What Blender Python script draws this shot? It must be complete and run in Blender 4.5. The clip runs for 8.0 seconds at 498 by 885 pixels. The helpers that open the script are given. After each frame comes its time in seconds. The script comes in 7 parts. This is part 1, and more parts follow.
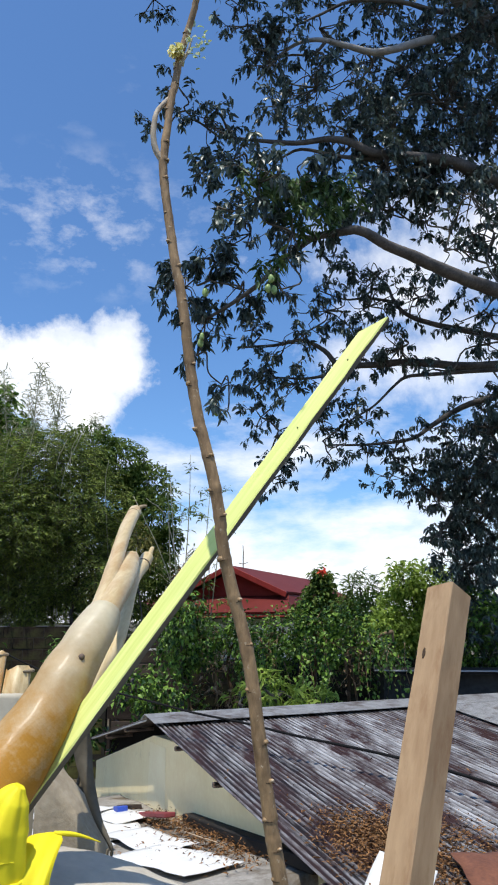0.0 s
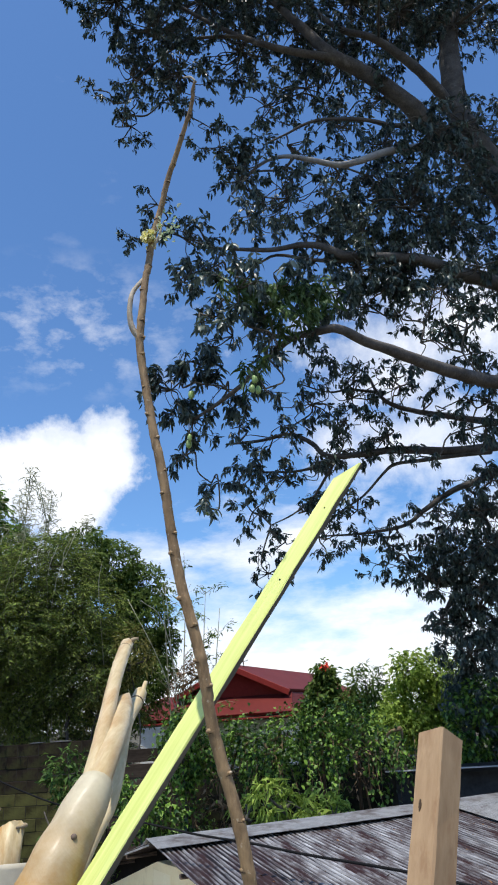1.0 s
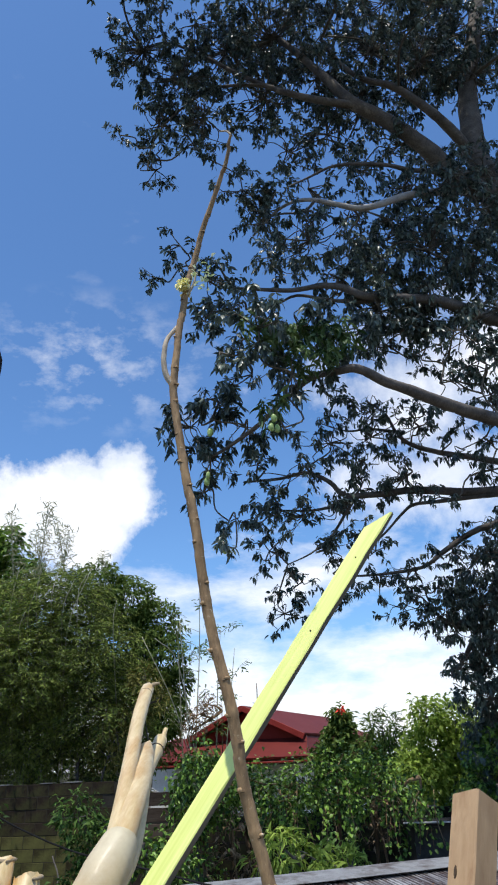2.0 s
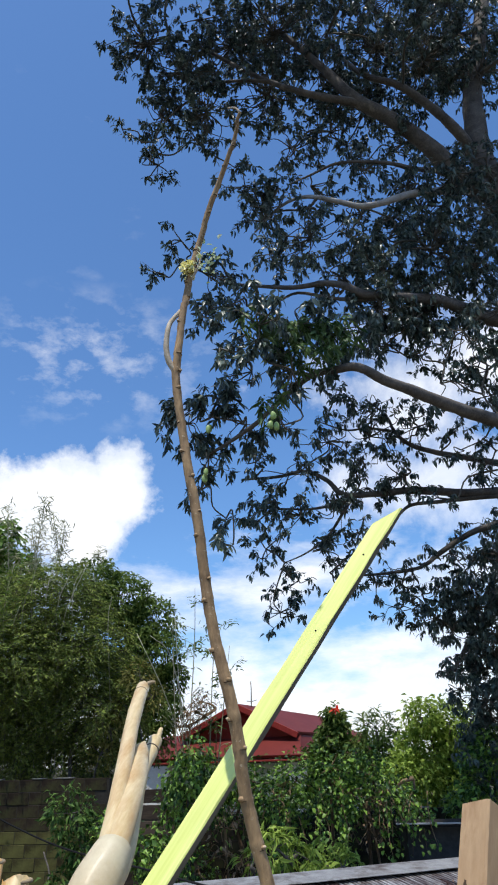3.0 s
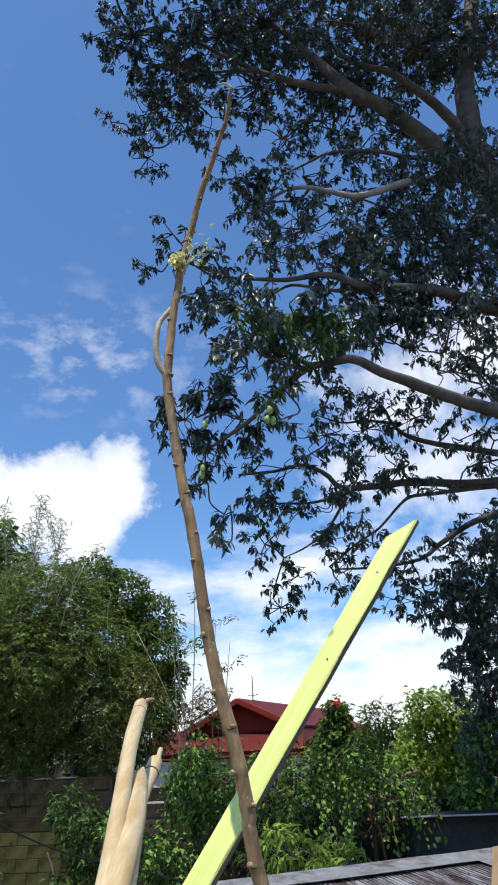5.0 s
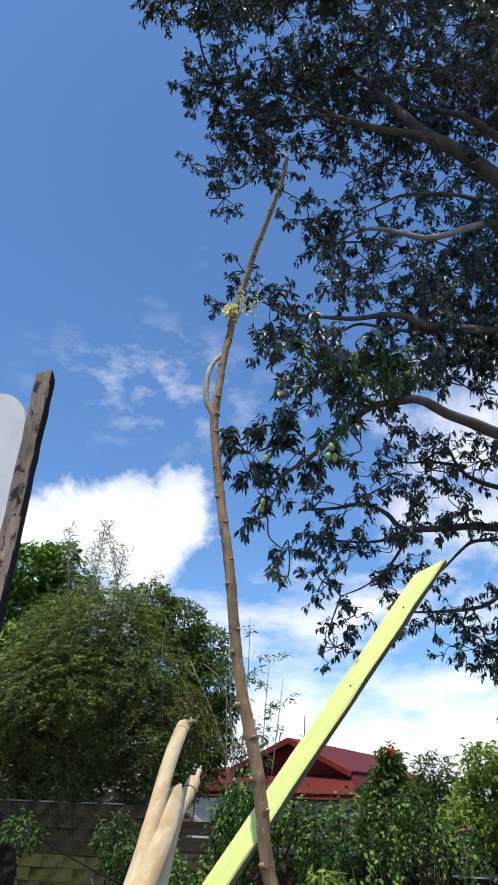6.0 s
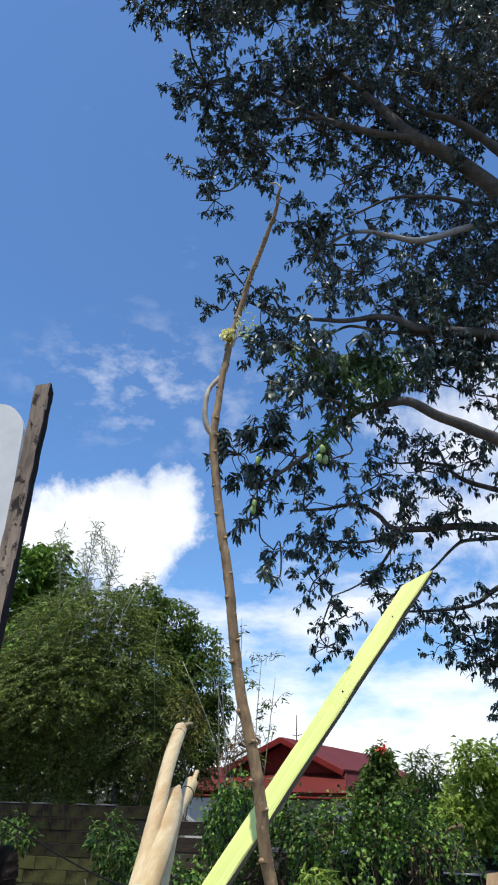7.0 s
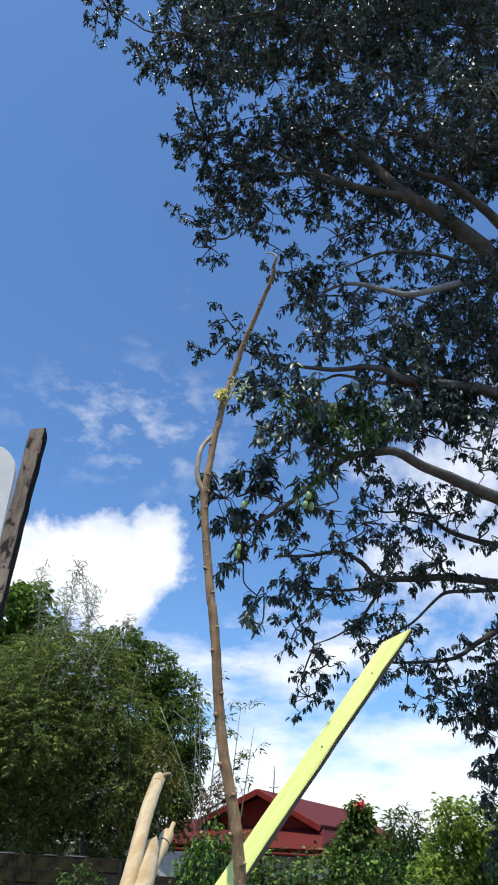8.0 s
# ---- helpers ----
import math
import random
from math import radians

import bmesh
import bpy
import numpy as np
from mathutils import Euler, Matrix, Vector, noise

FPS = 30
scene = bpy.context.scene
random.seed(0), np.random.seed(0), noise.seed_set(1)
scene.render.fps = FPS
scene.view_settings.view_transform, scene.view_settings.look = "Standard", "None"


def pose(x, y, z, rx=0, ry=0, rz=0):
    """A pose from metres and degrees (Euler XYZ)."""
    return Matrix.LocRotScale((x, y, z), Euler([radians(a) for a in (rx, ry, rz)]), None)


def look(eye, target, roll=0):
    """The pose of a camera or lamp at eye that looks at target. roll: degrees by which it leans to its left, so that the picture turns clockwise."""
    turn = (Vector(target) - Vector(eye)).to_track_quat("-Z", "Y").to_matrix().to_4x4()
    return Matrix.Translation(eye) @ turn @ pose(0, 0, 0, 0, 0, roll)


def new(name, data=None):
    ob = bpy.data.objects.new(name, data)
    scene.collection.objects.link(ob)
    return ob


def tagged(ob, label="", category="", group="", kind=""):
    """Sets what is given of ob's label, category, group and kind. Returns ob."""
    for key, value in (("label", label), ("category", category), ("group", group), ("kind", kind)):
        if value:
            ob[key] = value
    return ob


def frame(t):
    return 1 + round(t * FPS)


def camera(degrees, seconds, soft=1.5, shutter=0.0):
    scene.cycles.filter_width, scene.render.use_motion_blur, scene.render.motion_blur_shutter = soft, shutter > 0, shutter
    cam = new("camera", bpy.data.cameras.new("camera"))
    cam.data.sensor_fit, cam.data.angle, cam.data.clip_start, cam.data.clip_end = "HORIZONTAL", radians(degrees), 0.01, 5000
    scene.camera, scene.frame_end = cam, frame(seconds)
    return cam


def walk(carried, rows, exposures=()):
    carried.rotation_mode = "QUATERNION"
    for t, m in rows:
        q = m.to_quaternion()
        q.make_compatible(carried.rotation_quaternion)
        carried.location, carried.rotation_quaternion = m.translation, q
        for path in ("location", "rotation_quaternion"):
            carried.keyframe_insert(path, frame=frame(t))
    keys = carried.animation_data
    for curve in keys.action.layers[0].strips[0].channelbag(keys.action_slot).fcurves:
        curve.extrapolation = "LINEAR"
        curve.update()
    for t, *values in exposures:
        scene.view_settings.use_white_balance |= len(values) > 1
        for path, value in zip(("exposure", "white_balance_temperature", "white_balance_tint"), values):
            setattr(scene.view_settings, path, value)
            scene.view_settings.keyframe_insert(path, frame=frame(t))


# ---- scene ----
cam = camera(38.8, 8.0, soft=2.0)
PATH = [
    (0, (0.03, 0.099, 2.708), (0.026, 2.039, 3.192), -0.5),
    (0.2, (0.031, 0.075, 2.738), (-0.011, 1.986, 3.329), -1.8),
    (0.5, (0.038, 0.048, 2.76), (0.001, 1.93, 3.436), -3.3),
    (0.9, (0.057, 0.036, 2.780), (0.077, 1.901, 3.502), -4.2),
    (1, (0.05, 0.032, 2.787), (0.079, 1.896, 3.511), -3.9),
    (1.2, (0.038, 0.020, 2.795), (0.078, 1.867, 3.560), -2.9),
    (1.5, (0.031, 0.028, 2.805), (0.042, 1.867, 3.592), -3.3),
    (1.7, (0.03, 0.028, 2.804), (0.027, 1.859, 3.608), -3.2),
    (2.8, (0.019, 0.057, 2.81), (0.008, 1.875, 3.644), -1.4),
    (3, (0.017, 0.077, 2.814), (0.011, 1.903, 3.632), -1.8),
    (3.2, (0.019, 0.089, 2.821), (0.000, 1.912, 3.643), -1.6),
    (3.5, (0.036, 0.118, 2.832), (-0.09, 1.937, 3.654), -4.7),
    (3.8, (0.053, 0.140, 2.857), (-0.047, 1.964, 3.671), -8.3),
    (4, (0.05, 0.153, 2.863), (0.032, 1.991, 3.651), -7.1),
    (4.2, (0.029, 0.16, 2.873), (0.055, 2.0, 3.657), -5.5),
    (5.3, (0.012, 0.147, 2.873), (-0.018, 1.969, 3.696), -1.7),
    (5.5, (0.016, 0.123, 2.862), (-0.039, 1.925, 3.729), -0.5),
    (5.8, (0.033, 0.090, 2.849), (-0.066, 1.898, 3.697), 1.3),
    (6, (0.049, 0.079, 2.841), (-0.126, 1.862, 3.73), 1.9),
    (6.2, (0.053, 0.065, 2.842), (-0.133, 1.849, 3.727), 2.9),
    (6.5, (0.058, 0.043, 2.839), (-0.033, 1.844, 3.704), 3.2),
    (6.8, (0.059, 0.029, 2.848), (-0.106, 1.828, 3.707), 1.5),
    (7, (0.045, 0.016, 2.842), (-0.104, 1.802, 3.731), 1.3),
    (7.2, (0.048, 0.008, 2.843), (-0.062, 1.784, 3.756), 0.5),
    (7.5, (0.052, -0.002, 2.844), (-0.082, 1.768, 3.766), 1.4),
    (8, (0.043, -0.036, 2.841), (-0.07, 1.695, 3.837), 2.8),
]
walk(cam, [(t, look(e, a, r)) for t, e, a, r in PATH])

# ---- light ----
SUN = Vector((-0.12, -0.28, 0.95)).normalized()
world = bpy.data.worlds.new("sky")
scene.world = world
world.use_nodes = True


def node(tree, kind, **values):
    n = tree.nodes.new(kind)
    for key, value in values.items():
        if key in n.inputs:
            n.inputs[key].default_value = value
    return n


def math_node(tree, op, a, b=None, clamp=False):
    n = tree.nodes.new("ShaderNodeMath")
    n.operation, n.use_clamp = op, clamp
    for i, v in enumerate((a, b)):
        if v is None:
            continue
        if isinstance(v, (int, float)):
            n.inputs[i].default_value = v
        else:
            tree.links.new(v, n.inputs[i])
    return n.outputs[0]


def ramp_node(tree, fac, stops):
    n = tree.nodes.new("ShaderNodeValToRGB")
    els = n.color_ramp.elements
    while len(els) < len(stops):
        els.new(0.5)
    for e, (p, c) in zip(els, stops):
        e.position = p
        e.color = (*c, 1) if len(c) == 3 else c
    tree.links.new(fac, n.inputs[0])
    return n.outputs[0]


def sky_world():
    t = world.node_tree
    t.nodes.clear()
    link = t.links.new
    sky = t.nodes.new("ShaderNodeTexSky")
    sky.sky_type, sky.sun_disc = "NISHITA", False
    sky.sun_elevation = math.asin(SUN.z)
    sky.sun_rotation = math.atan2(SUN.x, SUN.y)
    sky.air_density, sky.dust_density, sky.ozone_density = 1.0, 0.6, 3.0
    coord = t.nodes.new("ShaderNodeTexCoord")
    way = coord.outputs["Generated"]
    sep = t.nodes.new("ShaderNodeSeparateXYZ")
    link(way, sep.inputs[0])
    up = sep.outputs[2]

    def noise_of(scale, detail, rough, stretch=(1, 1, 1), shift=(0, 0, 0)):
        m = t.nodes.new("ShaderNodeMapping")
        m.inputs["Scale"].default_value = stretch
        m.inputs["Location"].default_value = shift
        link(way, m.inputs[0])
        n = node(t, "ShaderNodeTexNoise", Scale=scale, Detail=detail, Roughness=rough)
        link(m.outputs[0], n.inputs["Vector"])
        return n.outputs["Fac"]

    def blob(centre, wide, high):
        # 1 in the middle of a cloud, falling to 0 at its rim and below 0 beyond
        c = Vector(centre).normalized()
        right = c.cross(Vector((0, 0, 1))).normalized()
        top = right.cross(c)
        terms = []
        for axis, size in ((right, wide), (top, high)):
            d = t.nodes.new("ShaderNodeVectorMath")
            d.operation = "DOT_PRODUCT"
            link(way, d.inputs[0])
            d.inputs[1].default_value = axis
            off = math_node(t, "SUBTRACT", d.outputs["Value"], c.dot(axis))
            terms.append(math_node(t, "POWER", math_node(t, "DIVIDE", off, size), 2))
        r = math_node(t, "SQRT", math_node(t, "ADD", *terms))
        return math_node(t, "SUBTRACT", 1.0, r)

    billow = noise_of(13.0, 9.0, 0.62)
    billow_low = noise_of(5.0, 9.0, 0.6, (1, 1, 2.6), (3.1, 0.4, 1.7))
    wisp = noise_of(17.0, 8.0, 0.62, (1, 1, 1.8), (0.7, 5.2, 0.3))
    # one heaped cloud, its neighbours, a bank near the horizon and torn wisps
    heap = None
    for centre, wide, high in CLOUDS:
        b = blob(centre, wide, high)
        heap = b if heap is None else math_node(t, "MAXIMUM", heap, b)
    heap = math_node(t, "ADD", heap, math_node(t, "MULTIPLY", math_node(t, "SUBTRACT", billow, 0.5), 1.3))
    heap = ramp_node(t, heap, [(0.10, (0, 0, 0)), (0.34, (0.75,) * 3), (0.6, (1,) * 3)])
    veil = None
    for centre, wide, high in VEILS:
        b = blob(centre, wide, high)
        veil = b if veil is None else math_node(t, "MAXIMUM", veil, b)
    veil = math_node(t, "ADD", veil, math_node(t, "MULTIPLY", math_node(t, "SUBTRACT", billow, 0.5), 2.4))
    veil = ramp_node(t, veil, [(0.0, (0, 0, 0)), (0.45, (0.42,) * 3), (0.95, (0.78,) * 3)])
    heap = math_node(t, "MAXIMUM", heap, veil)
    low = math_node(t, "SUBTRACT", 1.0, math_node(t, "DIVIDE", up, 0.46))
    bank = math_node(t, "ADD", math_node(t, "MULTIPLY", low, 0.65), math_node(t, "MULTIPLY", math_node(t, "SUBTRACT", billow_low, 0.5), 1.3))
    bank = ramp_node(t, bank, [(0.27, (0, 0, 0)), (0.60, (0.82,) * 3), (0.85, (1,) * 3)])
    torn = blob(WISPS[0], WISPS[1], WISPS[2])
    torn = math_node(t, "MULTIPLY", math_node(t, "ADD", torn, 0.35, True),
                     ramp_node(t, wisp, [(0.50, (0, 0, 0)), (0.80, (0.5,) * 3)]))
    thin = math_node(t, "MULTIPLY", ramp_node(t, noise_of(4.0, 8.0, 0.6, (1, 1, 2.2), (9.0, 2.0, 4.0)), [(0.62, (0, 0, 0)), (0.85, (0.22,) * 3)]), 1.0)
    cover = math_node(t, "MAXIMUM", math_node(t, "MAXIMUM", heap, bank), math_node(t, "MAXIMUM", torn, thin))
    shade = ramp_node(t, noise_of(6.0, 5.0, 0.55, (1, 1, 1.6), (2.0, 2.0, 2.0)), [(0.35, (0.78, 0.82, 0.88)), (0.6, (1.0, 0.99, 0.98))])
    tint = t.nodes.new("ShaderNodeMix")
    tint.data_type, tint.blend_type = "RGBA", "MULTIPLY"
    tint.inputs["Factor"].default_value = 1.0
    link(sky.outputs[0], tint.inputs["A"])
    tint.inputs["B"].default_value = (0.66, 0.90, 1.12, 1)
    white = t.nodes.new("ShaderNodeMix")
    white.data_type, white.blend_type = "RGBA", "MULTIPLY"
    white.inputs["Factor"].default_value = 1.0
    link(shade, white.inputs["A"])
    white.inputs["B"].default_value = (CLOUD, CLOUD, CLOUD, 1)
    mix = t.nodes.new("ShaderNodeMix")
    mix.data_type = "RGBA"
    link(cover, mix.inputs["Factor"])
    link(tint.outputs["Result"], mix.inputs["A"])
    link(white.outputs["Result"], mix.inputs["B"])
    back = t.nodes.new("ShaderNodeBackground")
    back.inputs["Strength"].default_value = SKY
    link(mix.outputs["Result"], back.inputs["Color"])
    out = t.nodes.new("ShaderNodeOutputWorld")
    link(back.outputs[0], out.inputs["Surface"])


SKY, CLOUD = 0.165, 7.8
CLOUDS = (
    ((-0.262, 0.900, 0.320), 0.150, 0.090),
    ((-0.185, 0.910, 0.350), 0.060, 0.080),
    ((-0.228, 0.907, 0.325), 0.090, 0.085),
    ((-0.225, 0.925, 0.285), 0.075, 0.060),
    ((-0.360, 0.885, 0.305), 0.100, 0.060),
    ((-0.500, 0.850, 0.260), 0.120, 0.070),
)
VEILS = (
    ((0.285, 0.832, 0.475), 0.230, 0.100),
    ((0.215, 0.885, 0.415), 0.120, 0.050),
    ((0.300, 0.930, 0.215), 0.130, 0.050),
    ((0.450, 0.800, 0.400), 0.180, 0.100),
    ((0.260, 0.900, 0.345), 0.200, 0.080),
)
WISPS = ((-0.205, 0.832, 0.500), 0.17, 0.085)
sky_world()

sun = new("sun", bpy.data.lights.new("sun", "SUN"))
sun.data.energy, sun.data.angle, sun.data.color = 4.2, radians(0.53), (1.0, 0.955, 0.88)
sun.matrix_world = look(SUN * 50, (0, 0, 0))
scene.view_settings.exposure = 0.0

# ---- materials ----
def surface(name, dark, light, scale=6.0, rough=0.6, bump=0.2, metal=0.0, stretch=(1, 1, 1), fine=8.0, bump_scale=None,
            island=0.0, piece=0.0, through_light=0.0, stain=None, stain_scale=1.0, stain_at=(0.5, 0.65), stain_stretch=None, spec=0.5, coat=0.0, crest=0.0, deeper_below=None):
    """A procedural material: two colours mixed by broad and fine noise, with stains, relief and a change from piece to piece."""
    m = bpy.data.materials.new(name)
    m.use_nodes = True
    t = m.node_tree
    link = t.links.new
    b = t.nodes["Principled BSDF"]
    b.inputs["Metallic"].default_value = metal
    b.inputs["Specular IOR Level"].default_value = spec
    b.inputs["Coat Weight"].default_value = coat
    b.inputs["Coat Roughness"].default_value = 0.22
    coord = t.nodes.new("ShaderNodeTexCoord")
    mp = t.nodes.new("ShaderNodeMapping")
    mp.inputs["Scale"].default_value = stretch
    link(coord.outputs["Object"], mp.inputs[0])
    broad = node(t, "ShaderNodeTexNoise", Scale=scale, Detail=4.0, Roughness=0.6)
    grain = node(t, "ShaderNodeTexNoise", Scale=scale * fine, Detail=5.0, Roughness=0.65)
    link(mp.outputs[0], broad.inputs["Vector"])
    link(mp.outputs[0], grain.inputs["Vector"])
    f = math_node(t, "ADD", math_node(t, "MULTIPLY", broad.outputs["Fac"], 0.6), math_node(t, "MULTIPLY", grain.outputs["Fac"], 0.4))
    geo = t.nodes.new("ShaderNodeNewGeometry")
    if island:
        f = math_node(t, "ADD", f, math_node(t, "MULTIPLY", math_node(t, "SUBTRACT", geo.outputs["Random Per Island"], 0.5), island))
    if piece:
        info = t.nodes.new("ShaderNodeObjectInfo")
        f = math_node(t, "ADD", f, math_node(t, "MULTIPLY", math_node(t, "SUBTRACT", info.outputs["Random"], 0.5), piece))
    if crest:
        # highlights put into the colour: crests of the waves lighter, troughs darker
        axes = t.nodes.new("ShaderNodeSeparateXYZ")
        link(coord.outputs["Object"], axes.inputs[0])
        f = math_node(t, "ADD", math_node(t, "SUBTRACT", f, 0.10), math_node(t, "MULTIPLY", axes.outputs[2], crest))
    col = ramp_node(t, f, [(0.30, dark), (0.70, light)])
    if stain:
        sn = node(t, "ShaderNodeTexNoise", Scale=stain_scale, Detail=6.0, Roughness=0.7)
        sm = mp
        if stain_stretch:
            sm = t.nodes.new("ShaderNodeMapping")
            sm.inputs["Scale"].default_value = stain_stretch
            link(coord.outputs["Object"], sm.inputs[0])
        link(sm.outputs[0], sn.inputs["Vector"])
        mask = ramp_node(t, sn.outputs["Fac"], [(stain_at[0], (0, 0, 0)), (stain_at[1], (1, 1, 1))])
        if deeper_below:
            axes = t.nodes.new("ShaderNodeSeparateXYZ")
            link(coord.outputs["Object"], axes.inputs[0])
            deep = math_node(t, "DIVIDE", math_node(t, "SUBTRACT", deeper_below[0], axes.outputs[2]), deeper_below[1])
            mask = math_node(t, "MULTIPLY", math_node(t, "ADD", math_node(t, "MULTIPLY", mask, 0.5), 0.5), deep, True)
        mix = t.nodes.new("ShaderNodeMix")
        mix.data_type = "RGBA"
        link(mask, mix.inputs["Factor"])
        link(col, mix.inputs["A"])
        mix.inputs["B"].default_value = (*stain, 1)
        col = mix.outputs["Result"]
    link(col, b.inputs["Base Color"])
    rg = math_node(t, "ADD", rough - 0.1, math_node(t, "MULTIPLY", grain.outputs["Fac"], 0.2), True)
    link(rg, b.inputs["Roughness"])
    if bump:
        bp = t.nodes.new("ShaderNodeBump")
        bp.inputs["Strength"].default_value = bump
        bp.inputs["Distance"].default_value = bump_scale or 0.01
        link(f if not island else grain.outputs["Fac"], bp.inputs["Height"])
        link(bp.outputs[0], b.inputs["Normal"])
    if through_light:
        out = t.nodes["Material Output"]
        tr = t.nodes.new("ShaderNodeBsdfTranslucent")
        link(col, tr.inputs["Color"])
        mx = t.nodes.new("ShaderNodeMixShader")
        mx.inputs[0].default_value = through_light
        link(b.outputs[0], mx.inputs[1])
        link(tr.outputs[0], mx.inputs[2])
        link(mx.outputs[0], out.inputs["Surface"])
    return m


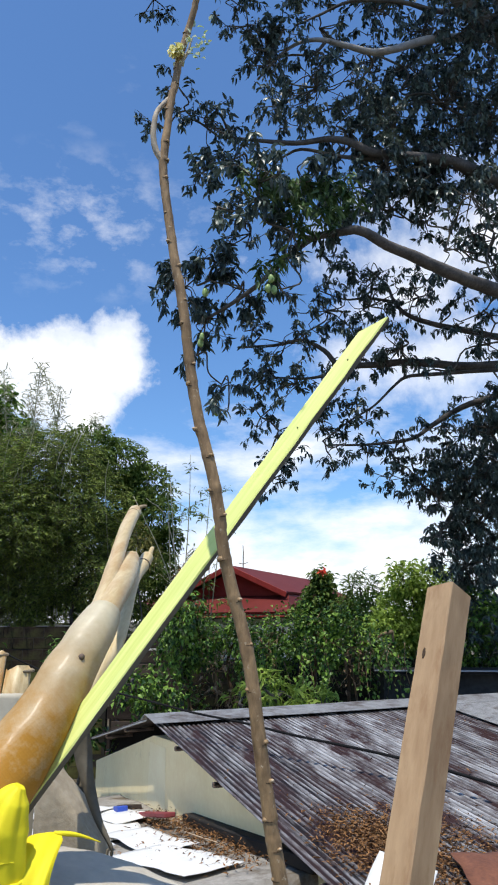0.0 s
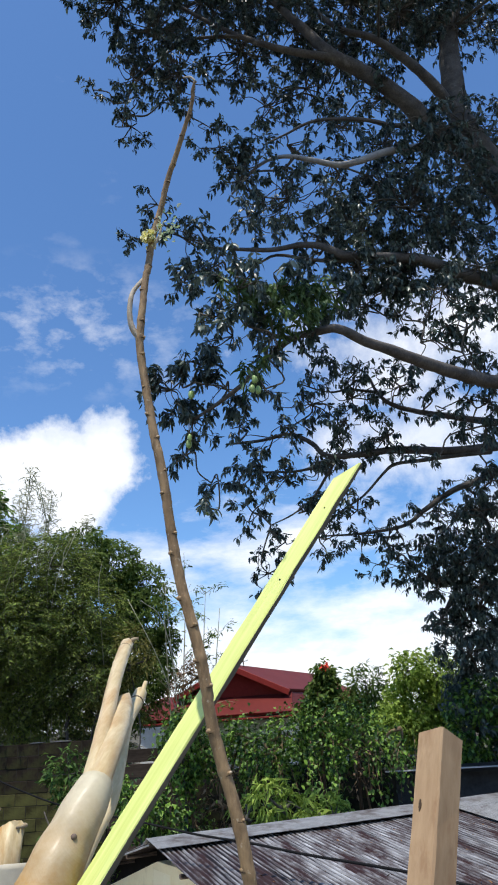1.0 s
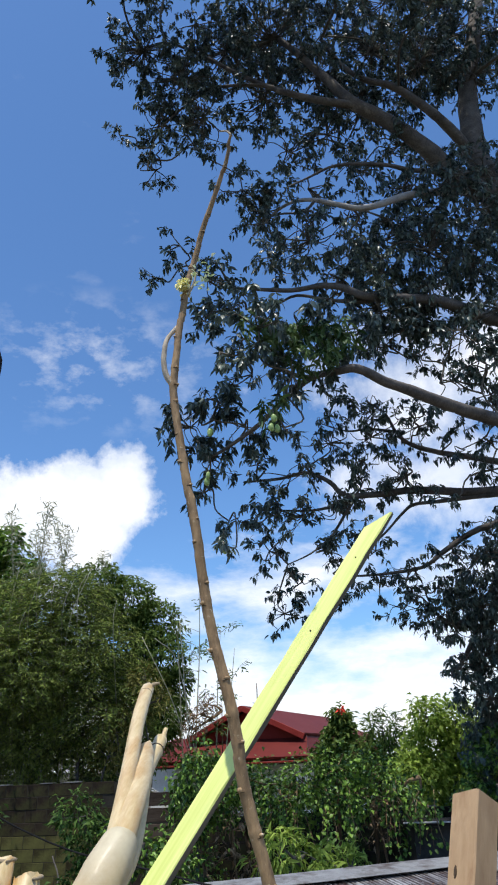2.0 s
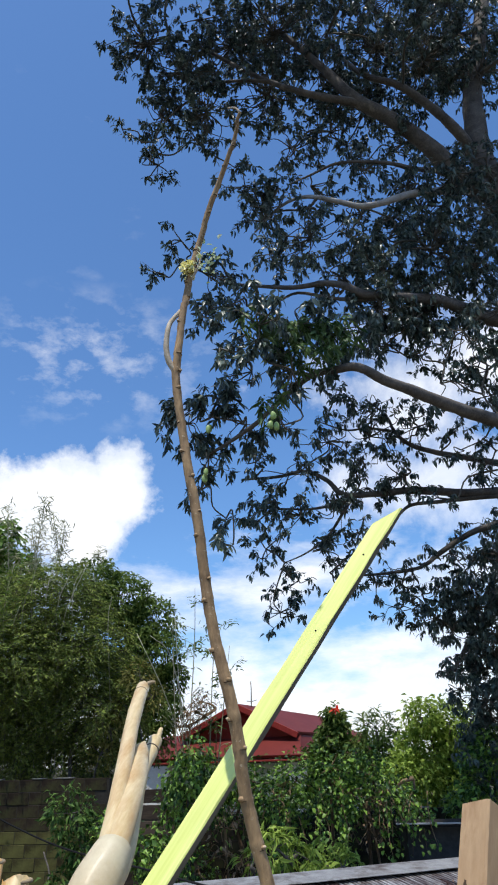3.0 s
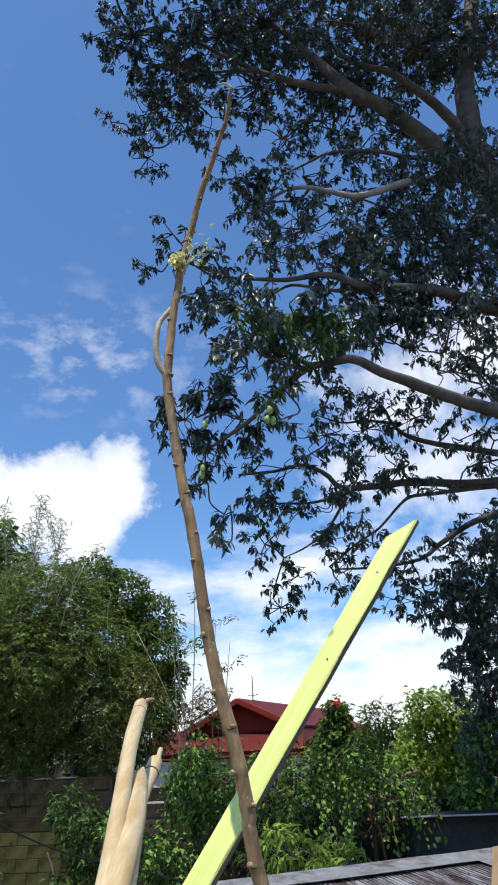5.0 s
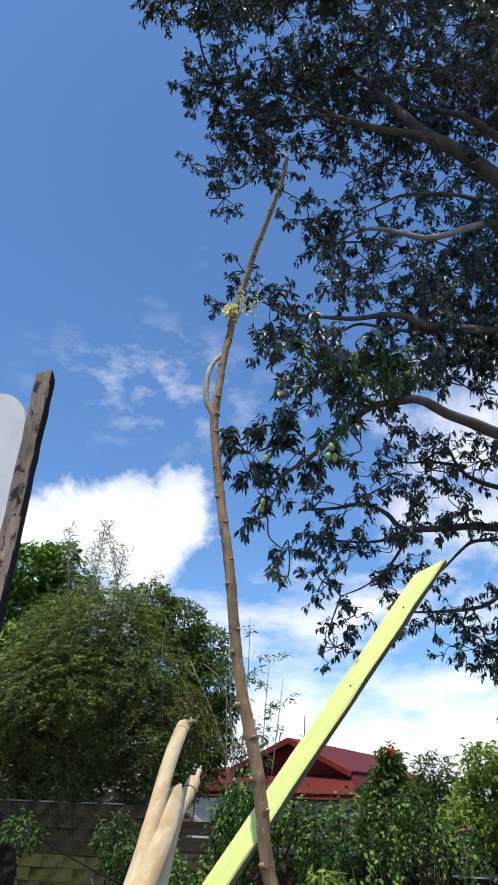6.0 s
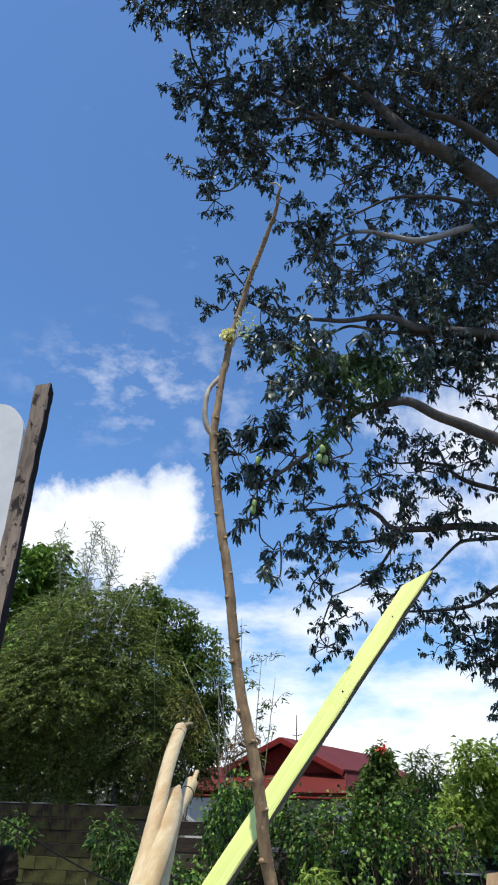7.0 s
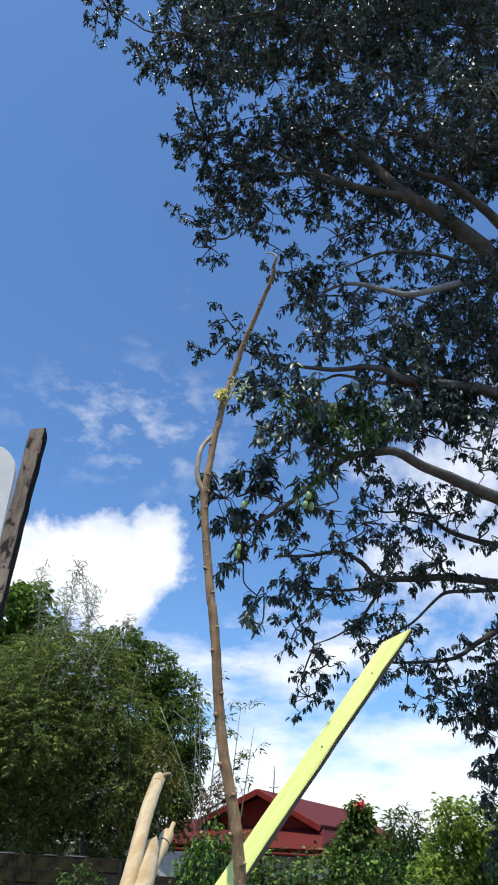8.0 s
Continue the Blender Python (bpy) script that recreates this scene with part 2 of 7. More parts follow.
M = {
    "soil": surface("soil", (0.05, 0.04, 0.025), (0.13, 0.10, 0.06), 1.2, 0.95, 0.6, bump_scale=0.05, stain=(0.06, 0.09, 0.03), stain_scale=0.5),
    "lime": surface("lime_paint", (0.50, 0.56, 0.07), (0.90, 0.92, 0.36), 42, 0.6, 0.25, stretch=(1, 1, 0.02), fine=3, bump_scale=0.002, stain=(0.50, 0.60, 0.14), stain_scale=26.0, stain_stretch=(1, 1, 0.05), stain_at=(0.56, 0.70)),
    "dark_batten": surface("dark_batten", (0.10, 0.085, 0.06), (0.20, 0.17, 0.125), 30, 0.85, 0.4, stretch=(1, 1, 0.06), fine=4, bump_scale=0.003),
    "raw_wood": surface("raw_wood", (0.30, 0.175, 0.085), (0.56, 0.385, 0.215), 12, 0.8, 0.5, stretch=(1, 1, 0.22), fine=7, bump_scale=0.004, stain=(0.26, 0.135, 0.06), stain_scale=14.0, stain_stretch=(1, 1, 0.35), stain_at=(0.47, 0.66)),
    "dark_wood": surface("dark_wood", (0.055, 0.036, 0.026), (0.25, 0.175, 0.125), 30, 0.85, 0.9, stretch=(1, 1, 0.12), fine=4, bump_scale=0.006, stain=(0.030, 0.020, 0.016), stain_scale=12.0, stain_at=(0.55, 0.66)),
    "old_wood": surface("old_wood", (0.12, 0.085, 0.060), (0.44, 0.33, 0.235), 26, 0.9, 1.0, stretch=(1, 1, 0.14), fine=4, bump_scale=0.008, stain=(0.030, 0.020, 0.014), stain_scale=34.0, stain_stretch=(1, 1, 0.6), stain_at=(0.54, 0.60)),
    "rotten": surface("rotten_wood", (0.010, 0.008, 0.006), (0.050, 0.036, 0.026), 24, 0.95, 1.0, stretch=(1, 1, 0.25), bump_scale=0.01, spec=0.1),
    "shaded_side": surface("shaded_wood", (0.012, 0.011, 0.012), (0.045, 0.040, 0.042), 30, 0.9, 0.6, stretch=(1, 1, 0.12), spec=0.1),
    "stick": surface("stick_bark", (0.095, 0.052, 0.021), (0.45, 0.29, 0.14), 60, 0.75, 0.9, stretch=(1, 1, 0.35), fine=3, bump_scale=0.004, stain=(0.46, 0.36, 0.23), stain_scale=150.0, stain_stretch=(1, 1, 1), stain_at=(0.61, 0.67)),
    "stick_pale": surface("pale_bark", (0.30, 0.23, 0.15), (0.56, 0.47, 0.35), 70, 0.75, 0.4, bump_scale=0.002),
    "notch": surface("bark_notch", (0.035, 0.020, 0.010), (0.09, 0.055, 0.028), 60, 0.9, 0.4, bump_scale=0.002),
    "scar": surface("leaf_scar", (0.40, 0.28, 0.17), (0.62, 0.48, 0.32), 60, 0.8, 0.4, bump_scale=0.002),
    "petal": surface("yellow_petal", (0.80, 0.74, 0.26), (0.90, 0.88, 0.55), 30, 0.6, 0.0, island=0.3, through_light=0.3),
    "sprout": surface("sprout_leaf", (0.40, 0.52, 0.22), (0.74, 0.80, 0.58), 30, 0.5, 0.0, island=0.6, through_light=0.3),
    "bamboo": surface("dry_bamboo", (0.50, 0.35, 0.15), (0.80, 0.66, 0.40), 22, 0.45, 0.25, stretch=(1, 0.10, 0.25), bump_scale=0.002, stain=(0.46, 0.25, 0.08), stain_scale=16, stain_at=(0.50, 0.68), spec=0.35),
    "scrap": surface("split_bamboo_rim", (0.20, 0.15, 0.09), (0.42, 0.33, 0.2), 60, 0.8, 0.5, bump_scale=0.003),
    # the sleeve's second colour, amber, grows stronger towards its lower end
    "sleeve": surface("clear_plastic", (0.52, 0.44, 0.28), (0.74, 0.66, 0.46), 14, 0.50, 0.15, fine=4, bump_scale=0.002, spec=0.35, coat=0.06, through_light=0.12, stain=(0.44, 0.205, 0.016), stain_scale=9.0, stain_at=(0.38, 0.58), deeper_below=(2.735, 0.13)),
    "yellow": surface("yellow_cloth", (0.80, 0.62, 0.004), (0.92, 0.79, 0.012), 6, 0.7, 0.3, bump_scale=0.004),
    "tarp": surface("grey_tarp", (0.42, 0.37, 0.29), (0.60, 0.54, 0.43), 7, 0.65, 0.3, spec=0.2, bump_scale=0.004, stain=(0.26, 0.22, 0.17), stain_scale=4, stain_at=(0.58, 0.75)),
    "dark_sheet": surface("dark_sheet", (0.10, 0.085, 0.060), (0.19, 0.165, 0.12), 8, 0.7, 0.3, spec=0.2),
    "white_sheet": surface("white_sheet", (0.70, 0.68, 0.62), (0.84, 0.82, 0.77), 4, 0.6, 0.2, stain=(0.5, 0.46, 0.38), stain_scale=3, stain_at=(0.6, 0.8)),
    "plaster": surface("cream_plaster", (0.84, 0.67, 0.35), (0.93, 0.79, 0.47), 3, 0.85, 0.3, stain=(0.50, 0.39, 0.20), stain_scale=1.6, stain_at=(0.60, 0.80)),
    "paler_plaster": surface("paler_plaster", (0.88, 0.72, 0.42), (0.94, 0.82, 0.52), 3, 0.85, 0.3),
    "slab": surface("dusty_slab", (0.20, 0.18, 0.15), (0.40, 0.37, 0.32), 5, 0.95, 0.4, spec=0.1, stain=(0.12, 0.09, 0.06), stain_scale=2.0),
    "zinc": surface("ridge_zinc", (0.16, 0.155, 0.15), (0.38, 0.375, 0.36), 9, 0.55, 0.2, metal=0.2, spec=0.3, stain=(0.09, 0.065, 0.05), stain_scale=4.0, stain_at=(0.50, 0.68)),
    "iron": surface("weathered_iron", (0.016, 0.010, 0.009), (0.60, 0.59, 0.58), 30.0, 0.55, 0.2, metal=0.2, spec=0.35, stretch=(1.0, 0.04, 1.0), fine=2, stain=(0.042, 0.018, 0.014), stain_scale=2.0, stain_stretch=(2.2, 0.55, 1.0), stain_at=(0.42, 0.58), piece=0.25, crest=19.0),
    "rust": surface("rusty_sheet", (0.10, 0.035, 0.02), (0.26, 0.10, 0.05), 6, 0.85, 0.5),
    "dry_leaf": surface("dry_leaf", (0.055, 0.026, 0.011), (0.30, 0.155, 0.065), 40, 0.9, 0.0, island=0.9, spec=0.1),
    "gutter": surface("dark_gutter", (0.014, 0.012, 0.010), (0.035, 0.031, 0.027), 6, 0.8, 0.2, spec=0.15),
    "wire": surface("black_cable", (0.008, 0.008, 0.008), (0.020, 0.020, 0.020), 20, 0.9, 0.0, spec=0.1),
    "block": surface("old_block", (0.014, 0.010, 0.007), (0.044, 0.033, 0.023), 2.5, 0.95, 0.6, spec=0.1, piece=0.15, stain=(0.050, 0.056, 0.018), stain_scale=1.3, stain_at=(0.50, 0.68)),
    "sunlit_moss_block": surface("sunlit_moss_block", (0.026, 0.022, 0.010), (0.085, 0.078, 0.030), 4, 0.95, 0.6, spec=0.1, piece=0.3, stain=(0.11, 0.11, 0.036), stain_scale=2.5, stain_at=(0.46, 0.66)),
    "capping": surface("pale_capping", (0.05, 0.05, 0.045), (0.26, 0.26, 0.24), 5, 0.9, 0.4, spec=0.2),
    "mortar": surface("mortar", (0.018, 0.016, 0.013), (0.050, 0.045, 0.037), 6, 0.95, 0.4, spec=0.1),
    "plank": surface("grey_plank", (0.028, 0.020, 0.015), (0.085, 0.064, 0.048), 8, 0.9, 0.5, spec=0.1, stretch=(0.15, 1, 1), piece=0.4),
    "red_roof": surface("red_roof", (0.105, 0.014, 0.011), (0.165, 0.026, 0.020), 1.5, 0.7, 0.15, stain=(0.12, 0.016, 0.014), stain_scale=0.8, spec=0.2),
    "red_trim": surface("red_trim", (0.20, 0.02, 0.016), (0.30, 0.04, 0.03), 2, 0.6, 0.1, spec=0.2),
    "white_wall": surface("white_wall", (0.55, 0.53, 0.5), (0.75, 0.74, 0.7), 2, 0.8, 0.2),
    "grey_wall": surface("grey_wall", (0.035, 0.033, 0.030), (0.09, 0.086, 0.08), 2, 0.85, 0.3, spec=0.15),
    "gap_shade": surface("verge_shade", (0.010, 0.009, 0.008), (0.024, 0.020, 0.018), 3, 0.95, 0.0, spec=0.04),
    "steel": surface("pale_steel", (0.30, 0.30, 0.30), (0.46, 0.46, 0.46), 5, 0.5, 0.1, metal=0.2),
    "bark": surface("mango_bark", (0.035, 0.030, 0.026), (0.16, 0.14, 0.12), 5, 0.9, 0.7, bump_scale=0.02, stain=(0.24, 0.22, 0.19), stain_scale=2.5, stain_at=(0.6, 0.72)),
    "twig": surface("twig_bark", (0.05, 0.045, 0.035), (0.15, 0.13, 0.1), 10, 0.9, 0.2),
    "sunlit_limb": surface("sunlit_limb", (0.20, 0.18, 0.16), (0.42, 0.39, 0.35), 6, 0.85, 0.4, bump_scale=0.01),
    "mango_leaf": surface("mango_leaf", (0.028, 0.048, 0.040), (0.115, 0.155, 0.118), 0.6, 0.38, 0.0, island=0.75, through_light=0.25, spec=0.65),
    "young_leaf": surface("young_leaf", (0.05, 0.10, 0.03), (0.13, 0.20, 0.07), 1, 0.4, 0.0, island=0.6, through_light=0.22, spec=0.3),
    "fruit": surface("green_mango", (0.20, 0.32, 0.08), (0.36, 0.46, 0.16), 12, 0.4, 0.05),
    "bush_leaf": surface("bush_leaf", (0.040, 0.080, 0.016), (0.18, 0.25, 0.060), 0.35, 0.7, 0.0, island=0.5, through_light=0.3, spec=0.1),
    "frond_leaf": surface("frond_leaf", (0.058, 0.100, 0.018), (0.30, 0.37, 0.080), 0.35, 0.6, 0.0, island=0.55, through_light=0.22, spec=0.15),
    "weed_leaf": surface("weed_leaf", (0.028, 0.066, 0.015), (0.13, 0.22, 0.052), 0.6, 0.5, 0.0, island=0.7, through_light=0.3, spec=0.12),
    "broad_leaf": surface("broad_leaf", (0.055, 0.120, 0.022), (0.27, 0.42, 0.080), 0.6, 0.5, 0.0, island=0.7, through_light=0.3, spec=0.12),
    "vine_leaf": surface("vine_leaf", (0.022, 0.062, 0.009), (0.19, 0.32, 0.045), 0.8, 0.45, 0.0, island=0.9, through_light=0.16, spec=0.3),
    "lime_leaf": surface("lime_leaf", (0.15, 0.23, 0.035), (0.42, 0.54, 0.11), 0.8, 0.5, 0.0, island=0.7, through_light=0.42, spec=0.12),
    "olive_leaf": surface("olive_leaf", (0.075, 0.085, 0.020), (0.27, 0.25, 0.07), 0.8, 0.6, 0.0, island=0.7, through_light=0.25, spec=0.15),
    "dry_vine": surface("dry_vine", (0.10, 0.06, 0.03), (0.26, 0.17, 0.09), 8, 0.9, 0.0, island=0.6),
    "flower_red": surface("flower_red", (0.70, 0.03, 0.01), (0.85, 0.08, 0.03), 20, 0.6, 0.0, island=0.3),
    "reed": surface("pale_reed", (0.26, 0.27, 0.16), (0.46, 0.46, 0.30), 4, 0.7, 0.0, island=0.4, through_light=0.2),
    "cane": surface("bleached_cane", (0.34, 0.33, 0.24), (0.58, 0.57, 0.44), 4, 0.7, 0.0),
    "sackcloth": surface("sackcloth", (0.28, 0.22, 0.14), (0.48, 0.40, 0.28), 12, 0.8, 0.5, bump_scale=0.006, stain=(0.18, 0.14, 0.10), stain_scale=5, stain_at=(0.56, 0.72)),
    "dull_sheet": surface("dull_sheet", (0.48, 0.42, 0.31), (0.63, 0.57, 0.44), 6, 0.6, 0.2, spec=0.2),
    "blue": surface("blue_plastic", (0.02, 0.06, 0.35), (0.04, 0.1, 0.5), 6, 0.5, 0.1),
    "maroon": surface("maroon_board", (0.16, 0.02, 0.02), (0.28, 0.05, 0.05), 5, 0.7, 0.2),
}


def woven(m, period):
    """Press two crossing sets of fine ridges into a material."""
    t = m.node_tree
    b = t.nodes["Principled BSDF"]
    old = b.inputs["Normal"].links[0].from_node
    coord = t.nodes.new("ShaderNodeTexCoord")
    total = None
    for turn in (40, 130):
        mp = t.nodes.new("ShaderNodeMapping")
        mp.inputs["Rotation"].default_value = (0, radians(turn), 0)
        t.links.new(coord.outputs["Object"], mp.inputs[0])
        w = node(t, "ShaderNodeTexWave", Scale=2 * math.pi / 20 / period, Distortion=1.2)
        w.inputs["Detail Scale"].default_value = 0.6
        t.links.new(mp.outputs[0], w.inputs["Vector"])
        line = math_node(t, "POWER", w.outputs["Fac"], 6)
        total = line if total is None else math_node(t, "MAXIMUM", total, line)
    bp = t.nodes.new("ShaderNodeBump")
    bp.inputs["Strength"].default_value = 0.12
    bp.inputs["Distance"].default_value = 0.001
    t.links.new(total, bp.inputs["Height"])
    t.links.new(old.outputs[0], bp.inputs["Normal"])
    t.links.new(bp.outputs[0], b.inputs["Normal"])


woven(M["sleeve"], 0.0045)


# ---- building helpers ----
def thing(name, label, category, at=(0, 0, 0), group="", kind=""):
    return_to = new(name)
    return_to.location = at
    return_to.empty_display_size = 0.2
    return tagged(return_to, label, category, group, kind)


def finish(name, bm, material, smooth=True):
    me = bpy.data.meshes.new(name)
    bmesh.ops.recalc_face_normals(bm, faces=bm.faces)
    bm.to_mesh(me)
    bm.free()
    if smooth:
        for p in me.polygons:
            p.use_smooth = len(p.vertices) <= 4
    me.materials.append(material)
    return me


def hang(ob, parent, m=None):
    """Put ob, whose mesh is laid out in the world (or at m), under parent."""
    ob.parent = parent
    base = Matrix.Translation(parent.location) if parent.parent is None else Matrix.Identity(4)
    ob.matrix_parent_inverse = base.inverted()
    if m is not None:
        ob.matrix_basis = m
    return ob


def part(name, bm, material, parent, label="", smooth=True, m=None, kind=""):
    me = finish(name, bm, material, smooth) if isinstance(bm, bmesh.types.BMesh) else bm
    ob = new(name, me)
    if parent.parent is None:
        hang(ob, parent, m)
    else:
        ob.parent = parent
        ob.matrix_parent_inverse = Matrix.Identity(4)
        if m is not None:
            ob.matrix_basis = m
    return tagged(ob, label, kind=kind)


def smooth_path(points, radii, steps=4):
    """Catmull-Rom through the points, with radii blended along."""
    p = [Vector(q) for q in points]
    p = [p[0] * 2 - p[1]] + p + [p[-1] * 2 - p[-2]]
    out, rad = [], []
    for i in range(1, len(p) - 2):
        for k in range(steps):
            s = k / steps
            a, b, c, d = p[i - 1], p[i], p[i + 1], p[i + 2]
            out.append(0.5 * (2 * b + (c - a) * s + (2 * a - 5 * b + 4 * c - d) * s * s + (3 * b - a - 3 * c + d) * s ** 3))
            rad.append(radii[i - 1] * (1 - s) + radii[i] * s)
    out.append(p[-2])
    rad.append(radii[-1])
    return out, rad


def tube(bm, path, radii, sides=8, cap=True, wobble=0.0, rng=None):
    rings, side = [], None
    for i, c in enumerate(path):
        a = path[max(i - 1, 0)]
        b = path[min(i + 1, len(path) - 1)]
        way = (b - a).normalized()
        if side is None:
            side = way.orthogonal().normalized()
        side = (side - way * side.dot(way)).normalized()
        other = way.cross(side)
        ring = []
        for k in range(sides):
            ang = 2 * math.pi * k / sides
            r = radii[i] * (1 + (rng.uniform(-wobble, wobble) if wobble else 0))
            ring.append(bm.verts.new(c + (side * math.cos(ang) + other * math.sin(ang)) * r))
        rings.append(ring)
    for r0, r1 in zip(rings, rings[1:]):
        for k in range(sides):
            bm.faces.new((r0[k], r0[(k + 1) % sides], r1[(k + 1) % sides], r1[k]))
    if cap:
        bm.faces.new(rings[0][::-1])
        bm.faces.new(rings[-1])
    return bm


def limb(points, r0, r1, sides=8, steps=4, wobble=0.0, seed=0, bm=None):
    n = len(points)
    radii = [r0 + (r1 - r0) * (i / (n - 1)) ** 0.8 for i in range(n)]
    path, rad = smooth_path(points, radii, steps)
    return tube(bm or bmesh.new(), path, rad, sides, True, wobble, random.Random(seed))


def box(size, bevel=0.0, segments=1):
    bm = bmesh.new()
    bmesh.ops.create_cube(bm, size=1)
    bmesh.ops.scale(bm, vec=size, verts=bm.verts)
    if bevel:
        bmesh.ops.bevel(bm, geom=bm.edges[:], offset=bevel, segments=segments, affect="EDGES")
    return bm


def slab(corners, thick):
    """A plate with the given top corners (anticlockwise from above) and thickness downwards."""
    bm = bmesh.new()
    top = [bm.verts.new(c) for c in corners]
    low = [bm.verts.new(Vector(c) - Vector((0, 0, thick))) for c in corners]
    bm.faces.new(top)
    bm.faces.new(low[::-1])
    n = len(corners)
    for i in range(n):
        bm.faces.new((top[i], low[i], low[(i + 1) % n], top[(i + 1) % n]))
    return bm


def along(a, b, spin=0.0):
    """A frame at a whose z runs to b, turned by spin degrees about it; and the length."""
    a, b = Vector(a), Vector(b)
    way = b - a
    q = way.to_track_quat("Z", "Y")
    return Matrix.Translation(a) @ q.to_matrix().to_4x4() @ Matrix.Rotation(radians(spin), 4, "Z"), way.length


def facing(a, b, toward):
    """As along(), but with -y turned as far as may be towards a direction."""
    a, b = Vector(a), Vector(b)
    z = (b - a).normalized()
    y = -(Vector(toward) - z * z.dot(Vector(toward))).normalized()
    m = Matrix.Identity(4)
    for i, c in enumerate((y.cross(z), y, z)):
        m.col[i][:3] = c
    m.translation = a
    return m, (b - a).length


def leaves(name, centres, ways, length, width, material, seed=0, fold=0.25, curl=0.3, spread=0.3, rounded=True):
    """One mesh of many leaves: each is folded along its rib and bent towards its tip."""
    rng = np.random.default_rng(seed)
    c = np.asarray(centres, float)
    w = np.asarray(ways, float)
    n = len(c)
    w = w / np.linalg.norm(w, axis=1)[:, None]
    size = length * rng.uniform(1 - spread, 1 + spread, n)[:, None]
    wide = width * size / length * rng.uniform(0.85, 1.15, n)[:, None]
    ref = rng.normal(size=(n, 3)) * 0.55 + np.array([0, 0, 1.0])
    side = np.cross(w, ref)
    side /= np.linalg.norm(side, axis=1)[:, None] + 1e-9
    nor = np.cross(side, w)
    down = np.array([0, 0, 1]) * size * 0.12
    m1 = c + w * size * 0.30
    m2 = c + w * size * 0.68 - nor * size * curl * 0.42 - down * 0.4
    tip = c + w * size - nor * size * curl - down
    if rounded:
        rows = [c]
        for m, k in ((m1, 0.46), (m2, 0.40)):
            rows += [m + side * wide * k + nor * wide * fold, m, m - side * wide * k + nor * wide * fold]
        rows.append(tip)
        tri = np.array([[0, 2, 1], [0, 3, 2], [1, 2, 5], [1, 5, 4], [2, 3, 6], [2, 6, 5], [4, 5, 7], [5, 6, 7]])
    else:
        m1 = c + w * size * 0.48
        rows = [c, m1 + side * wide * 0.5 + nor * wide * fold, m1, m1 - side * wide * 0.5 + nor * wide * fold, tip]
        tri = np.array([[0, 2, 1], [0, 3, 2], [1, 2, 4], [2, 3, 4]])
    v = np.stack(rows, axis=1).reshape(-1, 3)
    base = (np.arange(n) * len(rows))[:, None]
    f = (base[:, :, None] + tri[None]).reshape(-1, 3)
    me = bpy.data.meshes.new(name)
    me.vertices.add(len(v))
    me.vertices.foreach_set("co", v.ravel())
    me.loops.add(f.size)
    me.loops.foreach_set("vertex_index", f.ravel().astype(np.int32))
    me.polygons.add(len(f))
    me.polygons.foreach_set("loop_start", np.arange(0, f.size, 3, dtype=np.int32))
    me.update(calc_edges=True)
    me.validate()
    me.materials.append(material)
    return me


def rosettes(rng, spots, each, droop, reach=0.03):
    """Leaves round each spot: their places and directions, hanging by droop."""
    spots = np.asarray(spots, float)
    n = len(spots) * each
    c = np.repeat(spots, each, axis=0) + rng.normal(scale=reach, size=(n, 3))
    w = rng.normal(size=(n, 3))
    w[:, 2] = w[:, 2] * 0.55 - droop
    return c, w


def in_ball(rng, centre, radius, n, flat=0.85, shell=0.0):
    d = rng.normal(size=(n, 3))
    d /= np.linalg.norm(d, axis=1)[:, None]
    r = (shell + (1 - shell) * rng.random(n)) ** (1 / 2.4)
    return np.asarray(centre) + d * r[:, None] * radius * np.array([1, 1, flat])

# ---- ground ----
def ground():
    bm = bmesh.new()
    bmesh.ops.create_grid(bm, x_segments=80, y_segments=80, size=1)
    for v in bm.verts:
        # fine near the middle, coarse towards the horizon
        x, y = (math.copysign(abs(c) ** 3, c) * 900 for c in v.co.xy)
        v.co = (x, y, 0.10 * noise.noise(Vector((x * 0.3, y * 0.3, 0))) if abs(x) + abs(y) < 80 else 0)
    ob = new("ground", finish("ground", bm, M["soil"]))
    tagged(ob, "bare brown soil of a yard with patches of moss", "ground", kind="structure")


ground()


# ---- shed with an iron roof ----
RIDGE = Vector((-0.93, 7.0, 1.834))
U = Vector((0.921, 0.39, 0))
D = Vector((0.39, -0.921, 0))
FALL, BACK_FALL = 0.108, 0.20


def slope_frame(way, fall):
    y = Vector((way.x, way.y, -fall)).normalized()
    x = U if way is D else -U
    z = x.cross(y)
    z = z if z.z > 0 else -z
    m = Matrix.Identity(4)
    for i, a in enumerate((U, y, z)):
        m.col[i][:3] = a
    m.translation = RIDGE
    return m


def iron_sheet(wide, long):
    """A corrugated sheet: x across the waves, y down the slope."""
    bm = bmesh.new()
    nx = int(wide / 0.044 * 6)
    ny = 5
    rows = []
    for j in range(ny + 1):
        rows.append([bm.verts.new((wide * i / nx, long * j / ny,
                                   0.008 * math.sin(2 * math.pi * (wide * i / nx) / 0.044)))
                     for i in range(nx + 1)])
    for a, b in zip(rows, rows[1:]):
        for i in range(nx):
            bm.faces.new((a[i], a[i + 1], b[i + 1], b[i]))
    return bm


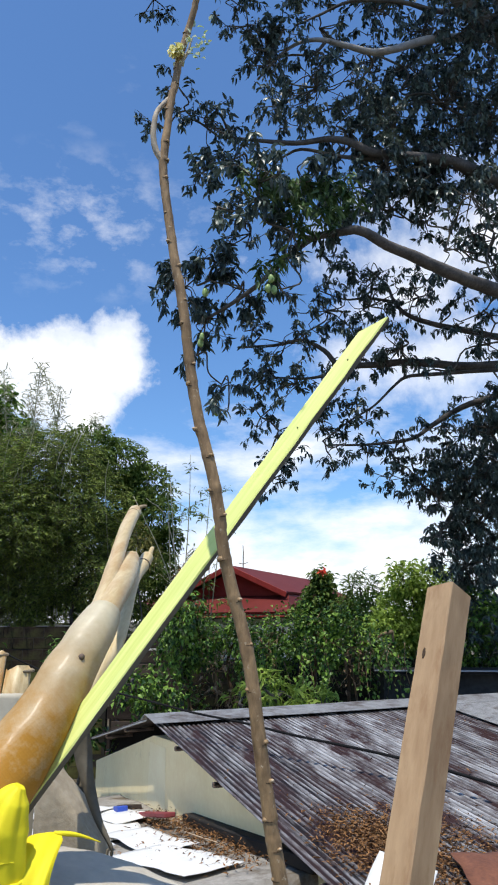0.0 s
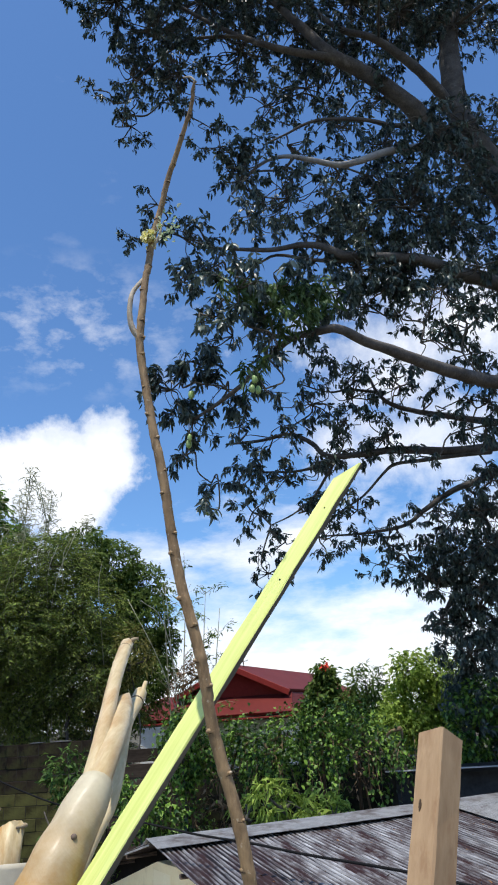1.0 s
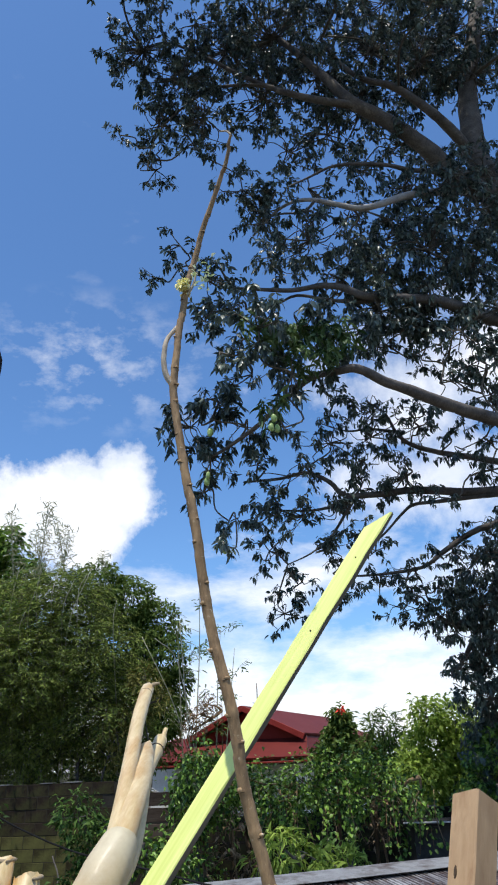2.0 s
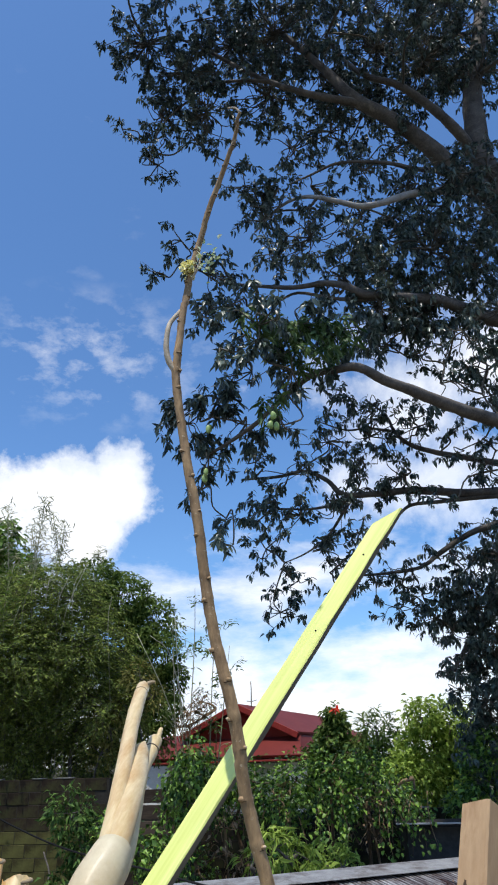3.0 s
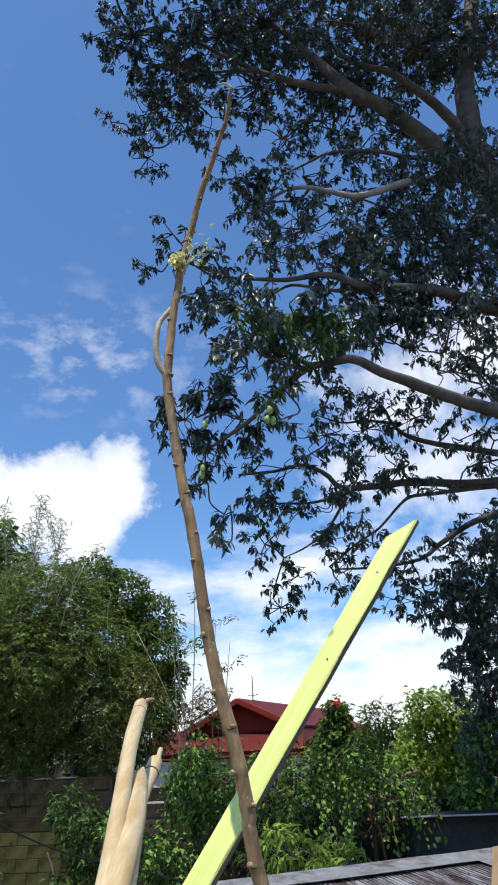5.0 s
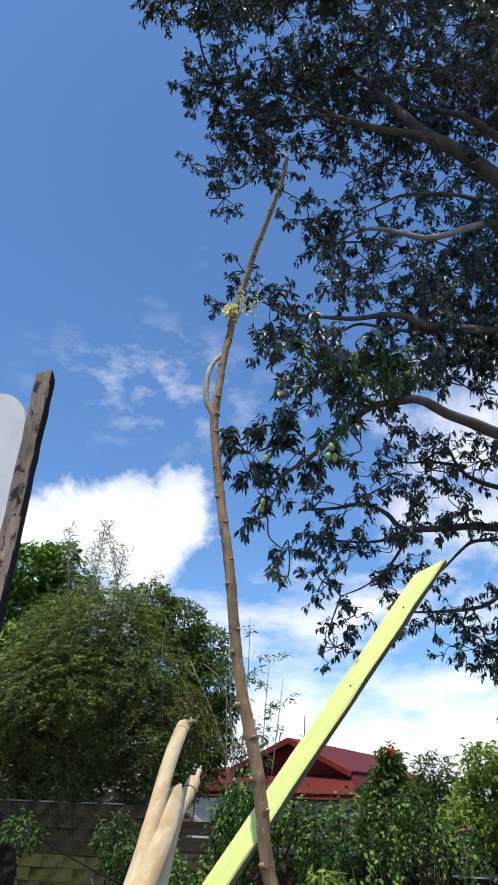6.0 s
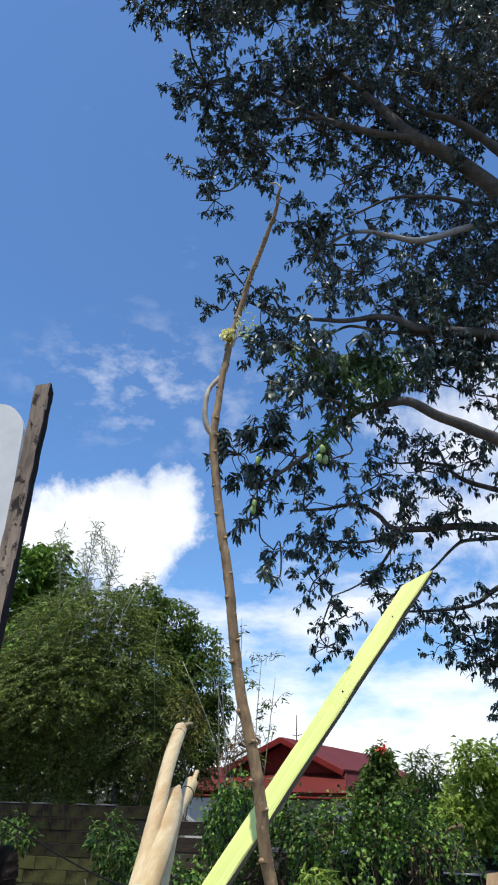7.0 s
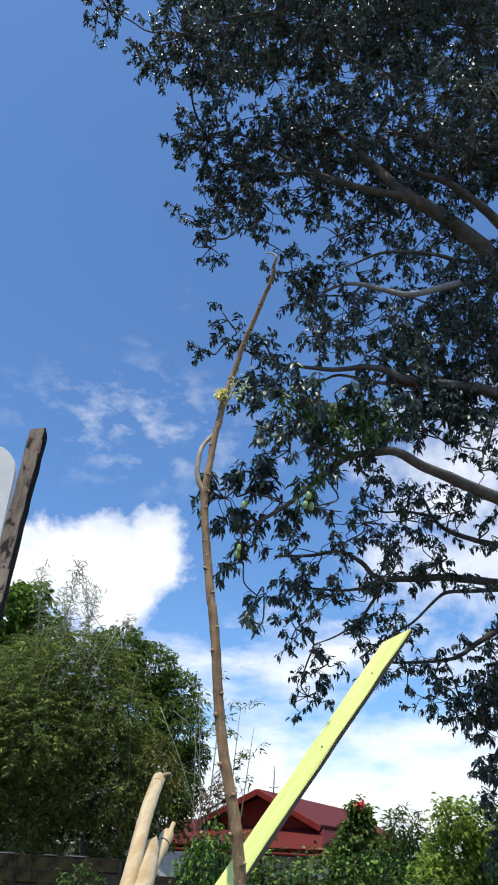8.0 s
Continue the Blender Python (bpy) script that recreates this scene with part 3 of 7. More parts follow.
def shed():
    s = thing("shed", "low shed with cream plastered gable and rusty corrugated iron roof", "shed", RIDGE * 1 - Vector((0, 0, RIDGE.z)), kind="")
    front, back = slope_frame(D, FALL), slope_frame(-D, BACK_FALL)
    long_f, long_b = 4.3, 3.1
    for k in range(10):
        for m, long, tag in ((front, long_f, "f"), (back, long_b, "b")):
            lift = 0.004 * (k % 2)
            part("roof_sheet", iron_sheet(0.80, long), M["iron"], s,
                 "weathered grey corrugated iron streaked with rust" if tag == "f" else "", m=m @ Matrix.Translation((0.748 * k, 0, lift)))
    # folded ridge cap
    bm = bmesh.new()
    prof = [(-0.13, -0.022), (-0.06, 0.004), (0, 0.024), (0.12, 0.022), (0.24, 0.018), (0.36, 0.012)]
    rings = []
    for i in range(24):
        x = 7.7 * i / 23 - 0.04
        rings.append([bm.verts.new(RIDGE + U * x + D * p + Vector((0, 0, q + 0.012 - (abs(p) * (FALL if p > 0 else BACK_FALL)) * 0.6 + 0.006 * noise.noise(Vector((x * 1.5, p * 9, 3)))))) for p, q in prof])
    for a, b in zip(rings, rings[1:]):
        for i in range(len(prof) - 1):
            bm.faces.new((a[i], a[i + 1], b[i + 1], b[i]))
    cap = part("ridge_cap", bm, M["zinc"], s, "dull grey zinc ridge cap", smooth=False)
    cap.modifiers.new("thick", "SOLIDIFY").thickness = 0.004
    # gable wall under both slopes, set back from the verge
    bm = bmesh.new()
    outline = [(-3.0, 0.0), (3.6, 0.0), (3.6, RIDGE.z - 3.6 * FALL - 0.06), (0.75, RIDGE.z - 0.75 * FALL - 0.06), (-0.3, RIDGE.z - 0.20), (-3.0, RIDGE.z - 3.0 * BACK_FALL - 0.26)]
    faces = []
    for off in (0.14, 0.28):
        faces.append([bm.verts.new(Vector((RIDGE.x, RIDGE.y, 0)) + D * p + U * off + Vector((0, 0, q))) for p, q in outline])
    bm.faces.new(faces[0])
    bm.faces.new(faces[1][::-1])
    for i in range(6):
        bm.faces.new((faces[0][i], faces[1][i], faces[1][(i + 1) % 6], faces[0][(i + 1) % 6]))
    part("gable_wall", bm, M["plaster"], s, "cream plaster stained by damp", smooth=False)
    # added black sheet that stands for the shade in the gap under the verge
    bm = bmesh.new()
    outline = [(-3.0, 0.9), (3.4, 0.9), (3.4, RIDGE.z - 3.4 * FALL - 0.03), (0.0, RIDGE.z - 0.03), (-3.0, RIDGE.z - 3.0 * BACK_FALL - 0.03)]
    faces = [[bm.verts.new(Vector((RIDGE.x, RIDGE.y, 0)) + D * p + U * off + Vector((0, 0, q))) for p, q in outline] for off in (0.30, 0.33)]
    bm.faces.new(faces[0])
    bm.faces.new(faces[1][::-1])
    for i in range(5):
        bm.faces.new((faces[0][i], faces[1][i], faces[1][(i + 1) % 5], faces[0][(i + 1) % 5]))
    part("gable_shade", bm, M["gap_shade"], s, "added dark sheet standing for the shade under the verge", smooth=False)
    # a slightly paler patch on the plaster
    bm = bmesh.new()
    q = [bm.verts.new(Vector((RIDGE.x, RIDGE.y, 0)) + D * p + U * off + Vector((0, 0, z))) for off in (0.138, 0.15) for p, z in ((-0.5, 0.9), (0.12, 0.9), (0.10, 1.58), (-0.42, 1.56))]
    for f in ((0, 1, 2, 3), (7, 6, 5, 4), (0, 4, 5, 1), (1, 5, 6, 2), (2, 6, 7, 3), (3, 7, 4, 0)):
        bm.faces.new([q[i] for i in f])
    part("plaster_patch", bm, M["paler_plaster"], s, "slightly paler patch on the plaster", smooth=False)
    # low long walls under the eaves
    for p, high in ((3.5, RIDGE.z - 3.5 * FALL - 0.1), (-2.2, RIDGE.z - 2.2 * BACK_FALL - 0.1)):
        a = Vector((RIDGE.x, RIDGE.y, 0)) + D * p + U * 0.36
        b = a + U * 6.8
        bm = bmesh.new()
        q = [bm.verts.new(c + Vector((0, 0, h)) + D * o) for o in (0, -0.12 if p > 0 else 0.12) for c, h in ((a, 0), (b, 0), (b, high), (a, high))]
        for f in ((0, 1, 2, 3), (7, 6, 5, 4), (0, 4, 5, 1), (1, 5, 6, 2), (2, 6, 7, 3), (3, 7, 4, 0)):
            bm.faces.new([q[i] for i in f])
        part("side_wall", bm, M["plaster"], s, smooth=False)
    # purlin ends that peep out below the verge
    for p in (0.85, 1.75, 2.65, 3.3, -0.9, -1.8):
        fall = FALL if p > 0 else BACK_FALL
        at = RIDGE + D * p + Vector((0, 0, -abs(p) * fall - 0.045))
        m, n = along(at - U * 0.004, at + U * 0.9)
        part("purlin", box((0.034, 0.034, n), 0.004), M["dark_wood"], s, "dark timber purlin end", m=m @ Matrix.Translation((0, 0, n / 2)), smooth=False)
    # barge plate of the far slope, bleached
    at = RIDGE + U * -0.02 + Vector((0, 0, -0.02))
    m, n = along(at, at - D * 2.5 + Vector((0, 0, -2.5 * BACK_FALL)))
    part("barge_board", box((0.018, 0.014, n), 0.003), M["steel"], s, "thin bleached verge strip", m=m @ Matrix.Translation((0, 0, n / 2)), smooth=False)


shed()


def lower_roof():
    """A flat sheet roof that falls from the near side to the foot of the gable."""
    foot = Vector((RIDGE.x, RIDGE.y, 0)) + U * 0.19

    def at(p, w):
        return foot + D * p - U * w + Vector((0, 0, 1.04 + 0.118 * p + 0.02 * noise.noise(Vector((p * 2, w * 2, 0)))))
    s = thing("low_roof", "flat concrete slab littered with leaves and scraps below the gable", "roof", (foot - U * 1.2).to_tuple())
    bm = bmesh.new()
    n = 24
    grid = [[bm.verts.new(at(-1.6 + 4.6 * i / n, 2.6 * j / n)) for j in range(n + 1)] for i in range(n + 1)]
    for i in range(n):
        for j in range(n):
            bm.faces.new((grid[i][j], grid[i + 1][j], grid[i + 1][j + 1], grid[i][j + 1]))
    ext = bmesh.ops.extrude_face_region(bm, geom=bm.faces[:])
    for v in ext["geom"]:
        if isinstance(v, bmesh.types.BMVert):
            v.co.z -= 0.12
    part("slab", bm, M["slab"], s, "dusty grey slab")
    for p, w in ((-1.3, 0.3), (-1.3, 2.3), (2.6, 0.3), (2.6, 2.3)):
        top = at(p, w)
        m, h = along((top.x, top.y, 0), top - Vector((0, 0, 0.1)))
        part("post", box((0.12, 0.12, h), 0.01), M["mortar"], s, m=m @ Matrix.Translation((0, 0, h / 2)), smooth=False)
    # gutter along the foot of the wall
    a, b = at(0.9, 0.09), at(3.1, 0.09)
    m, h = along(a + Vector((0, 0, 0.05)), b + Vector((0, 0, 0.05)))
    part("gutter", box((0.10, 0.07, h), 0.008), M["gutter"], s, "dark metal gutter at the wall foot", m=m @ Matrix.Translation((0, 0, h / 2)), smooth=False)
    return at


SLAB = lower_roof()


def crumpled(wide, deep, n, height, seed, scale=3.0):
    bm = bmesh.new()
    bmesh.ops.create_grid(bm, x_segments=n, y_segments=n, size=0.5)
    for v in bm.verts:
        x, y = v.co.x * wide, v.co.y * deep
        z = height * (noise.noise(Vector((x * scale, y * scale, seed))) + 0.5 * noise.noise(Vector((x * scale * 2.7, y * scale * 2.7, seed + 9))))
        v.co = (x * (1 + 0.12 * noise.noise(Vector((y * 4, seed, 1)))), y * (1 + 0.12 * noise.noise(Vector((x * 4, seed, 2)))), z)
    return bm


def scraps():
    # sheets and boards lying on the slab
    spots = [(0.15, 0.52, 0.9, 0.40, "white_sheet", 14), (0.80, 0.66, 1.0, 0.42, "white_sheet", -8), (1.50, 0.58, 0.95, 0.36, "white_sheet", 6),
             (2.25, 0.62, 0.9, 0.40, "white_sheet", 14), (-0.3, 0.85, 0.8, 0.5, "white_sheet", 35), (1.0, 1.05, 1.2, 0.4, "white_sheet", 4)]
    for i, (p, w, a, b, m, turn) in enumerate(spots):
        ob = new("scrap_sheet", finish("scrap_sheet", crumpled(a, b, 14, 0.014, i), M[m]))
        ob.matrix_world = Matrix.Translation(SLAB(p, w) + Vector((0, 0, 0.030))) @ Matrix.Rotation(math.atan2(D.y, D.x) + radians(turn), 4, "Z") @ Matrix.Rotation(radians(-6.7), 4, "Y")
        ob.modifiers.new("thick", "SOLIDIFY").thickness = 0.004
        tagged(ob, "crumpled white plastic sheet lying on the slab", "scrap", "scraps on the slab")
    for p, w, long, m, name, label in ((0.45, 0.30, 1.3, "maroon", "board", "faded maroon board lying on the slab"),
                                       (0.0, 0.42, 0.18, "blue", "plastic_box", "small blue plastic box among the scraps"),
                                       (-0.2, 0.3, 0.6, "plank", "board", "grey weathered board lying on the slab")):
        at = SLAB(p, w) + Vector((0, 0, 0.04))
        mm, n = along(at - D * long / 2 - Vector((0, 0, 0.1 * long)), at + D * long / 2 + Vector((0, 0, 0.115 * long)))
        ob = new(name, finish(name, box((0.09, 0.035 if name == "board" else 0.08, n), 0.006), M[m], False))
        ob.matrix_world = mm @ Matrix.Translation((0, 0, n / 2))
        tagged(ob, label, "board" if name == "board" else "box")

    for a, b, r in (((0.03, 5.02), (0.20, 5.04), 0.006), ((0.33, 4.86), (0.56, 4.96), 0.006), ((-0.45, 5.5), (-0.20, 5.05), 0.005)):
        ends = []
        for x, y in (a, b):
            q = Vector((x, y, 0)) - Vector((RIDGE.x, RIDGE.y, 0)) - U * 0.19
            ends.append(SLAB(q.dot(D), -q.dot(U)) + Vector((0, 0, 0.06)))
        ob = new("rod", finish("rod", limb([ends[0], ends[0].lerp(ends[1], 0.5), ends[1]], r, r * 0.7, 6, 3, 0.1, 2), M["scar"]))
        tagged(ob, "thin pale stick lying among the leaf litter", "stick", "sticks on the slab")


scraps()


def litter():
    rng = np.random.default_rng(5)
    pts, ways = [], []
    front = slope_frame(D, FALL)
    # drift of dry leaves on the iron roof and on the slab
    for cx, cy, sx, sy, n in ((0.55, 3.02, 0.15, 0.22, 2600), (0.42, 3.3, 0.14, 0.3, 1900), (0.85, 3.1, 0.2, 0.25, 900), (0.9, 3.6, 0.3, 0.2, 1600), (1.5, 3.5, 0.4, 0.25, 900), (1.4, 2.2, 0.9, 0.8, 200), (2.4, 0.7, 0.5, 0.12, 60)):
        for _ in range(n):
            x, y = rng.normal(cx, sx), rng.normal(cy, sy)
            if x < 0.02 or y < 0.05 or y > 4.2:
                continue
            pts.append(front @ Vector((x, y, 0.012 + abs(rng.normal(0, 0.012)))))
            a = rng.uniform(0, 6.28)
            ways.append((math.cos(a), math.sin(a), rng.normal(0, 0.25)))
    roof = leaves("fallen_leaves", pts, ways, 0.034, 0.0085, M["dry_leaf"], 1, 0.15, 0.1, rounded=False)
    tagged(new("fallen_leaves", roof), "brown dry leaves drifted on the iron roof", "leaves", kind="stuff")
    pts, ways = [], []
    for p, w, sp, sw, n in ((1.3, 0.20, 0.45, 0.09, 800), (2.1, 0.26, 0.4, 0.13, 900), (0.6, 0.16, 0.3, 0.08, 240), (1.0, 0.9, 0.8, 0.4, 160)):
        for _ in range(n):
            q, r = rng.normal(p, sp), abs(rng.normal(w, sw)) + 0.03
            if not -1.5 < q < 2.9 or r > 2.5:
                continue
            pts.append(SLAB(q, r) + Vector((0, 0, 0.015 + abs(rng.normal(0, 0.03)))))
            a = rng.uniform(0, 6.28)
            ways.append((math.cos(a), math.sin(a), rng.normal(0, 0.3)))
    slab_leaves = leaves("fallen_leaves", pts, ways, 0.038, 0.009, M["dry_leaf"], 2, 0.15, 0.1, rounded=False)
    tagged(new("fallen_leaves", slab_leaves), "brown dry leaves heaped along the wall foot", "leaves", kind="stuff")


litter()


def roof_scraps():
    front = slope_frame(D, FALL)
    ob = new("iron_scrap", finish("iron_scrap", crumpled(0.7, 0.5, 12, 0.03, 31), M["rust"]))
    ob.matrix_world = front @ Matrix.Translation((0.95, 3.75, 0.05)) @ Matrix.Rotation(radians(20), 4, "Z")
    ob.modifiers.new("thick", "SOLIDIFY").thickness = 0.004
    tagged(ob, "rusty brown scrap of sheet iron on the roof", "scrap")
    ob = new("white_board", finish("white_board", crumpled(0.30, 0.22, 8, 0.02, 12), M["white_sheet"]))
    ob.matrix_world = front @ Matrix.Translation((0.26, 3.60, 0.07)) @ Matrix.Rotation(radians(58), 4, "Z") @ Matrix.Rotation(radians(-32), 4, "X")
    ob.modifiers.new("thick", "SOLIDIFY").thickness = 0.006
    tagged(ob, "bent piece of white board on the roof edge", "scrap")
    ob = new("pale_sheet", finish("pale_sheet", iron_sheet(0.8, 1.5), M["zinc"]))
    ob.matrix_world = front @ Matrix.Translation((3.0, 0.25, 0.035))
    tagged(ob, "newer pale grey iron sheet laid over the old roof", "sheet")


roof_scraps()


def cable():
    pts = [(-3.3, 6.6, 2.93), (-2.45, 6.5, 2.60), (-2.0, 6.5, 2.38), (-1.54, 6.5, 2.20), (-0.95, 6.45, 2.065), (-0.47, 6.25, 1.97), (-0.05, 6.04, 1.915), (0.34, 5.8, 1.855), (1.04, 5.42, 1.76), (1.59, 5.02, 1.66), (1.95, 4.6, 1.56)]
    ob = new("cable", finish("cable", limb(pts, 0.0055, 0.0125, 6, 6), M["wire"]))
    tagged(ob, "black cable sagging across the iron roof", "cable")


cable()


# ---- red-roofed house behind the garden ----
def house():
    s = thing("house", "single-storey white house with a red gabled metal roof", "house", (-0.5, 25, 0))
    turn = Matrix.Translation((-0.58, 22.0, 0)) @ Matrix.Rotation(radians(-20), 4, "Z")

    def put(name, corners, faces, mat, label="", thick=0.06):
        bm = bmesh.new()
        vs = [bm.verts.new(turn @ Vector(c)) for c in corners]
        for f in faces:
            bm.faces.new([vs[i] for i in f])
        ob = part(name, bm, M[mat], s, label, smooth=False)
        if thick:
            ob.modifiers.new("thick", "SOLIDIFY").thickness = thick
        return ob
    eave, mid, top = 2.84, 3.43, 4.24
    x0, x1, y0, y1 = -2.6, 2.1, -1.0, 9.0
    # upper gable roof
    put("roof_slope", [(0.0, -0.25, top), (1.75, -0.25, mid), (1.75, y1, mid), (0, y1, top)], [(0, 1, 2, 3)], "red_roof", "red painted metal roof")
    put("roof_slope", [(0.0, -0.25, top), (-1.75, -0.25, mid), (-1.75, y1, mid), (0, y1, top)], [(0, 1, 2, 3)], "red_roof")
    # skirt below it, hipped at the corners
    put("skirt_roof", [(x0, y0, eave), (x1, y0, eave), (1.75, 0.25, mid - 0.03), (-1.75, 0.25, mid - 0.03)], [(0, 1, 2, 3)], "red_roof", "red painted metal skirt roof")
    put("skirt_roof", [(x1, y0, eave), (x1, y1, eave), (1.75, y1, mid - 0.03), (1.75, 0.25, mid - 0.03)], [(0, 1, 2, 3)], "red_roof")
    put("skirt_roof", [(x0, y0, eave), (x0, y1, eave), (-1.75, y1, mid - 0.03), (-1.75, 0.25, mid - 0.03)], [(0, 1, 2, 3)], "red_roof")
    for x in (-1.62, 1.62):
        put("upper_wall", [(x, 0.1, mid - 0.2), (x, y1, mid - 0.2), (x, y1, mid + 0.07), (x, 0.1, mid + 0.07)], [(0, 1, 2, 3)], "red_trim", "narrow red boarding between the roofs", 0.04)
    # recessed gable face, barge boards and fascia
    put("gable_face", [(0, 0.1, top - 0.1), (1.6, 0.1, mid - 0.05), (-1.6, 0.1, mid - 0.05)], [(0, 1, 2)], "red_trim", "dark red boarded gable")
    for sgn in (-1, 1):
        m, n = along(turn @ Vector((0, -0.29, top - 0.02)), turn @ Vector((1.82 * sgn, -0.29, mid - 0.05)))
        part("barge_board", box((0.05, 0.16, n), 0.01), M["red_trim"], s, "red barge board", m=m @ Matrix.Translation((0, 0, n / 2)), smooth=False)
    for a, b in (((x0, y0, eave), (x1, y0, eave)), ((x1, y0, eave), (x1, y1, eave)), ((x0, y0, eave), (x0, y1, eave))):
        m, n = along(turn @ Vector(a) - Vector((0, 0, 0.07)), turn @ Vector(b) - Vector((0, 0, 0.07)))
        part("fascia", box((0.14, 0.05, n), 0.01), M["red_trim"], s, "red fascia board", m=m @ Matrix.Translation((0, 0, n / 2)), smooth=False)
    # walls with a window towards the garden
    wx0, wx1, wy0, wy1 = -2.1, 1.55, -0.2, 8.6
    for i, (a, b) in enumerate((((wx0, wy0), (wx1, wy0)), ((wx1, wy0), (wx1, wy1)), ((wx1, wy1), (wx0, wy1)), ((wx0, wy1), (wx0, wy0)))):
        put("wall", [(*a, 0), (*b, 0), (*b, eave + 0.1), (*a, eave + 0.1)], [(0, 1, 2, 3)], "white_wall", "white painted wall", 0.15)
    put("soffit", [(x0, y0, eave - 0.1), (x1, y0, eave - 0.1), (x1, y1, eave - 0.1), (x0, y1, eave - 0.1)], [(0, 1, 2, 3)], "grey_wall", "shaded grey soffit", 0.03)
    # annex behind, with its own small roof
    put("annex_roof", [(-4.6, 2.0, 3.15), (-2.4, 1.6, 3.15), (-2.4, 4.6, 3.62), (-4.6, 4.6, 3.62)], [(0, 1, 2, 3)], "red_roof", "small red annex roof", 0.05)
    put("annex_wall", [(-4.3, 2.4, 0), (-2.3, 2.4, 0), (-2.3, 2.4, 3.16), (-4.3, 2.4, 3.16)], [(0, 1, 2, 3)], "white_wall", "", 0.15)
    # mast on the ridge
    at = turn @ Vector((0.15, 0.6, top - 0.03))
    part("antenna", limb([at, at + Vector((0.01, 0, 0.55)), at + Vector((0, 0, 0.75))], 0.018, 0.012, 5, 1), M["dark_wood"], s, "thin dark mast with a cross arm")
    part("antenna_arm", limb([at + Vector((-0.14, 0, 0.2)), at + Vector((0, 0, 0.17)), at + Vector((0.16, 0, 0.22))], 0.012, 0.01, 5, 1), M["dark_wood"], s)


house()


# ---- garden walls ----
def block_wall(name, a, b, high, label, moss=0.0):
    """A wall of hollow blocks, each its own piece with raked joints."""
    a, b = Vector(a), Vector(b)
    m, n = along(a, b)
    way = (b - a).normalized()
    side = Vector((-way.y, way.x, 0))
    w = thing(name, label, "wall", a.to_tuple(), kind="structure")
    rows = int(high / 0.2)
    bm = bmesh.new()
    core = [a + side * o + Vector((0, 0, h)) + way * s for o in (-0.06, 0.06) for s, h in ((0, 0), (n, 0), (n, rows * 0.2 - 0.02), (0, rows * 0.2 - 0.02))]
    v = [bm.verts.new(c) for c in core]
    for f in ((0, 1, 2, 3), (7, 6, 5, 4), (0, 4, 5, 1), (1, 5, 6, 2), (2, 6, 7, 3), (3, 7, 4, 0)):
        bm.faces.new([v[i] for i in f])
    part("mortar_bed", bm, M["mortar"], w, smooth=False)
    piece = finish("block", box((0.392, 0.132, 0.193), 0.005), M["block"], False)
    # low courses: moss, with sunlight put into the lighter block colour
    mossy = finish("block", box((0.392, 0.132, 0.193), 0.005), M["sunlit_moss_block"], False)
    rng = random.Random(len(name))
    turn = Matrix.Rotation(math.atan2(way.y, way.x), 4, "Z")
    for j in range(rows):
        for i in range(int(n / 0.4)):
            s = 0.2 + 0.4 * i + (0.2 if j % 2 else 0)
            if s > n - 0.15 or (j == rows - 1 and rng.random() < 0.18):
                continue
            at = a + way * s + Vector((0, 0, 0.1 + 0.2 * j)) + side * rng.uniform(-0.006, 0.006)
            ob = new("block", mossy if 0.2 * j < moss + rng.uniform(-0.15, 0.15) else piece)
            hang(ob, w, Matrix.Translation(at) @ turn)
    # what is left of a thin pale capping
    s = 0.1
    while s < n - 0.5:
        long = rng.uniform(0.2, 0.5)
        bm = box((long, 0.14, 0.016), 0.004)
        for v in bm.verts:
            v.co += Vector((0, 0, 0.006 * noise.noise(v.co * 9 + a)))
        part("capping", bm, M["capping"], w, "broken pale capping", m=Matrix.Translation(a + way * (s + long / 2) + Vector((0, 0, rows * 0.2 + 0.008))) @ turn, smooth=False)
        s += long + rng.uniform(0.05, 0.7)


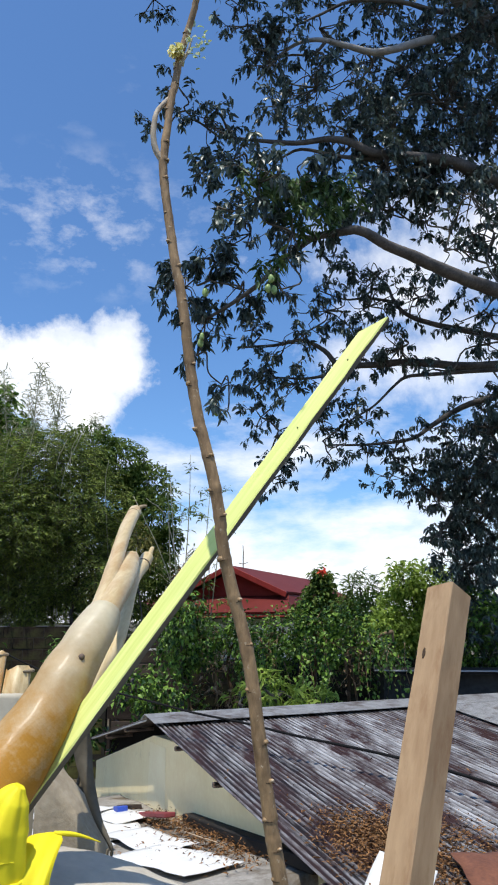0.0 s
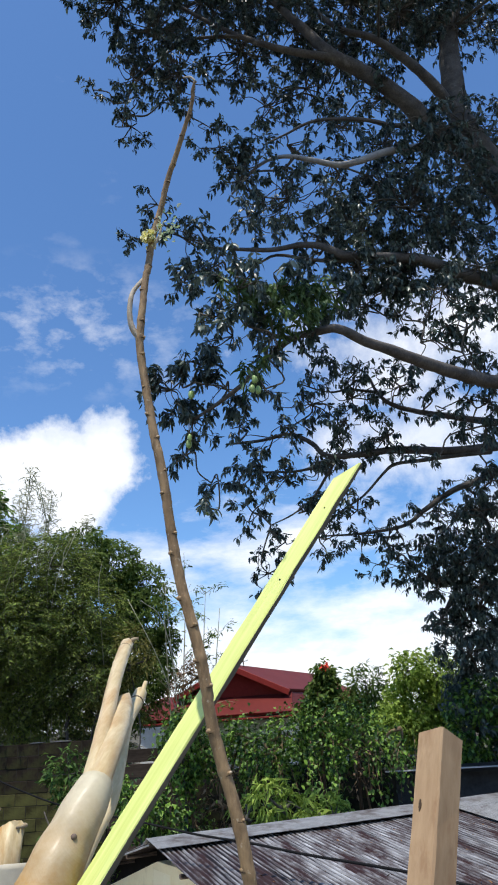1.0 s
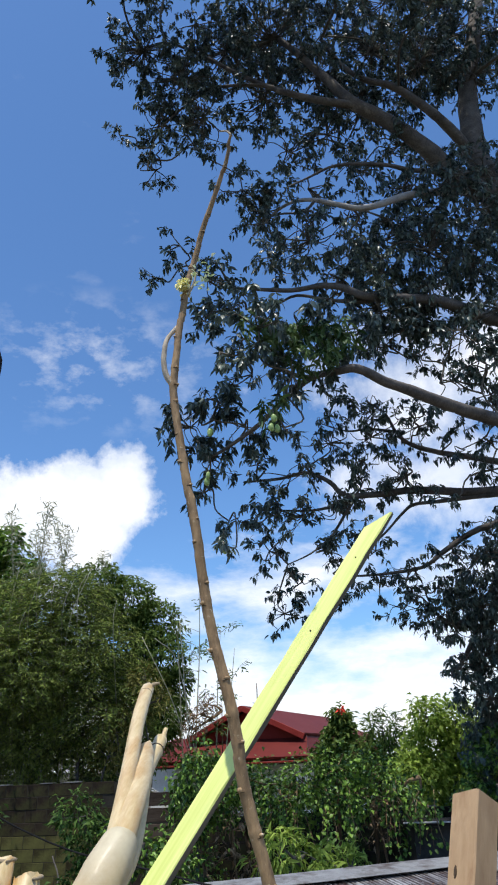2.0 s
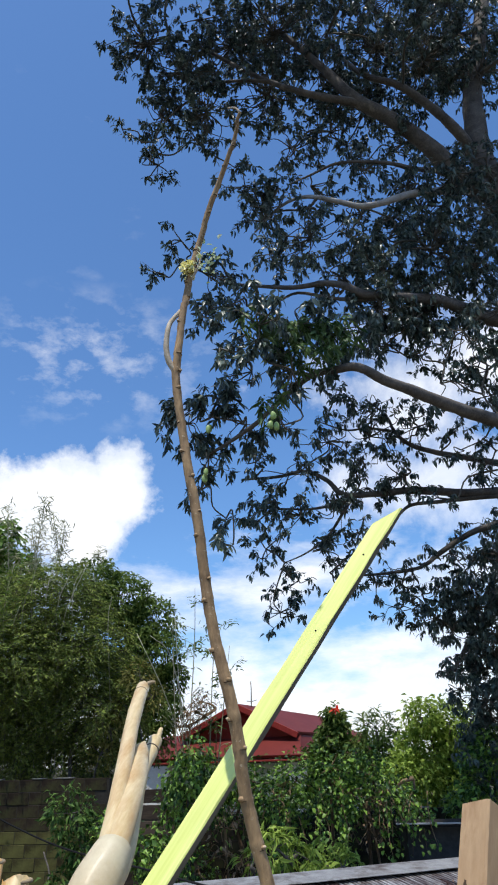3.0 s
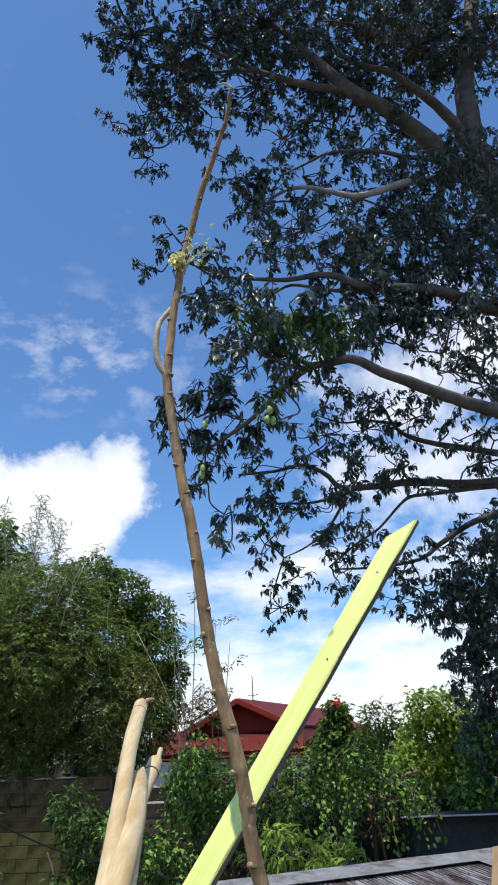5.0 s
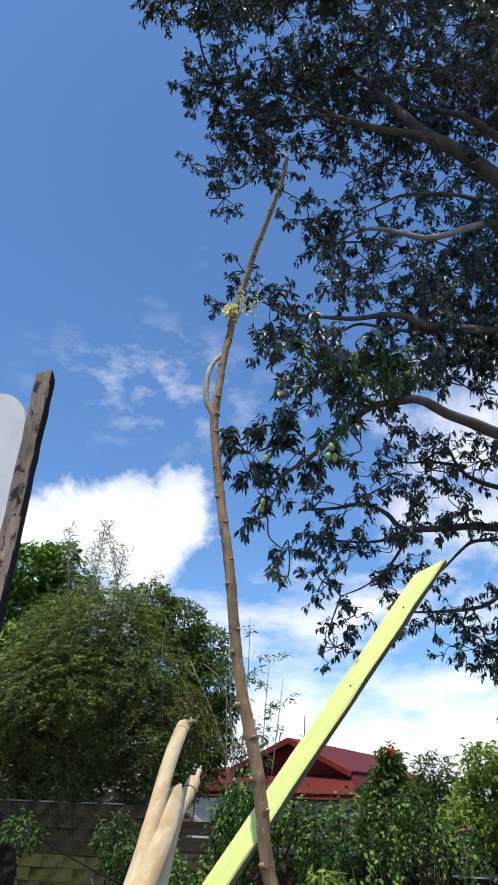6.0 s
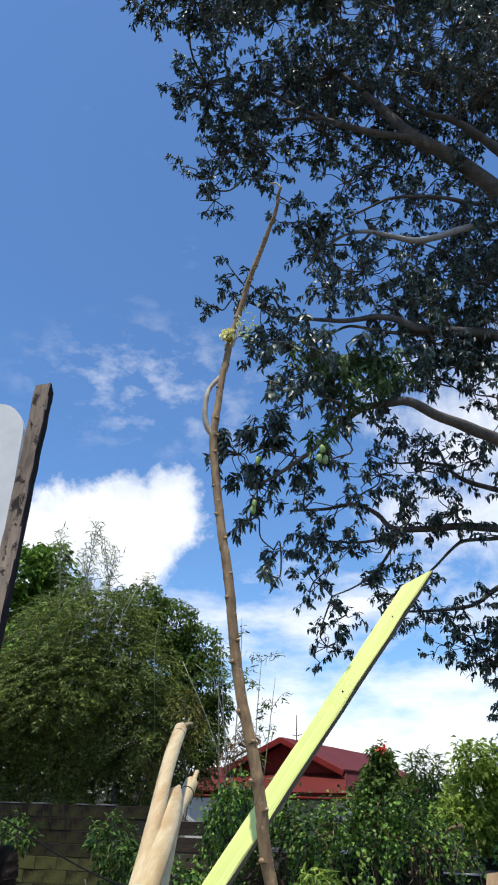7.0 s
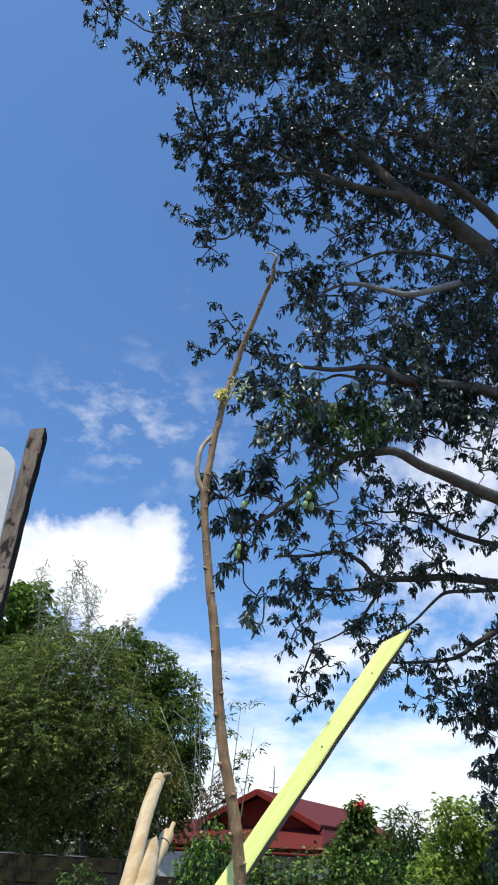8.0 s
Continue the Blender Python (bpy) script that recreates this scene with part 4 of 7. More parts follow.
# ---- plants ----
def plant(name, label, clumps, leaf, leaf_mat, count, trunks, bark="bark", droop=0.3, each=7, seed=0, flat=0.9, category="tree", shell=0.25, curl=0.3, reach=0.05, twigs=5, spray=0.0):
    """A tree or shrub: stems from the ground, twigs out to each clump, and a crown of leaves, in rosettes or along arching sprays."""
    rng = np.random.default_rng(seed)
    base = trunks[0][0]
    s = thing(name, label, category, base)
    trunk = bmesh.new()
    for i, (a, b, r) in enumerate(trunks):
        a, b = Vector(a), Vector(b)
        k = (b - a).length * 0.06
        path = [a, a.lerp(b, 0.35) + Vector(rng.normal(0, k, 3)), a.lerp(b, 0.7) + Vector(rng.normal(0, k, 3)), b]
        limb(path, r, r * 0.35, 7, 4, 0.06, i, trunk)
    tops = [Vector(b) for _, b, _ in trunks]
    bases = [Vector(a).lerp(Vector(b), 0.5) for a, b, _ in trunks]
    pts, ways = [], []
    for c in clumps:
        x, y, z, r = c[:4]
        k = c[4] if len(c) > 4 else 1.0
        centre = Vector((x, y, z))
        hub = min(tops + bases, key=lambda q: (q - centre).length)
        limb([hub, hub.lerp(centre, 0.5) + Vector(rng.normal(0, 0.08, 3)), centre], 0.035, 0.012, 5, 3, 0, 0, trunk)
        spots = in_ball(rng, (x, y, z), r, max(int(count * k * r * r / each), 4), flat, shell)
        for q in spots[:twigs]:
            limb([centre, centre.lerp(Vector(q), 0.55) + Vector(rng.normal(0, 0.04, 3)), Vector(q)], 0.010, 0.004, 4, 2, 0, 0, trunk)
        if spray:
            for q in spots:
                out = (q - np.array([x, y, z])) / r + rng.normal(0, 0.45, 3)
                out[2] = 0.35 * out[2] + 0.25
                out /= np.linalg.norm(out)
                long = spray * rng.uniform(0.6, 1.3)
                u = np.linspace(0.08, 1.0, each)[:, None]
                rib = q + out * long * u + np.array([0, 0, -droop]) * long * u ** 2
                side = np.cross(out, [0, 0, 1.0])
                side /= np.linalg.norm(side) + 1e-6
                limb([Vector(rib[0]), Vector(rib[each // 2]), Vector(rib[-1])], 0.005, 0.002, 3, 1, 0, 0, trunk)
                turn = np.where(np.arange(each) % 2, 1.0, -1.0)[:, None]
                pts.append(rib)
                ways.append(out * 0.75 + side * turn * 0.9 + rng.normal(0, 0.2, (each, 3)) + np.array([0, 0, -droop * 0.7]))
            continue
        p, w = rosettes(rng, spots, each, droop, reach)
        out = p - np.array([x, y, z])
        w += 0.7 * out / (np.linalg.norm(out, axis=1)[:, None] + 1e-6)
        pts.append(p)
        ways.append(w)
    part("trunk", trunk, M[bark], s)
    crown = leaves("crown", np.concatenate(pts), np.concatenate(ways), leaf[0], leaf[1], M[leaf_mat], seed, 0.2, curl, rounded=leaf[1] > 0.055)
    part("crown", crown, M[leaf_mat], s, kind="stuff")
    return s


def left_thicket():
    a = ((-7.27, 17.55, 7.94, 0.79), (-6.65, 17.85, 8.18, 0.63), (-7.63, 18.15, 6.90, 0.96), (-6.83, 18.45, 6.97, 0.88), (-5.89, 17.70, 7.39, 0.46), (-7.34, 18.00, 5.59, 0.94), (-9.05, 18.30, 7.54, 1.34), (-8.30, 17.55, 5.51, 1.25), (-9.6, 18.0, 6.0, 1.3), (-6.75, 17.2, 5.9, 0.75), (-6.1, 17.3, 6.5, 0.6))
    plant("tree", "tall broadleaf tree with bright green glossy crown", a, (0.17, 0.075), "broad_leaf", 2200,
          [((-7.6, 18.2, 0), (-7.4, 18.1, 6.6), 0.2), ((-8.4, 18.4, 0), (-8.6, 18.1, 6.0), 0.14)], seed=21, droop=0.25)
    b = ((-4.87, 14.75, 5.73, 0.90), (-4.12, 14.95, 6.04, 0.78), (-5.75, 14.65, 4.45, 0.85), (-4.75, 14.55, 4.70, 0.95), (-3.62, 14.95, 5.07, 0.85), (-5.07, 15.7, 3.70, 0.90), (-3.99, 15.6, 3.80, 0.85), (-5.95, 15.7, 3.50, 0.85), (-3.19, 15.15, 3.99, 0.70), (-3.08, 15.75, 3.27, 0.55), (-7.00, 15.0, 3.8, 0.9), (-6.4, 15.0, 4.2, 0.75), (-5.5, 14.8, 5.0, 0.68), (-7.5, 15.7, 3.4, 0.85), (-4.4, 16.2, 2.6, 0.75), (-6.4, 16.3, 2.4, 0.8), (-5.4, 16.4, 2.6, 0.7), (-3.4, 16.2, 2.4, 0.6), (-7.6, 16.2, 2.4, 0.8), (-4.9, 15.9, 4.9, 0.9), (-5.9, 16.0, 4.2, 0.9), (-4.0, 16.0, 4.6, 0.8), (-6.9, 16.2, 4.0, 0.9), (-5.2, 16.2, 3.4, 0.8), (-3.6, 16.0, 3.4, 0.6))
    plant("bamboo_thicket", "dense thicket of feathery drooping dark green foliage", b, (0.090, 0.021), "frond_leaf", 12500,
          [((-4.6, 15.7, 0), (-4.7, 15.5, 4.6), 0.09), ((-5.4, 15.6, 0), (-5.6, 15.6, 4.2), 0.08), ((-3.7, 15.7, 0), (-3.6, 15.5, 4.2), 0.07), ((-6.6, 15.8, 0), (-6.9, 15.8, 3.8), 0.08)], seed=22, droop=0.55, each=18, category="thicket", curl=0.15, spray=0.55)
    c = ((-3.92, 17.05, 6.80, 0.72), (-3.26, 17.35, 6.46, 0.79), (-2.57, 17.65, 5.98, 0.65), (-3.44, 17.95, 5.62, 1.03), (-2.47, 17.20, 5.13, 0.77), (-2.14, 17.50, 4.54, 0.49), (-2.92, 17.80, 4.44, 0.87), (-2.25, 17.05, 3.90, 0.55), (-2.8, 17.6, 3.4, 0.8))
    plant("tree", "rounded dark green tree with dense small leaves", c, (0.12, 0.045), "bush_leaf", 4200,
          [((-3.1, 17.8, 0), (-3.1, 17.6, 5.4), 0.16)], seed=23, droop=0.3)


left_thicket()


def canes():
    """Bleached canes leaning out of the thicket."""
    rng = random.Random(15)
    for a, b in (((-5.13, 5.60), (-5.03, 6.67)), ((-4.29, 5.82), (-4.20, 6.56)), ((-3.93, 5.32), (-3.49, 6.65)), ((-1.73, 3.81), (-2.40, 5.19)), ((-1.67, 4.62), (-2.13, 5.14)),
                 ((-2.99, 5.30), (-2.94, 5.95)), ((-4.90, 5.20), (-4.82, 5.80)), ((-1.51, 3.77), (-1.64, 5.47)), ((-4.6, 5.9), (-4.52, 6.8)), ((-5.45, 5.0), (-5.40, 5.9)), ((-4.75, 5.5), (-4.62, 6.3)), ((-4.05, 5.6), (-3.85, 6.4)), ((-3.75, 5.9), (-3.60, 6.5))):
        top, mid = (Vector((x * k, y, 2.8 + (z - 2.8) * k)) for (x, z), y, k in ((b, 13.68, 0.939), (a, 14.25, 0.978)))
        foot = Vector((mid.x + (mid.x - top.x) * 1.5, 16.6, 0))
        s = thing("cane", "thin bleached cane leaning out of the thicket", "cane", foot.to_tuple(), "canes in the thicket")
        part("stalk", limb([foot, foot.lerp(mid, 0.6) + Vector((rng.gauss(0, 0.03), 0.4, 0)), mid, top], 0.014, 0.006, 6, 4), M["cane"], s)


canes()


def yellowing():
    plant("shrub", "straggling olive shrub with yellowing leaves by the thicket", ((-2.30, 14.60, 4.35, 0.36), (-2.05, 14.72, 3.98, 0.26), (-2.55, 14.84, 3.80, 0.36), (-2.90, 14.72, 3.45, 0.36), (-3.05, 14.8, 3.0, 0.3)), (0.12, 0.03), "olive_leaf", 3200,
          [((-2.7, 14.9, 0), (-2.4, 14.8, 3.9), 0.03), ((-3.0, 14.9, 0), (-2.9, 14.8, 3.4), 0.03)], seed=51, droop=0.3, category="shrub", curl=0.2)
    plant("dead_shrub", "tangle of dry brown creeper beside the house", ((-1.31, 15.60, 3.72, 0.30), (-1.51, 15.72, 3.47, 0.28), (-1.18, 15.84, 3.94, 0.20)), (0.10, 0.025), "dry_vine", 2400,
          [((-0.9, 15.8, 0), (-0.9, 15.8, 3.8), 0.02)], bark="dry_vine", seed=52, droop=0.3, category="shrub", twigs=16)


yellowing()


def reeds():
    rng = np.random.default_rng(8)
    stalks = [((-5.33, 17.2, 5.2), (-5.33, 17.2, 9.13)), ((-4.45, 17.2, 5.2), (-5.09, 17.2, 8.66)), ((-5.66, 17.2, 5.0), (-6.27, 17.2, 8.9)), ((-6.04, 17.2, 4.6), (-5.74, 17.2, 7.4)),
              ((-3.99, 17.2, 4.8), (-3.86, 17.2, 7.69)), ((-4.91, 17.2, 4.9), (-4.76, 17.2, 8.36)), ((-5.0, 17.2, 5.0), (-5.6, 17.2, 8.3))]
    for a, b in stalks:
        a, b = Vector(a), Vector(b)
        foot = Vector((a.x * 0.98 + 0.1, a.y, 0))
        s = thing("reed", "tall pale grass stalk with thin drying leaves", "reed", foot.to_tuple(), "reeds above the thicket")
        path = [foot, a, a.lerp(b, 0.5) + Vector((rng.normal(0, 0.05), 0, 0)), b]
        part("stalk", limb(path, 0.028, 0.010, 5, 4), M["reed"], s)
        k = rng.uniform(0.35, 1.0, 260) ** 0.7
        p = np.array([a.lerp(b, float(q)) for q in k]) + rng.normal(0, 0.09, (260, 3))
        w = rng.normal(size=(260, 3)) * np.array([1, 1, 0.5]) + np.array([0, 0, 0.45])
        part("foliage", leaves("foliage", p, w, 0.19, 0.022, M["reed"], int(abs(a.x) * 100), 0.1, 0.35), M["reed"], s, kind="stuff")


reeds()


def saplings():
    rng = np.random.default_rng(11)
    for i, (a, b, n) in enumerate((((-1.62, 16, 0), (-1.86, 16, 5.7), 60), ((-1.40, 16, 0), (-1.36, 16, 6.4), 150), ((-1.30, 15.8, 0), (-0.90, 16, 5.5), 170), ((-1.2, 15.9, 0), (-0.60, 16, 5.1), 140))):
        a, b = Vector(a), Vector(b)
        s = thing("sapling", "thin pale sapling with sparse feathery leaves", "sapling", a.to_tuple(), "saplings by the house")
        bm = limb([a, a.lerp(b, 0.45) + Vector((rng.normal(0, 0.06), 0, 0)), a.lerp(b, 0.8), b], 0.022, 0.005, 6, 4)
        pts, ways = [], []
        for _ in range(7):
            f = a.lerp(b, rng.uniform(0.6, 1.0))
            tip = f + Vector((rng.normal(0, 0.4), rng.normal(0, 0.3), rng.uniform(0.0, 0.4)))
            limb([f, f.lerp(tip, 0.5) + Vector((0, 0, 0.06)), tip], 0.008, 0.003, 4, 2, 0, 0, bm)
            for _ in range(n // 7):
                pts.append(f.lerp(tip, rng.uniform(0.3, 1.0)) + Vector(rng.normal(0, 0.05, 3)))
                ways.append(rng.normal(size=3) * np.array([1, 1, 0.4]))
        part("stem", bm, M["reed"], s)
        part("foliage", leaves("foliage", pts, ways, 0.13, 0.03, M["bush_leaf"], i, 0.1, 0.2), M["bush_leaf"], s, kind="stuff")


saplings()


def hedge():
    v = ((-0.94, 11.05, 2.66, 0.30), (-0.51, 11.25, 2.52, 0.32), (-0.05, 11.15, 2.50, 0.33), (0.50, 11.20, 2.52, 0.34), (0.99, 11.10, 2.68, 0.34), (1.51, 11.30, 2.61, 0.35), (1.93, 11.50, 2.25, 0.32), (-0.75, 10.95, 2.36, 0.26), (0.25, 10.95, 2.30, 0.28), (1.20, 10.95, 2.36, 0.28), (2.21, 11.60, 1.80, 0.29))
    low = tuple((x, 11.95, z * 0.5, r * 1.1) for x, _, z, r in v[::4]) + tuple((x, 11.85, 2.22, 0.40, 0.8) for x in (-0.85, -0.35, 0.15, 0.65, 1.15, 1.65))
    plant("vine_hedge", "tangled hedge of heart-leaved vines over dead stems", v + low, (0.058, 0.044), "vine_leaf", 4400,
          [((x, 11.7, 0), (x + 0.1, 11.4, 2.5), 0.05) for x in (-0.9, -0.3, 0.3, 0.9, 1.5, 2.1)], seed=31, droop=0.35, each=9, category="hedge", curl=0.15, bark="dry_vine", reach=0.085)
    # bunches of leafy strands that hang down its face, with dark hollows between them
    rng = np.random.default_rng(32)
    for x0, wide, drop, n in ((-0.98, 0.07, 1.2, 7), (-0.60, 0.06, 0.5, 4), (-0.08, 0.08, 0.8, 6), (0.36, 0.08, 1.2, 9), (0.80, 0.05, 0.7, 4), (1.12, 0.05, 1.2, 5), (1.75, 0.09, 0.8, 6), (2.1, 0.08, 0.7, 5)):
        s = thing("hanging_vine", "leafy vine strands hanging down the hedge", "vine", (x0, 11.0, 0), "vines on the hedge")
        bm = bmesh.new()
        pts, ways = [], []
        for _ in range(n):
            top = Vector((x0 + rng.normal(0, wide), 10.95 + rng.normal(0, 0.10), rng.uniform(2.1, 2.5)))
            end = top + Vector((rng.normal(0, 0.08), -0.10, -drop * rng.uniform(0.5, 1.1)))
            limb([top, top.lerp(end, 0.5) + Vector((rng.normal(0, 0.05), 0, 0)), end], 0.008, 0.004, 4, 3, 0, 0, bm)
            for k in range(int(38 * (top.z - end.z)) + 4):
                pts.append(top.lerp(end, rng.random()) + Vector(rng.normal(0, 0.05, 3)))
                ways.append((rng.normal(0, 0.8), -0.6 + rng.normal(0, 0.4), -0.7))
        part("stem", bm, M["dry_vine"], s)
        part("foliage", leaves("foliage", pts, ways, 0.060, 0.045, M["vine_leaf"], 33 + n, 0.12, 0.1), M["vine_leaf"], s, kind="stuff")
    dry = ((-0.50, 10.75, 1.99, 0.26), (-0.30, 11.05, 1.61, 0.27), (-0.73, 11.15, 1.57, 0.23))
    plant("dead_shrub", "dry brown shrub of dead twigs and leaves", dry, (0.09, 0.03), "dry_vine", 900,
          [((-0.5, 11.0, 0), (-0.5, 10.9, 1.7), 0.03)], bark="dry_vine", seed=34, droop=0.2, category="shrub", twigs=24)
    plant("dead_shrub", "dry brown shrub of dead twigs and leaves", ((1.52, 11.25, 2.27, 0.26), (1.45, 11.2, 1.9, 0.24)), (0.09, 0.03), "dry_vine", 900,
          [((1.4, 11.3, 0), (1.5, 11.3, 2.1), 0.03)], bark="dry_vine", seed=38, droop=0.2, category="shrub", twigs=24)
    cassava = ((0.14, 8.95, 1.93, 0.23), (0.40, 9.25, 1.83, 0.24), (0.68, 9.55, 1.73, 0.23), (-0.10, 9.85, 1.70, 0.20), (0.89, 9.10, 1.71, 0.21))
    plant("cassava", "low shrub with bright lime green fingered leaves", cassava, (0.15, 0.035), "lime_leaf", 2600,
          [((0.3, 9.4, 0), (0.3, 9.3, 1.7), 0.03), ((0.7, 9.4, 0), (0.7, 9.4, 1.6), 0.03), ((-0.1, 9.8, 0), (-0.1, 9.8, 1.6), 0.03)], seed=35, droop=0.35, each=9, category="shrub", reach=0.02)
    near = ((-1.46, 9.35, 1.92, 0.30), (-1.20, 9.65, 1.75, 0.31), (-1.80, 9.95, 2.06, 0.24), (-1.03, 10.55, 2.60, 0.30), (-1.08, 10.85, 2.19, 0.35), (-0.94, 11.15, 2.88, 0.27), (-1.3, 9.7, 1.1, 0.4))
    plant("climber", "leafy green climber sprawling over the fence", near, (0.075, 0.044), "vine_leaf", 4600,
          [((-1.4, 9.7, 0), (-1.4, 9.6, 1.8), 0.03), ((-1.05, 10.9, 0), (-1.0, 10.8, 2.4), 0.04)], seed=36, droop=0.5, category="shrub")
    weeds = ((-2.89, 12.05, 2.15, 0.40), (-2.65, 12.35, 1.70, 0.42), (-4.72, 12.95, 2.15, 0.32), (-2.9, 12.3, 1.0, 0.5), (-4.4, 12.6, 1.1, 0.4))
    plant("shrub", "ragged green shrub in front of the block wall", weeds, (0.11, 0.045), "weed_leaf", 3000,
          [((-2.8, 12.3, 0), (-2.8, 12.2, 1.9), 0.03), ((-3.4, 12.6, 0), (-3.4, 12.6, 1.6), 0.03), ((-4.6, 12.9, 0), (-4.7, 12.9, 1.9), 0.03)], seed=37, droop=0.2, category="shrub")
    shade = ((3.35, 12.0, 2.35, 0.45), (3.75, 12.2, 2.75, 0.50), (3.0, 11.7, 2.1, 0.35), (4.1, 12.1, 2.2, 0.5), (3.5, 12.1, 1.4, 0.6))
    plant("shrub", "leafy green shrub growing over the outbuilding roof", shade, (0.085, 0.05), "vine_leaf", 4200,
          [((3.4, 12.3, 0), (3.4, 12.2, 2.2), 0.04), ((4.0, 12.3, 0), (3.9, 12.2, 2.4), 0.04)], seed=39, droop=0.3, category="shrub")


hedge()


def back_garden():
    fl = ((1.72, 17.5, 3.66, 0.27), (1.80, 17.6, 3.42, 0.30), (1.66, 17.6, 3.25, 0.36), (1.40, 17.9, 2.80, 0.42), (1.95, 17.9, 2.85, 0.45), (1.5, 18.0, 2.1, 0.6))
    s = plant("flowering_tree", "small dark green tree bearing red blossoms", fl, (0.12, 0.062), "bush_leaf", 4600,
              [((1.6, 18.0, 0), (1.68, 17.8, 3.2), 0.07)], seed=41, droop=0.3)
    rng = np.random.default_rng(42)
    for at in ((1.76, 17.18, 3.79), (1.70, 17.2, 3.77)):
        p = np.array(at) + rng.normal(0, 0.022, (18, 3))
        w = rng.normal(size=(18, 3)) + np.array([0, -0.6, 0.2])
        part("blossom", leaves("blossom", p, w, 0.09, 0.05, M["flower_red"], 43, 0.2, 0.2), M["flower_red"], s, "bright red blossom")
    fern = ((2.51, 16.55, 3.33, 0.40), (2.85, 16.85, 2.94, 0.52), (2.38, 17.15, 2.79, 0.52), (2.6, 16.9, 2.2, 0.7))
    plant("tree", "small bluish green tree with feathery leaves", fern, (0.22, 0.035), "bush_leaf", 2400,
          [((2.6, 16.9, 0), (2.6, 16.8, 3.0), 0.06)], seed=44, droop=0.1)
    lime = ((3.08, 14.55, 3.46, 0.38), (3.68, 14.85, 3.34, 0.51), (3.33, 15.15, 2.83, 0.72), (4.06, 15.45, 2.69, 0.64), (2.83, 14.70, 2.41, 0.57), (3.62, 15.00, 2.11, 0.62), (4.08, 15.30, 1.78, 0.51), (3.3, 15.0, 1.4, 0.7))
    plant("tree", "young tree with sunlit yellow-green leaves", lime, (0.105, 0.05), "lime_leaf", 5200,
          [((3.4, 15.1, 0), (3.4, 15.0, 2.8), 0.08)], seed=45, droop=0.2)


back_garden()


def far_shed():
    s = thing("outbuilding", "low grey outbuilding with a flat overhanging roof", "shed", (3.6, 12.0, 0))
    part("roof", slab([(1.80, 10.9, 1.97), (6.0, 10.6, 1.93), (6.05, 11.15, 1.945), (1.85, 11.35, 1.985)], 0.05), M["gutter"], s, "dark sheet roof", smooth=False)
    m, n = along((1.80, 10.885, 1.965), (6.0, 10.585, 1.925))
    part("edge_strip", box((0.03, 0.02, n), 0.003), M["steel"], s, "thin pale metal roof edge", m=m @ Matrix.Translation((0, 0, n / 2)), smooth=False)
    for a, b in (((1.98, 11.17), (6.0, 11.0)), ((1.98, 11.17), (1.98, 11.8))):
        bm = bmesh.new()
        q = [bm.verts.new((x + o, y + o, z)) for o in (0, 0.1) for x, y, z in ((*a, 0), (*b, 0), (*b, 1.915), (*a, 1.915))]
        for f in ((0, 1, 2, 3), (7, 6, 5, 4), (0, 4, 5, 1), (1, 5, 6, 2), (2, 6, 7, 3), (3, 7, 4, 0)):
            bm.faces.new([q[i] for i in f])
        part("wall", bm, M["grey_wall"], s, "grey cement wall", smooth=False)


far_shed()


def plank_fence():
    s = thing("plank_fence", "weathered fence of grey horizontal boards", "fence", (-1.6, 12.0, 0))
    rng = random.Random(3)
    for k in range(11):
        z = 0.2 + 0.215 * k
        at = Vector((-1.62 + rng.uniform(-0.05, 0.05), 12.0 + rng.uniform(-0.01, 0.01), z))
        part("board", box((1.25, 0.025, 0.185), 0.004), M["plank"], s, m=Matrix.Translation(at) @ Matrix.Rotation(radians(rng.uniform(-1.2, 1.2)), 4, "Y"), smooth=False)
    for x in (-2.15, -1.1):
        part("post", box((0.09, 0.09, 2.5), 0.006), M["dark_wood"], s, m=Matrix.Translation((x, 12.08, 1.25)), smooth=False)


plank_fence()


